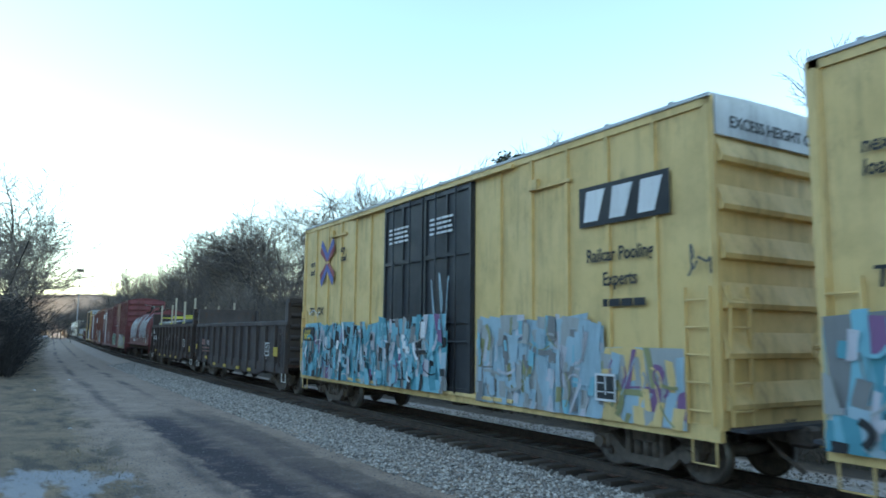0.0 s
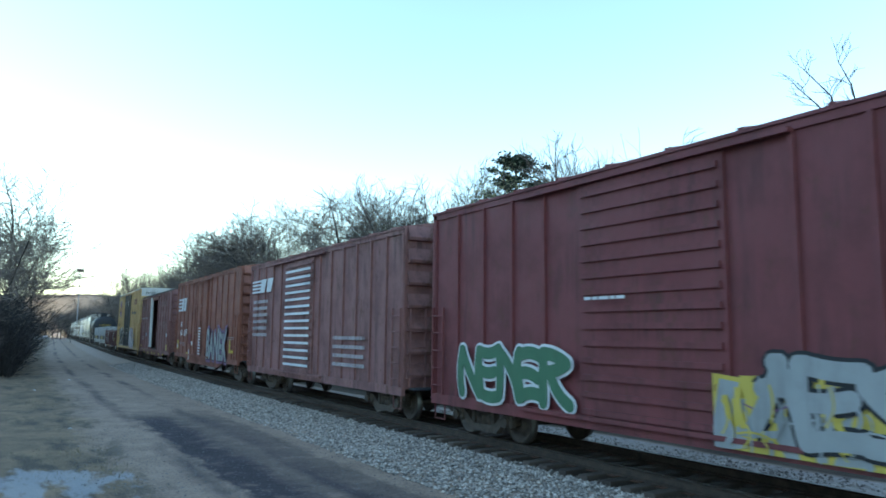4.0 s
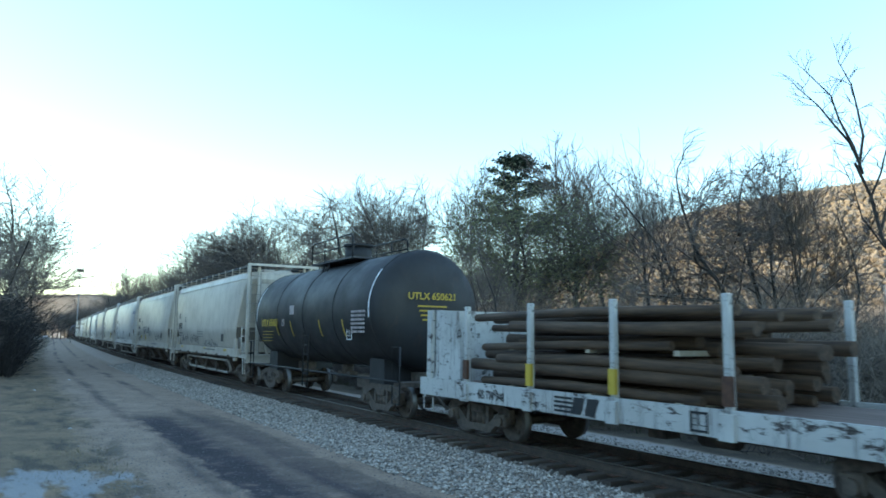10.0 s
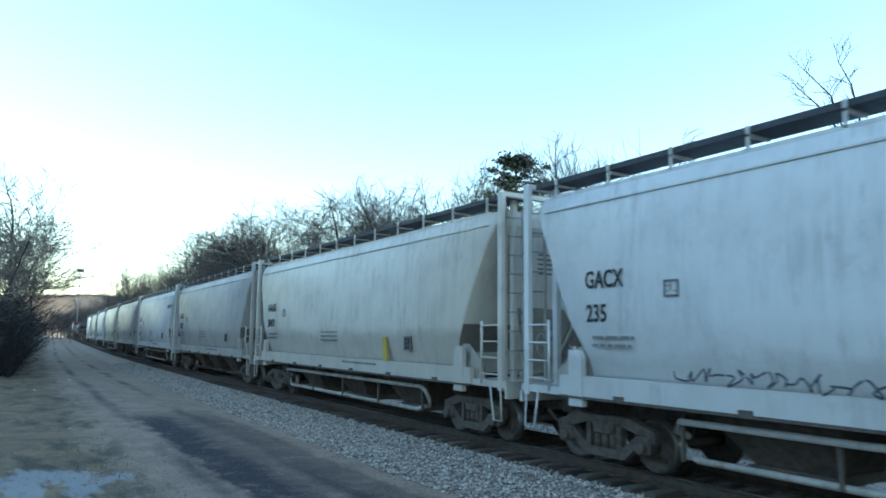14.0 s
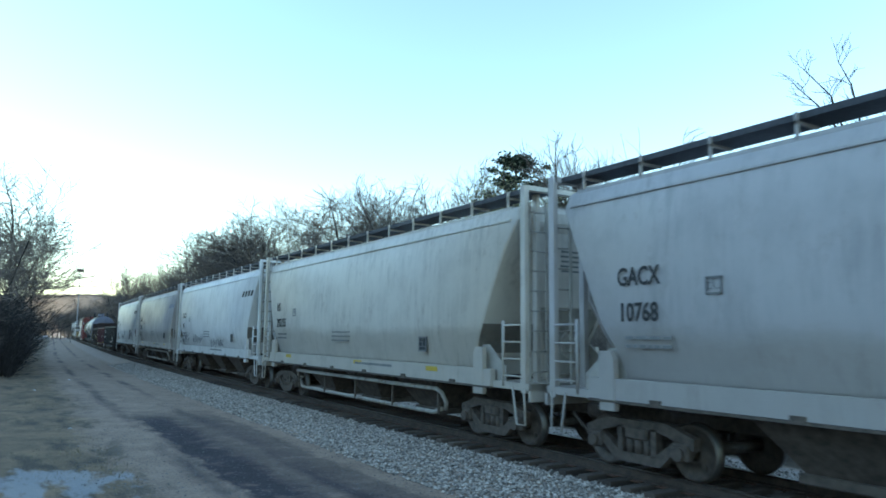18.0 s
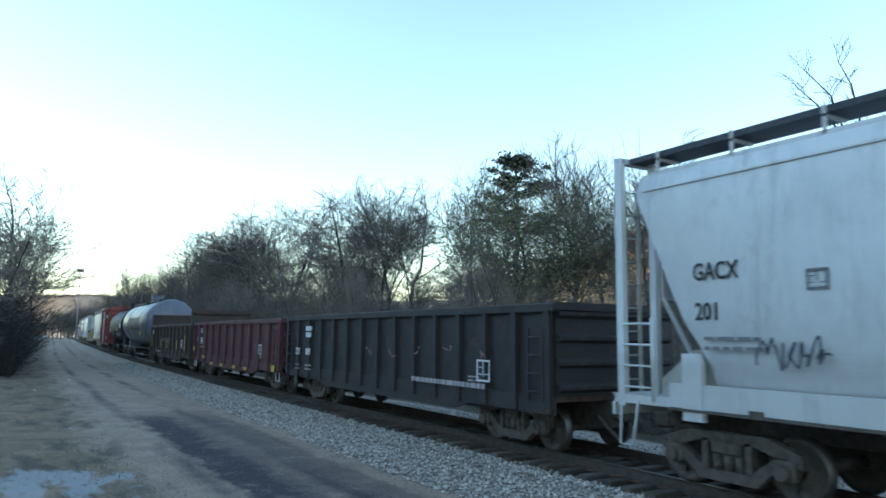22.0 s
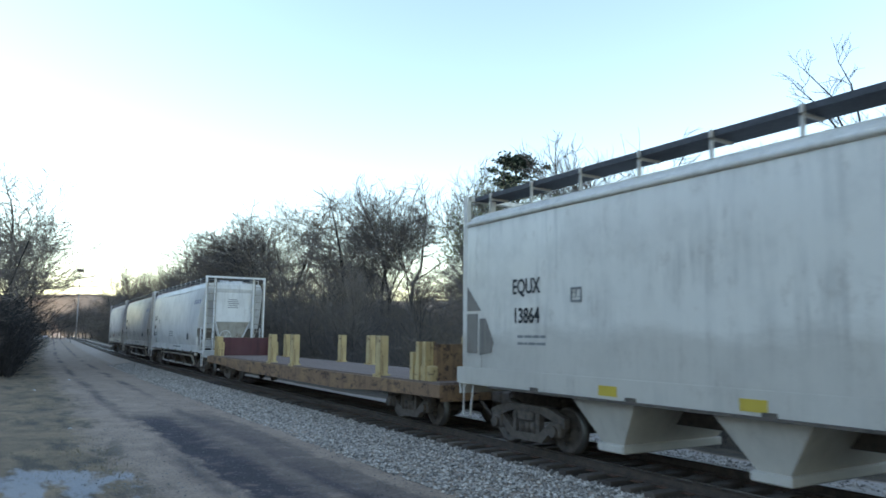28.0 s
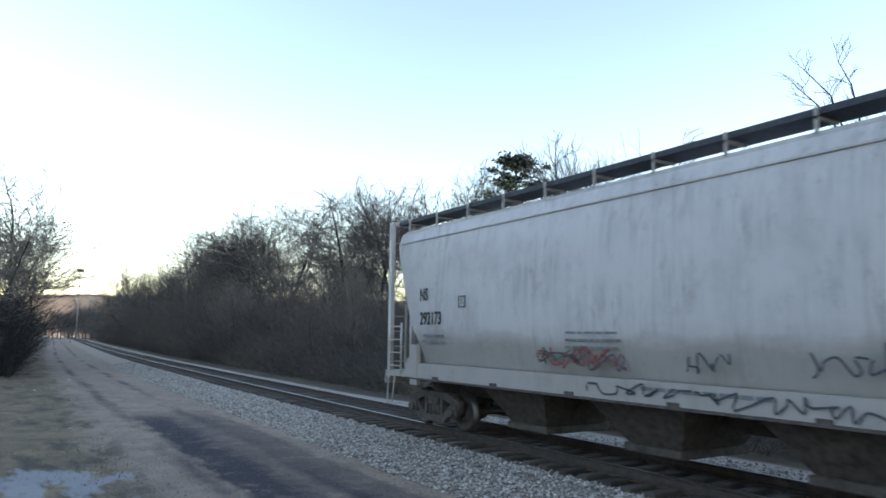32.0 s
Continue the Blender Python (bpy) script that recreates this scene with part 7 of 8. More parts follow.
for k, (a, b, lo, hi) in enumerate(((-1.2, -0.3, 2.2, 2.6), (-1.3, -0.4, 1.8, 2.1), (4.5, 5.6, 1.75, 2.05), (-1.5, -0.4, 2.85, 3.2), (-4.4, -2.8, 3.15, 3.35))):
    glyphs(c5, a, b, lo, hi, -1.5, M["silverwhite"], None, 3, 520 + k, t=0.09, label="thin white tag", wrap=hood_side)
lettering(c5, "NS", -3.75, -1.452, 1.46, 0.27, M["whitepaint"])
lettering(c5, "164741", -3.2, -1.452, 1.46, 0.27, M["whitepaint"])
data_panel(c5, 3.55, -1.452, 1.38, 0.36, back=M["blackpaint"])
bars(c5, 1.0, -1.452, 1.66, 0.8, 2, M["fadedpaint"], seed=6)
bars(c5, 2.2, -1.452, 1.70, 0.6, 4, M["fadedpaint"], 0.08, 0.04, seed=66)
bars(c5, -1.6, -1.452, 1.62, 0.6, 2, M["whitepaint"], 0.12, 0.05, seed=67, lens=(0.04, 0.14))
part("jack_mark", slab(NB(), [(-0.1, 1.60), (0.04, 1.60), (-0.03, 1.72)], -1.452, -1.44), M["whitepaint"], c5)

c6 = couple(boxcar("maroon boxcar with louvred doors and silver graffiti", 13.7, 4.88, M["maroon"], [(-1.95, 0.95, "louvre")], 1.0, None, 0.25, None, 8, 0.82, inset=1.4), -68.3, -82.0)
mural(c6, 0.7, 6.5, 0.72, 1.75, -1.60, [M["yellowspray"], M["silverspray"], M["yellowspray"], M["silverspray"], M["purplespray"]], 61, "", 3, (0, 1, 0))
glyphs(c6, 1.3, 5.6, 0.82, 2.0, -1.62, M["silverspray"], M["blackpaint"], 6, 62, t=0.2, label="silver block graffiti with yellow fill")
glyphs(c6, -5.5, -2.2, 0.85, 2.0, -1.60, M["greenspray"], M["whitepaint"], 5, 63, t=0.2, label="green graffiti")
bars(c6, -1.7, -1.68, 2.75, 0.9, 1, M["whitepaint"], 0.1, 0.05, seed=7)
part("end_stencil", box(NB(), 6.86, 6.87, -0.2, 0.4, 4.55, 4.68), M["whitepaint"], c6)

c7 = couple(boxcar("maroon boxcar with a bright louvred door", 13.1, 4.78, M["maroon_dull"], [(-2.2, 0.45, "louvre")], 0.95, None, 0.2, None, 7, 0.85), -83.4, -96.5)
stripe_logo(c7, -6.2, 3.7, 2.6, 0.5, M["whitepaint"])
bars(c7, -6.0, -1.56, 3.3, 1.8, 6, M["fadedpaint"], 0.25, 0.12, seed=71)
bm = NB()
for i in range(14):
    box(bm, -2.05, 0.3, -1.625, -1.612, 1.1 + 0.24 * i, 1.18 + 0.24 * i)
part("bright_louvre", bm, M["whitepaint"], c7)
bars(c7, 2.2, -1.56, 2.0, 2.2, 4, M["fadedpaint"], 0.25, 0.1, seed=72)

c8 = couple(boxcar("oxide brown boxcar with a plug door and silver graffiti", 13.9, 4.92, M["brown"], [(-1.7, 1.0, "plug")], 1.05, None, 0.2, None, 9, 0.98, fishbelly=0.4, inset=1.4), -98.0, -111.9)
stripe_logo(c8, -6.2, 3.35, 2.15, 0.72, M["whitepaint"])
lettering(c8, "NS", -5.45, -1.56, 2.5, 0.40, M["whitepaint"], squash=0.8)
lettering(c8, "456", -5.48, -1.56, 2.0, 0.44, M["whitepaint"], squash=0.9)
lettering(c8, "035", -4.55, -1.56, 2.0, 0.44, M["whitepaint"], squash=0.9)
bars(c8, -5.5, -1.56, 1.6, 0.45, 2, M["fadedpaint"], seed=81)
bars(c8, -4.7, -1.56, 1.6, 0.5, 3, M["fadedpaint"], seed=82)
part("warning_plate", box(NB(), -6.25, -5.85, -1.563, -1.553, 1.25, 1.75), M["yellowmark"], c8)
part("notice", box(NB(), -6.17, -5.93, -1.569, -1.560, 1.30, 1.52), M["whitepaint"], c8)
part("notice", box(NB(), -2.42, -2.15, -1.563, -1.553, 1.50, 1.72), M["whitepaint"], c8)
data_panel(c8, -3.85, -1.563, 2.1, 0.27)
part("placard_board", box(NB(), -3.3, -2.6, -1.56, -1.54, 1.55, 2.1), M["maroon"], c8)
block_word(c8, "BANEK", 1.3, 0.98, 1.78, M["purplespray"], M["purplespray"], lambda z: -1.565, 4.0, 0.20, slant=0.05)
block_word(c8, "BANEK", 1.3, 0.98, 1.78, M["silverspray"], M["blackpaint"], lambda z: -1.59, 4.0, 0.10, "silver block-letter graffiti with black edges", slant=0.05, fat=0.06)
part("yellow_streak", box(NB(), 5.55, 5.68, -1.563, -1.553, 1.35, 1.85), M["yellowmark"], c8)
bars(c8, -0.2, -1.68, 2.35, 0.5, 10, M["whitepaint"], 0.14, 0.07, seed=84)
bars(c8, 5.0, -1.56, 1.95, 1.2, 2, M["fadedpaint"], seed=85)
part("warning_plate", box(NB(), 5.5, 6.2, -1.563, -1.553, 1.3, 1.42), M["yellowmark"], c8)
part("jack_pad_mark", slab(NB(), [(-3.02, 0.72), (-2.90, 0.72), (-2.93, 1.28), (-2.99, 1.28)], -1.566, -1.552), M["whitepaint"], c8)
part("yellow_mark", box(NB(), -3.6, -3.18, -1.563, -1.553, 1.02, 1.13), M["yellowmark"], c8)

c9 = couple(boxcar("faded maroon boxcar with an open doorway and worn lettering", 12.8, 4.72, M["maroon_dull"], [(-4.1, -1.62, "flat")], 0.95, M["soot"], 0.2, None, 9, 0.95, open_at=(-1.55, 0.98), fishbelly=0.34, inset=1.4), -113.85, -126.65)
part("door_edge", box(NB(), -1.62, -1.5, -1.60, -1.44, 1.15, 4.62), M["whitepaint"], c9)
bars(c9, 2.71, -1.556, 3.82, 2.08, 1, M["wornmark"], 0.1, 0.34, seed=91, lens=(0.05, 0.16), gap=0.13)
lettering(c9, "SERVES", 2.95, -1.556, 3.17, 0.46, M["wornmark"], squash=0.98)
lettering(c9, "THE SOUTH", 2.66, -1.556, 2.50, 0.46, M["wornmark"], squash=0.98)
for x in (-4.08, -2.30, -0.49, 0.74, 2.51, 4.09):
    part("yellow_plate", box(NB(), x, x + 0.32, -1.566, -1.552, 0.70, 0.80), M["yellowmark"], c9)
glyphs(c9, 1.05, 1.5, 1.75, 2.25, -1.556, M["fadedpaint"], None, 1, 97, t=0.08, label="thin chalk mark")
bars(c9, -5.8, -1.56, 3.75, 3.2, 1, M["wornmark"], 0.4, 0.42, seed=92, lens=(0.10, 0.24), gap=0.2)
bars(c9, -5.75, -1.56, 3.12, 2.9, 1, M["fadedpaint"], 0.4, 0.11, seed=93, lens=(0.04, 0.09), gap=0.07)
lettering(c9, "526560", -5.3, -1.56, 2.22, 0.58, M["wornmark"], squash=1.2)
bars(c9, -5.17, -1.56, 1.8, 1.0, 2, M["fadedpaint"], 0.14, 0.05, seed=94, lens=(0.04, 0.1), gap=0.05)
part("placard", box(NB(), -3.52, -3.2, -1.563, -1.553, 1.84, 2.13), M["iceblue"], c9)
part("yellow_plate", box(NB(), -5.94, -5.56, -1.563, -1.553, 1.08, 1.27), M["yellowmark"], c9)
part("yellow_plate", box(NB(), -4.28, -3.9, -1.563, -1.553, 0.86, 0.95), M["yellowmark"], c9)
part("warning_plate", box(NB(), 5.2, 5.7, -1.563, -1.553, 1.05, 1.4), M["yellowmark"], c9)
part("placard", box(NB(), 5.1, 5.4, -1.563, -1.553, 1.9, 2.1), M["whitepaint"], c9)

c10 = yellow_box("yellow boxcar with black plug doors and white tag graffiti", 31, -127.85, -144.1, (-2.3, 1.9), False)
glyphs(c10, -5.5, -2.4, 0.85, 2.6, -1.60, M["blackpaint"], M["whitepaint"], 5, 101, t=0.2, label="black graffiti with white edges", rim=0.04)
mural(c10, 2.3, 5.6, 0.95, 2.6, -1.60, [M["bluespray"], M["yellow"], M["bluespray"], M["purplespray"]], 102, "", 1.0, (1, 1, 0))
glyphs(c10, 2.5, 4.6, 0.85, 2.5, -1.62, M["silverwhite"], M["purplespray"], 4, 103, t=0.17, label="white graffiti with violet edges", rim=0.05)
glyphs(c10, 4.4, 5.4, 0.8, 1.75, -1.63, M["silverwhite"], M["purplespray"], 1, 108, t=0.28, rim=0.05)

c11 = couple(gondola("oxide brown gondola with a low rim", 13.65, 2.33, M["gonbrown"], 0.0, ribs=13, seed=11), -145.3, -158.95)
data_panel(c11, 4.75, -1.64, 1.2, 0.45, M["fadedpaint"])
part("yellow_panel", box(NB(), 5.55, 5.9, -1.61, -1.60, 1.28, 1.58), M["yellowmark"], c11)
bm = NB()
ribbon(bm, [(4.3 + 0.22 * math.cos(0.3 * k - 0.2), 1.85 + 0.22 * math.sin(0.3 * k - 0.2)) for k in range(12)], 0.12, -1.61)
ribbon(bm, [(4.08, 1.85), (4.02, 1.6), (4.25, 1.52)], 0.10, -1.611)
part("emblem", bm, M["whitepaint"], c11)
part("repair_panel", box(NB(), -2.61, -2.2, -1.61, -1.60, 1.0, 2.16), M["dull"], c11, "pale repainted panel")
lettering(c11, "C", -5.3, -1.61, 1.86, 0.34, M["whitepaint"])
lettering(c11, "276", -5.35, -1.61, 1.38, 0.34, M["whitepaint"], squash=0.85)
bars(c11, -4.15, -1.61, 1.5, 1.1, 2, M["fadedpaint"], 0.2, 0.07, seed=15, lens=(0.04, 0.1), gap=0.06)
glyphs(c11, -0.25, 0.1, 1.7, 2.0, -1.61, M["fadedpaint"], None, 1, 116, t=0.1, label="small round chalk mark")
part("yellow_panel", box(NB(), -6.75, -6.5, -1.61, -1.60, 1.3, 1.5), M["yellowmark"], c11)


def poles(cx, L, seed):
    load = thing("pole_load", "rusty brown pipes and poles stacked between stakes", "pipes")
    r = random.Random(seed)
    for row in range(6):
        for i in range(8):
            a, b = -L / 2 + r.uniform(0.1, 1.9), L / 2 - r.uniform(0.1, 1.9)
            y = -1.22 + 0.345 * i + r.uniform(-0.05, 0.05)
            z = 1.27 + 0.255 * row + r.uniform(-0.04, 0.04)
            bm = NB()
            tube(bm, [(a, y, z + r.uniform(-0.09, 0.07)), ((a + b) / 2, y + r.uniform(-0.05, 0.05), z), (b, y, z + r.uniform(-0.09, 0.07))], r.uniform(0.07, 0.13), 9)
            part("pole", bm, M["pole"], load)
    for x in (-L * 0.28, 0.1, L * 0.27):
        for row in range(4):
            part("timber_spacer", box(NB(), x - 0.06, x + 0.06, -1.3, 1.3, 1.12 + 0.38 * row, 1.20 + 0.38 * row), M["timber"], load)
    LOADS.append((load, cx))


c12 = couple(bulkhead_flat("white bulkhead flatcar loaded with rusty poles", 11.2), -159.93, -171.13)
stripe_logo(c12, -0.6, 0.86, 0.9, 0.28, M["blackpaint"], -1.535)
data_panel(c12, 1.8, -1.54, 0.86, 0.3, M["blackpaint"])
bars(c12, -3.0, -1.536, 0.95, 1.0, 1, M["greypaint"], 0.1, 0.12, seed=121)
poles((-159.93 - 171.13) / 2, 8.2, 12)
c13 = couple(bulkhead_flat("white bulkhead flatcar with stakes and rusty poles", 12.3), -171.9, -184.2)
stripe_logo(c13, -1.4, 0.86, 1.1, 0.28, M["blackpaint"], -1.535)
data_panel(c13, 1.5, -1.54, 0.86, 0.3, M["blackpaint"])
lettering(c13, "NS 113 348", -3.78, -1.536, 0.90, 0.22, M["blackpaint"], squash=0.85)
poles((-171.9 - 184.2) / 2 - 0.9, 7.4, 13)


def tank_marks(car, sh, R, zc, xs, mat="yellowmark", wid=0.1):
    for x in xs:
        arc_strip(car, M[mat], R, zc, x, x + wid, -22, 6)
    for e in (-1, 1):
        a = (sh - 0.62) * e
        arc_strip(car, M["whitepaint"], R, zc, a, a + 0.09, -8, 40, "reflector")


c14 = couple(tank_car("satin black tank car with yellow stencils", 13.0, 11.2, M["tankblack"], 1.66, 2.84, dx=0.6, half=1.7), -185.3, -198.3)
tank_marks(c14, 5.6, 1.66, 2.84, ())
for x in (-2.75, -1.2, 1.4, 3.2):
    arc_strip(c14, M["yellowmark"], 1.668, 2.84, x, x + 0.08, -27, -9)
lettering(c14, "UTLX 650621", -4.3, -1.662, 2.42, 0.36, M["yellowmark"], squash=0.9)
bars(c14, -4.2, -1.63, 2.22, 1.2, 4, M["yellowmark"], 0.11, 0.022, seed=141, lens=(0.04, 0.12), gap=0.05)
data_panel(c14, -1.95, -1.672, 2.42, 0.24, M["fadedpaint"])
bars(c14, 3.9, -1.665, 2.75, 0.9, 6, M["fadedpaint"], 0.11, 0.06, seed=142)
part("placard", box(NB(), -1.2, -0.8, -1.675, -1.655, 2.8, 3.1), M["fadedpaint"], c14)
data_panel(c14, 3.4, -1.56, 2.0, 0.36)
for e in (1,):
    lettering(c14, "UTLX 650621", 0, 0, 0, 0.26, M["yellowmark"]).matrix_basis = Matrix.Translation((5.625, -0.8, 3.1)) @ pose(0, 0, 0, 90, 0, 90)
    bm = NB()
    for i in range(4):
        box(bm, 5.61, 5.62, -0.5 + 0.05 * i, 0.4 - 0.1 * i, 2.9 - 0.12 * i, 2.94 - 0.12 * i)
    part("small_print", bm, M["yellowmark"], c14)


def hop(front, rear, label, mat, mark, number, pipes, logo="none", seed=0, flat=False, shift=0.0, size=0.40):
    L = front - rear
    car = couple(hopper(label, L, mat, pipes, flat, mat if flat else None), front, rear)
    x = -L / 2 + 1.95 + shift
    y = -1.592 if not flat else -1.53
    if mark:
        lettering(car, mark, x - 0.05, y, 2.95, size, M["blackpaint"], squash=0.76)
    lettering(car, number, x - 0.03, y, 2.40, size, M["blackpaint"], squash=0.80)
    bars(car, x + 0.1, y + 0.01, 2.12, 0.9, 2, M["greypaint"], 0.13, 0.05, seed=seed)
    data_panel(car, x + 1.62, y, 2.74, 0.27, M["greypaint"])
    data_panel(car, L / 2 - 4.1, -1.56, 1.78, 0.36, M["greypaint"], M["blackpaint"])
    bars(car, -1.2, y + 0.03, 2.2, 1.3, 3, M["greypaint"], 0.12, 0.04, seed=seed + 1)
    bars(car, 0.5, -1.565, 1.36, 2.2, 1, M["greypaint"], 0.1, 0.06, seed=seed + 2)
    me = shared(("sillplate",), lambda: to_mesh("sill_bracket", box(NB(), -0.10, 0.10, -0.03, 0.0, 0, 0.07), M["steel"]))
    for i in range(6):
        obj("sill_bracket", me, car, pose(-L / 2 + 2.6 + (L - 5.2) * i / 5, -1.56, 1.16))
    if logo != "none":
        # slanted trademark blocks near the upper front corner
        m = M["blackpaint"] if logo == "dark" else M["fadedblue"]
        bm = NB()
        for i in range(4):
            a = L / 2 - 2.55 + 0.42 * i
            z0, z1 = 3.65, 4.15
            yy = lambda z: -1.545 + (z - 3.65) * 0.16
            o = [(a, z0), (a + 0.28, z0), (a + 0.46, z1), (a + 0.14, z1)]
            f = [bm.verts.new((q, yy(z) - 0.012, z)) for q, z in o]
            bm.faces.new(f)
        part("emblem", bm, m, car)
    return car


M["fadedblue"] = paint("faded_blue_grey_paint", (0.25, 0.27, 0.36), 0.6, 0.4, 0.05)
CH = "rounded covered hopper with roof walkways"
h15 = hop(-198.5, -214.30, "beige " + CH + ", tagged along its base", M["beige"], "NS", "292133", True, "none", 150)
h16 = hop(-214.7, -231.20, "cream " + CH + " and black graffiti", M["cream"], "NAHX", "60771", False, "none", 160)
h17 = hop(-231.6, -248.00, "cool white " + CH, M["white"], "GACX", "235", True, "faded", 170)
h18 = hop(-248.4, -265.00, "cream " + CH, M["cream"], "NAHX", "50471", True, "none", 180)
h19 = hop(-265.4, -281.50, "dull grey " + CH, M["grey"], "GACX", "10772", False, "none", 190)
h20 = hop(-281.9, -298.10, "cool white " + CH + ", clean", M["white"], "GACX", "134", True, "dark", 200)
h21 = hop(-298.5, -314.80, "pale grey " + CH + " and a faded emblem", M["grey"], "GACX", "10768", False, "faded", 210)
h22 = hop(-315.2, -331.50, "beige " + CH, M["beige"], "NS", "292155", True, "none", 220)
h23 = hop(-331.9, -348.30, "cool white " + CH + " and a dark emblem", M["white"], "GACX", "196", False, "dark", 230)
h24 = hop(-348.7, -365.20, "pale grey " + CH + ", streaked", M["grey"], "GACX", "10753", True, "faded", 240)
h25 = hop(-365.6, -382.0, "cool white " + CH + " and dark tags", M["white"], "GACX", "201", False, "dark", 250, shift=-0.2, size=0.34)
for car, x0, x1, z0, z1, n, seed, t in ((h15, -4.9, -3.2, 1.5, 1.95, 3, 1, 0.1), (h15, -2.8, -0.5, 1.45, 1.95, 4, 2, 0.1), (h15, 0.5, 3.5, 1.35, 1.7, 5, 3, 0.08), (h16, -5.9, -4.6, 1.45, 1.75, 3, 5, 0.1), (h16, 2.0, 5.0, 1.4, 1.95, 5, 7, 0.12), (h17, -4.5, 1.5, 1.35, 1.6, 7, 8, 0.07), (h23, -6.7, -4.4, 1.4, 2.1, 4, 9, 0.08), (h23, -3.4, -1.2, 1.4, 2.0, 4, 10, 0.1), (h23, 0.5, 3.2, 1.35, 1.8, 5, 11, 0.08), (h25, -5.6, -4.6, 1.6, 2.05, 2, 12, 0.16), (h25, 3.2, 4.4, 1.35, 2.3, 2, 13, 0.2), (h25, -2.6, -0.2, 1.4, 1.9, 4, 14, 0.13), (h20, -1, 1, 1.4, 1.5, 4, 15, 0.06)):
    glyphs(car, x0, x1, z0 + 0.15, z1 + 0.15, -1.59, M["tag"], None, n * 3, seed, t=max(t, 0.1), lean=0.2, label="dark scrawled tag")
scrawl(h16, "PEAR ALL DAY", -3.78, -1.596, 2.10, 0.72, M["tag"], 0.24, 16)
part("yellow_streak", slab(NB(), [(-2.4, 1.62), (-2.28, 1.62), (-2.44, 2.0), (-2.56, 2.0)], -1.597, -1.56), M["yellowmark"], h16)
part("yellow_streak", slab(NB(), [(-4.5, 1.7), (-4.36, 1.72), (-4.48, 1.95), (-4.62, 1.92)], -1.592, -1.55), M["yellowmark"], h16)
part("yellow_streak", slab(NB(), [(3.2, 1.5), (3.4, 1.5), (3.3, 2.1), (3.1, 2.1)], -1.597, -1.56), M["yellowmark"], h18)
for car in (h15, h22, h24):
    for x in (-5.2, 0.4, 4.4):
        part("yellow_plate", box(NB(), x, x + 0.5, -1.567, -1.557, 1.36, 1.46), M["yellowmark"], car)

c26 = couple(gondola("dusty black gondola with closely ribbed high sides", 13.95, 2.72, M["soot"], 0.0, ribs=14, yellow=False, seed=26), -383.4, -397.35)
data_panel(c26, 4.75, -1.64, 1.25, 0.45)
bars(c26, -5.05, -1.61, 2.05, 0.5, 2, M["whitepaint"], -0.2, 0.15, seed=261, lens=(0.06, 0.12), gap=0.04)
lettering(c26, "321", -5.95, -1.61, 1.50, 0.30, M["whitepaint"], squash=0.95)
lettering(c26, "089", -5.05, -1.61, 1.50, 0.30, M["whitepaint"], squash=0.95)
bars(c26, -5.95, -1.61, 1.15, 0.4, 2, M["fadedpaint"], 0.12, 0.04, seed=263, lens=(0.04, 0.1))
bars(c26, -5.05, -1.61, 1.15, 0.5, 2, M["fadedpaint"], 0.12, 0.05, seed=264, lens=(0.04, 0.1))
for k in range(5):
    glyphs(c26, -0.6 + 1.3 * k, -0.2 + 1.35 * k, 1.5 + 0.1 * (k % 3), 2.0, -1.61, M["wornmark"], None, 1, 265 + k, t=0.09, label="faint chalk marks")
bars(c26, 2.0, -1.62, 1.1, 3.0, 1, M["fadedpaint"], 0.1, 0.1, seed=262)
c27 = couple(gondola("dark maroon gondola with ribbed sides", 14.1, 2.66, M["gonmaroon"], 0.0, ribs=11, seed=27), -398.05, -412.15)
data_panel(c27, 4.75, -1.64, 1.38, 0.38)
part("yellow_panel", box(NB(), 6.25, 6.62, -1.61, -1.60, 0.80, 1.03), M["yellowmark"], c27)
lettering(c27, "CR", -5.30, -1.61, 2.17, 0.30, M["whitepaint"], squash=0.85)
lettering(c27, "5", -5.97, -1.61, 1.75, 0.32, M["whitepaint"], squash=0.85)
lettering(c27, "2348", -5.35, -1.61, 1.71, 0.32, M["whitepaint"], squash=0.85)
part("yellow_panel", box(NB(), -6.92, -6.62, -1.61, -1.60, 1.25, 1.48), M["yellowmark"], c27)
bars(c27, -5.35, -1.61, 1.62, 0.7, 2, M["fadedpaint"], 0.17, 0.06, seed=271, lens=(0.04, 0.1), gap=0.06)
c28 = couple(gondola("rusty dark brown gondola with raised ends and yellow strips", 13.6, 2.62, M["brownblack"], 0.72, ribs=11, yellow=False, seed=28), -413.0, -426.6)
data_panel(c28, 4.6, -1.64, 1.35, 0.42)
for x in (-6.2, -2.5, -0.2, 3.0, 5.3):
    part("yellow_strip", box(NB(), x, x + 0.13, -1.605, -1.595, 1.2, 2.0 if abs(x) > 5 else 1.75), M["yellowmark"], c28)
lettering(c28, "188893", -6.0, -1.61, 2.05, 0.36, M["fadedpaint"], squash=0.8)
glyphs(c28, -2.8, 1.2, 1.5, 1.9, -1.62, M["fadedpaint"], None, 6, 281, t=0.08)
glyphs(c28, -4.0, -2.2, 0.85, 1.1, -1.62, M["whitepaint"], None, 3, 282, t=0.12)

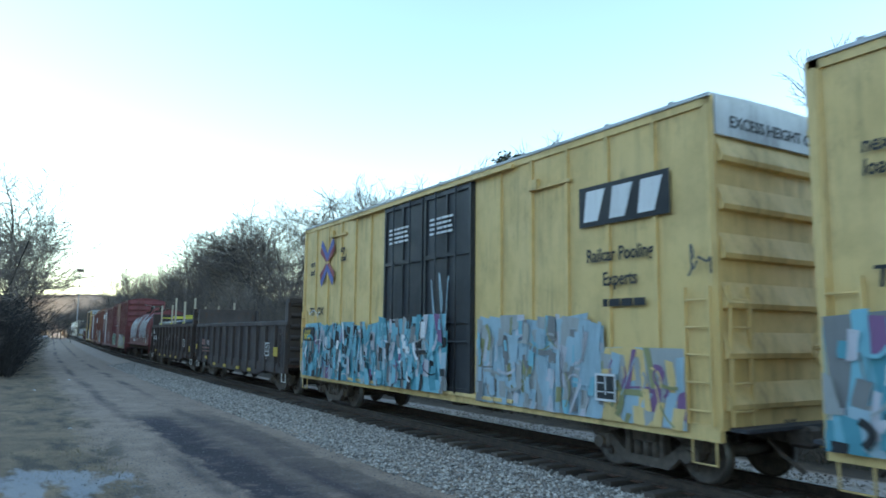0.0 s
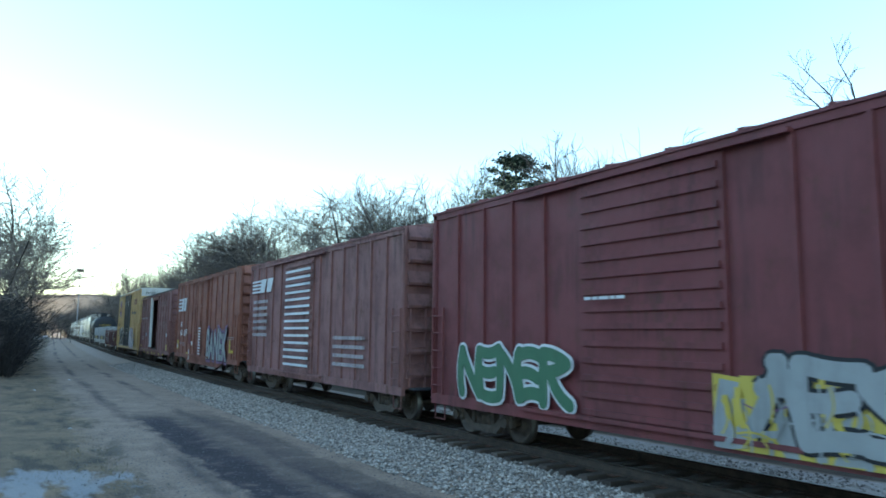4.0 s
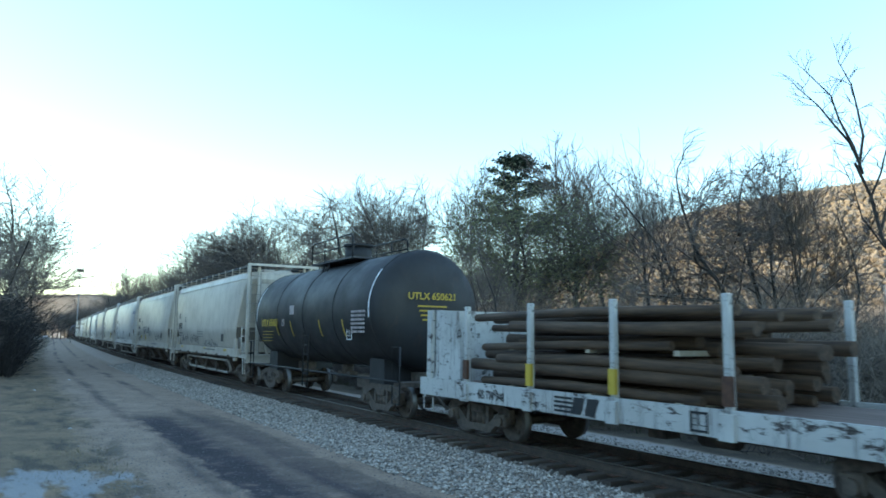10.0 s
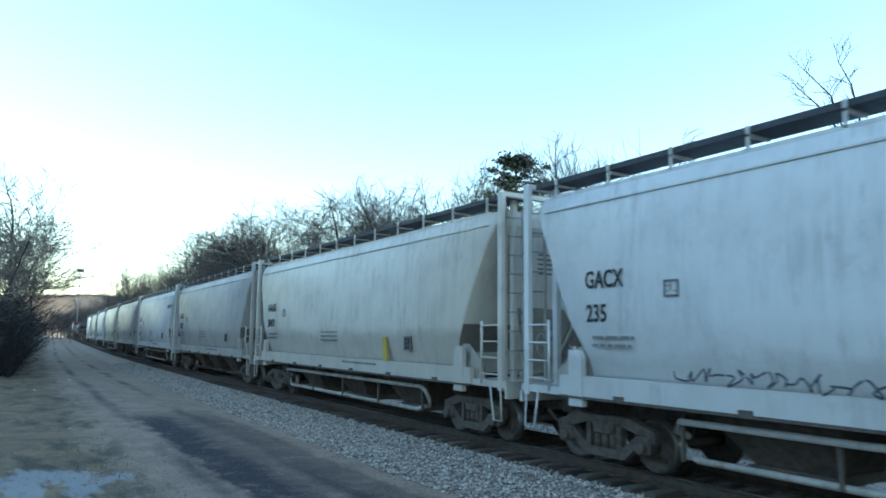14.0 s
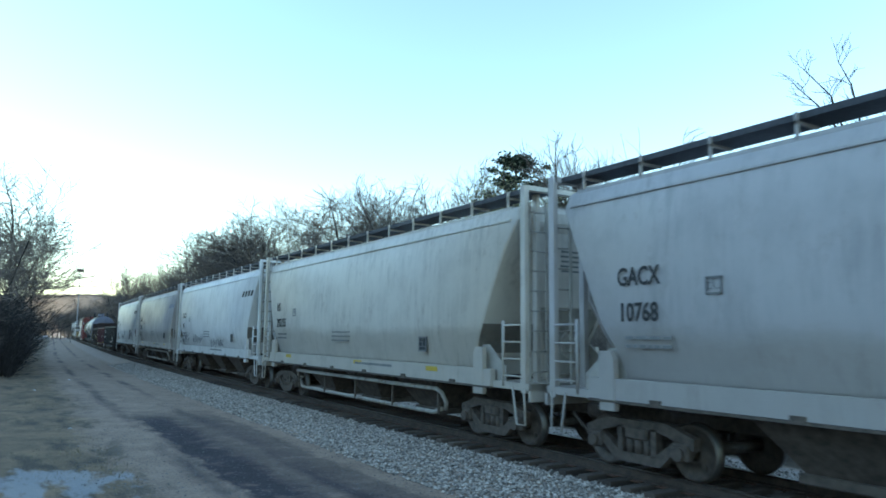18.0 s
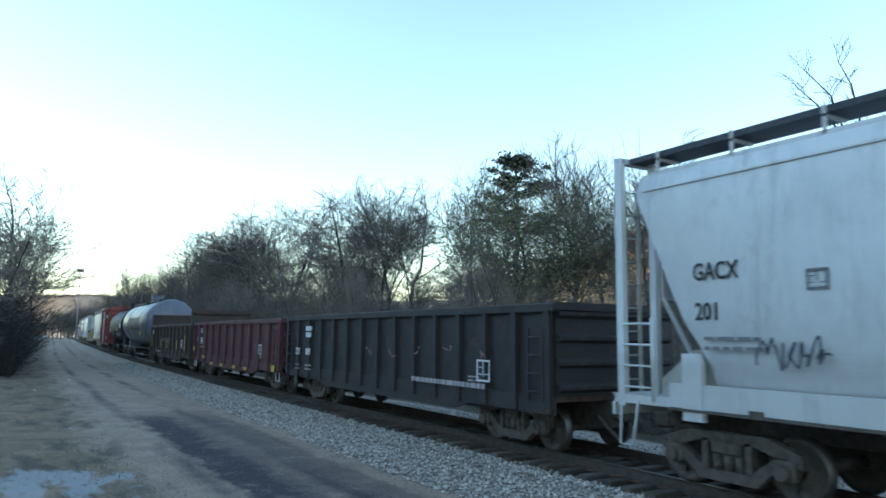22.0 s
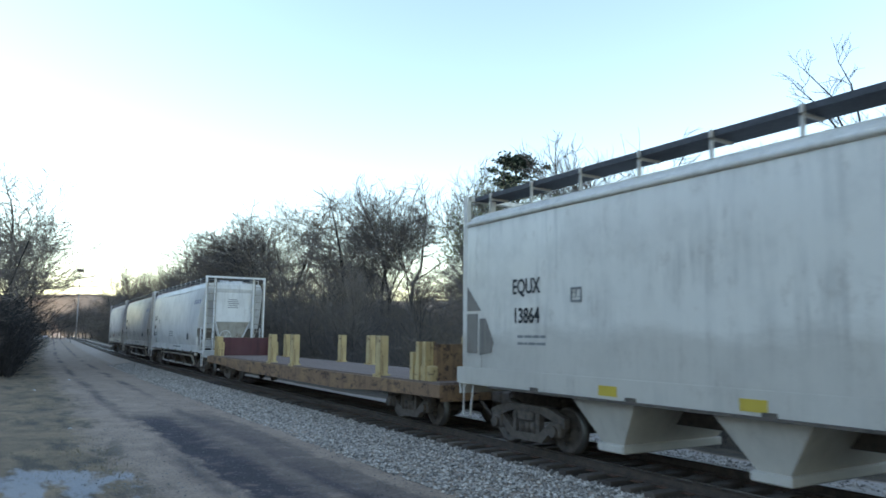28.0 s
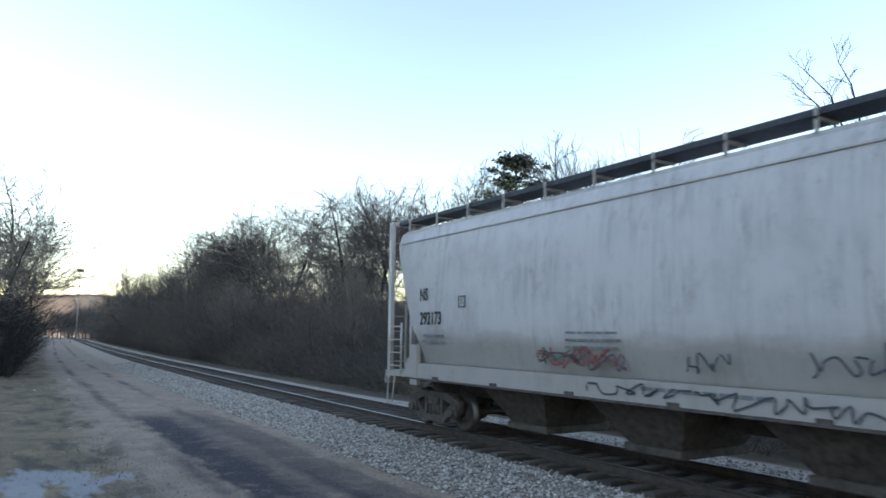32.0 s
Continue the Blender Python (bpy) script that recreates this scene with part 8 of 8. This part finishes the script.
c29 = couple(tank_car("long blue-grey tank car with yellow strips and a roof dome", 17.6, 16.0, M["tankgrey"], 1.70, 2.86, dx=0.36, half=1.1, spine=7.3, ladder=False), -427.2, -444.8)
tank_marks(c29, 8.0, 1.70, 2.86, ())
for x in (-2.6, -0.2, 2.75, 5.0):
    arc_strip(c29, M["yellowmark"], 1.713, 2.86, x, x + 0.07, -20, -3 if x < 4 else 4)
arc_strip(c29, M["tankpatch"], 1.70, 2.86, -3.6, 3.3, -17, 15, "jacket_patch")
for x0, x1, a0, a1 in ((-3.6, 3.3, -17.8, -17), (-3.6, 3.3, 15, 15.5), (-3.64, -3.6, -17, 15), (3.3, 3.33, -17, 15)):
    arc_strip(c29, M["tankblack"], 1.703, 2.86, x0, x1, a0, a1, "jacket_seam")
part("yellow_placard", box(NB(), 3.68, 4.28, -1.69, -1.6, 1.96, 2.24), M["yellowmark"], c29)
bars(c29, 3.78, -1.64, 1.84, 0.4, 3, M["fadedpaint"], 0.07, 0.025, seed=295, lens=(0.05, 0.14))
data_panel(c29, 4.62, -1.56, 1.74, 0.34)
part("stencil_panel", box(NB(), 5.55, 6.5, -1.69, -1.62, 1.85, 2.45), M["tankpatch"], c29)
bars(c29, 5.6, -1.695, 2.32, 0.85, 5, M["greypaint"], 0.12, 0.06, seed=291)
lettering(c29, "UTLX 901177", -7.1, -1.60, 2.1, 0.34, M["greypaint"])
c30 = couple(tank_car("glossy black tank car with white stencils", 14.6, 13.0, M["tankblack"], 1.60, 2.80, dx=1.6, half=1.7), -445.2, -459.8)
tank_marks(c30, 6.5, 1.64, 2.82, (-4.6, -2.4, 0.1, 2.6), "whitepaint", 0.07)
part("placard", box(NB(), 4.9, 5.75, -1.65, -1.60, 2.55, 3.0), M["whitepaint"], c30)
part("placard", box(NB(), 1.5, 2.2, -1.64, -1.55, 2.3, 2.65), M["yellowmark"], c30)
bars(c30, -5.9, -1.60, 2.35, 1.2, 2, M["whitepaint"], 0.2, 0.13, seed=301)
bars(c30, -0.5, -1.45, 1.98, 5.0, 2, M["fadedpaint"], 0.16, 0.06, seed=302)

c31 = couple(boxcar("faded red boxcar with a bright louvred door", 13.1, 4.82, M["redbox"], [(-1.95, 0.5, "louvre")], 0.95, None, 0.2, None, 8, 0.9), -460.9, -474.0)
bm = NB()
for i in range(13):
    box(bm, -1.8, 0.35, -1.625, -1.612, 1.1 + 0.27 * i, 1.2 + 0.27 * i)
part("bright_louvre", bm, M["whitepaint"], c31)
bars(c31, 2.0, -1.56, 3.75, 3.4, 1, M["fadedpaint"], 0.1, 0.35, seed=311)
bars(c31, -6.0, -1.56, 1.7, 1.2, 3, M["fadedpaint"], 0.2, 0.1, seed=312)
bars(c31, 2.5, -1.56, 1.5, 2.5, 2, M["fadedpaint"], 0.2, 0.1, seed=313)

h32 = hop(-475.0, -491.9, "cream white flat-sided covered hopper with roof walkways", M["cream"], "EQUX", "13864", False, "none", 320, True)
# no holes are cut: dark slabs on the side paint the openings' shade
for e in (-1, 1):
    for o in ([(8.12, 2.66), (8.12, 3.16), (7.62, 2.66)], [(8.12, 1.80), (8.12, 2.60), (7.74, 2.60), (7.74, 1.80)], [(7.66, 1.76), (7.66, 2.50), (7.46, 2.50), (7.18, 2.02), (7.26, 1.82)]):
        part("end_opening", slab(NB(), [(e * x, z) for x, z in o][::e], -1.53, -1.50), M["slope_shade"], h32, "dark slab painted as the shaded cut-out at the car's end")
bars(h32, 5.1, -1.527, 3.25, 0.6, 9, M["greypaint"], 0.125, 0.03, seed=325, lens=(0.05, 0.2), gap=0.04)
for x in (-4.2, -1.6, 1.2, 3.8, 6.3):
    part("yellow_plate", box(NB(), x, x + (1.0 if x > 6 else 0.4), -1.57, -1.56, 1.22, 1.38), M["yellowmark"], h32)
c33 = couple(flatcar("rusty yellow flatcar with stake posts and a plank deck", 21.8), -492.6, -514.4)
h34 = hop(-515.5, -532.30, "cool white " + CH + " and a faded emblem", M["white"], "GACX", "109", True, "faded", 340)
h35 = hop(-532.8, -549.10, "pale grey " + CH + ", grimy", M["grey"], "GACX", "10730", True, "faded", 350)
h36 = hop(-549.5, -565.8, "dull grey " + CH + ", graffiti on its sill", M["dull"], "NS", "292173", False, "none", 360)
for k, mm in enumerate(("greenspray", "redmark", "redmark", "tag")):
    glyphs(h36, -2.1 + 0.05 * k, 0.1 + 0.1 * k, 1.6, 2.05 - 0.04 * k, -1.585 - 0.004 * k, M[mm], None, 4, 361 + k, t=0.17, label="red and green scribbled graffiti")
for x0, n, sd in ((-0.8, 3, 1), (0.8, 8, 2), (4.0, 3, 5), (5.4, 2, 6)):
    glyphs(h36, x0, x0 + 0.55 * n, 1.2, 1.46, -1.575, M["tag"], None, n, 362 + sd, t=0.14, lean=0.4)
for x0, sd in ((1.2, 7), (3.1, 8), (5.0, 9)):
    glyphs(h36, x0, x0 + 1.1, 1.65, 2.0, -1.58, M["tag"], None, 3, 370 + sd, t=0.15)

# ---- how the train runs ----
SPEED_T = (0.0, 4.0, 8.0, 16.0, 24.0, 28.0, 32.0)
SPEED_V = (17.04, 16.98, 16.93, 16.83, 17.60, 17.60, 17.60)


def run(t):
    """Metres that the train has gone at t seconds."""
    s = 0.0
    for (a, va), (b, vb) in zip(zip(SPEED_T, SPEED_V), zip(SPEED_T[1:], SPEED_V[1:])):
        if t <= a:
            break
        e = min(t, b)
        ve = va + (vb - va) * (e - a) / (b - a)
        s += (va + ve) / 2 * (e - a)
    return s


def motions():
    times = [0.5 * i for i in range(65)]
    dist = [run(t) for t in times]
    for thing_ob, place in TRAIN + LOADS:
        walk(thing_ob, [(t, track_pose(place + d)) for t, d in zip(times, dist)])
    # the wheels roll without slip; all wheelsets of one end share one set of keys
    lead = {}
    for ob, k in WHEELSETS:
        if k not in lead:
            walk(ob, [(f / FPS, pose(k, 0, 0.44, 0, math.degrees(run(f / FPS) / 0.43), 0)) for f in range(int(32 * FPS) + 1)])
            lead[k] = ob.animation_data
        else:
            ob.rotation_mode = "QUATERNION"
            ob.animation_data_create()
            ob.animation_data.action = lead[k].action
            ob.animation_data.action_slot = lead[k].action_slot


motions()
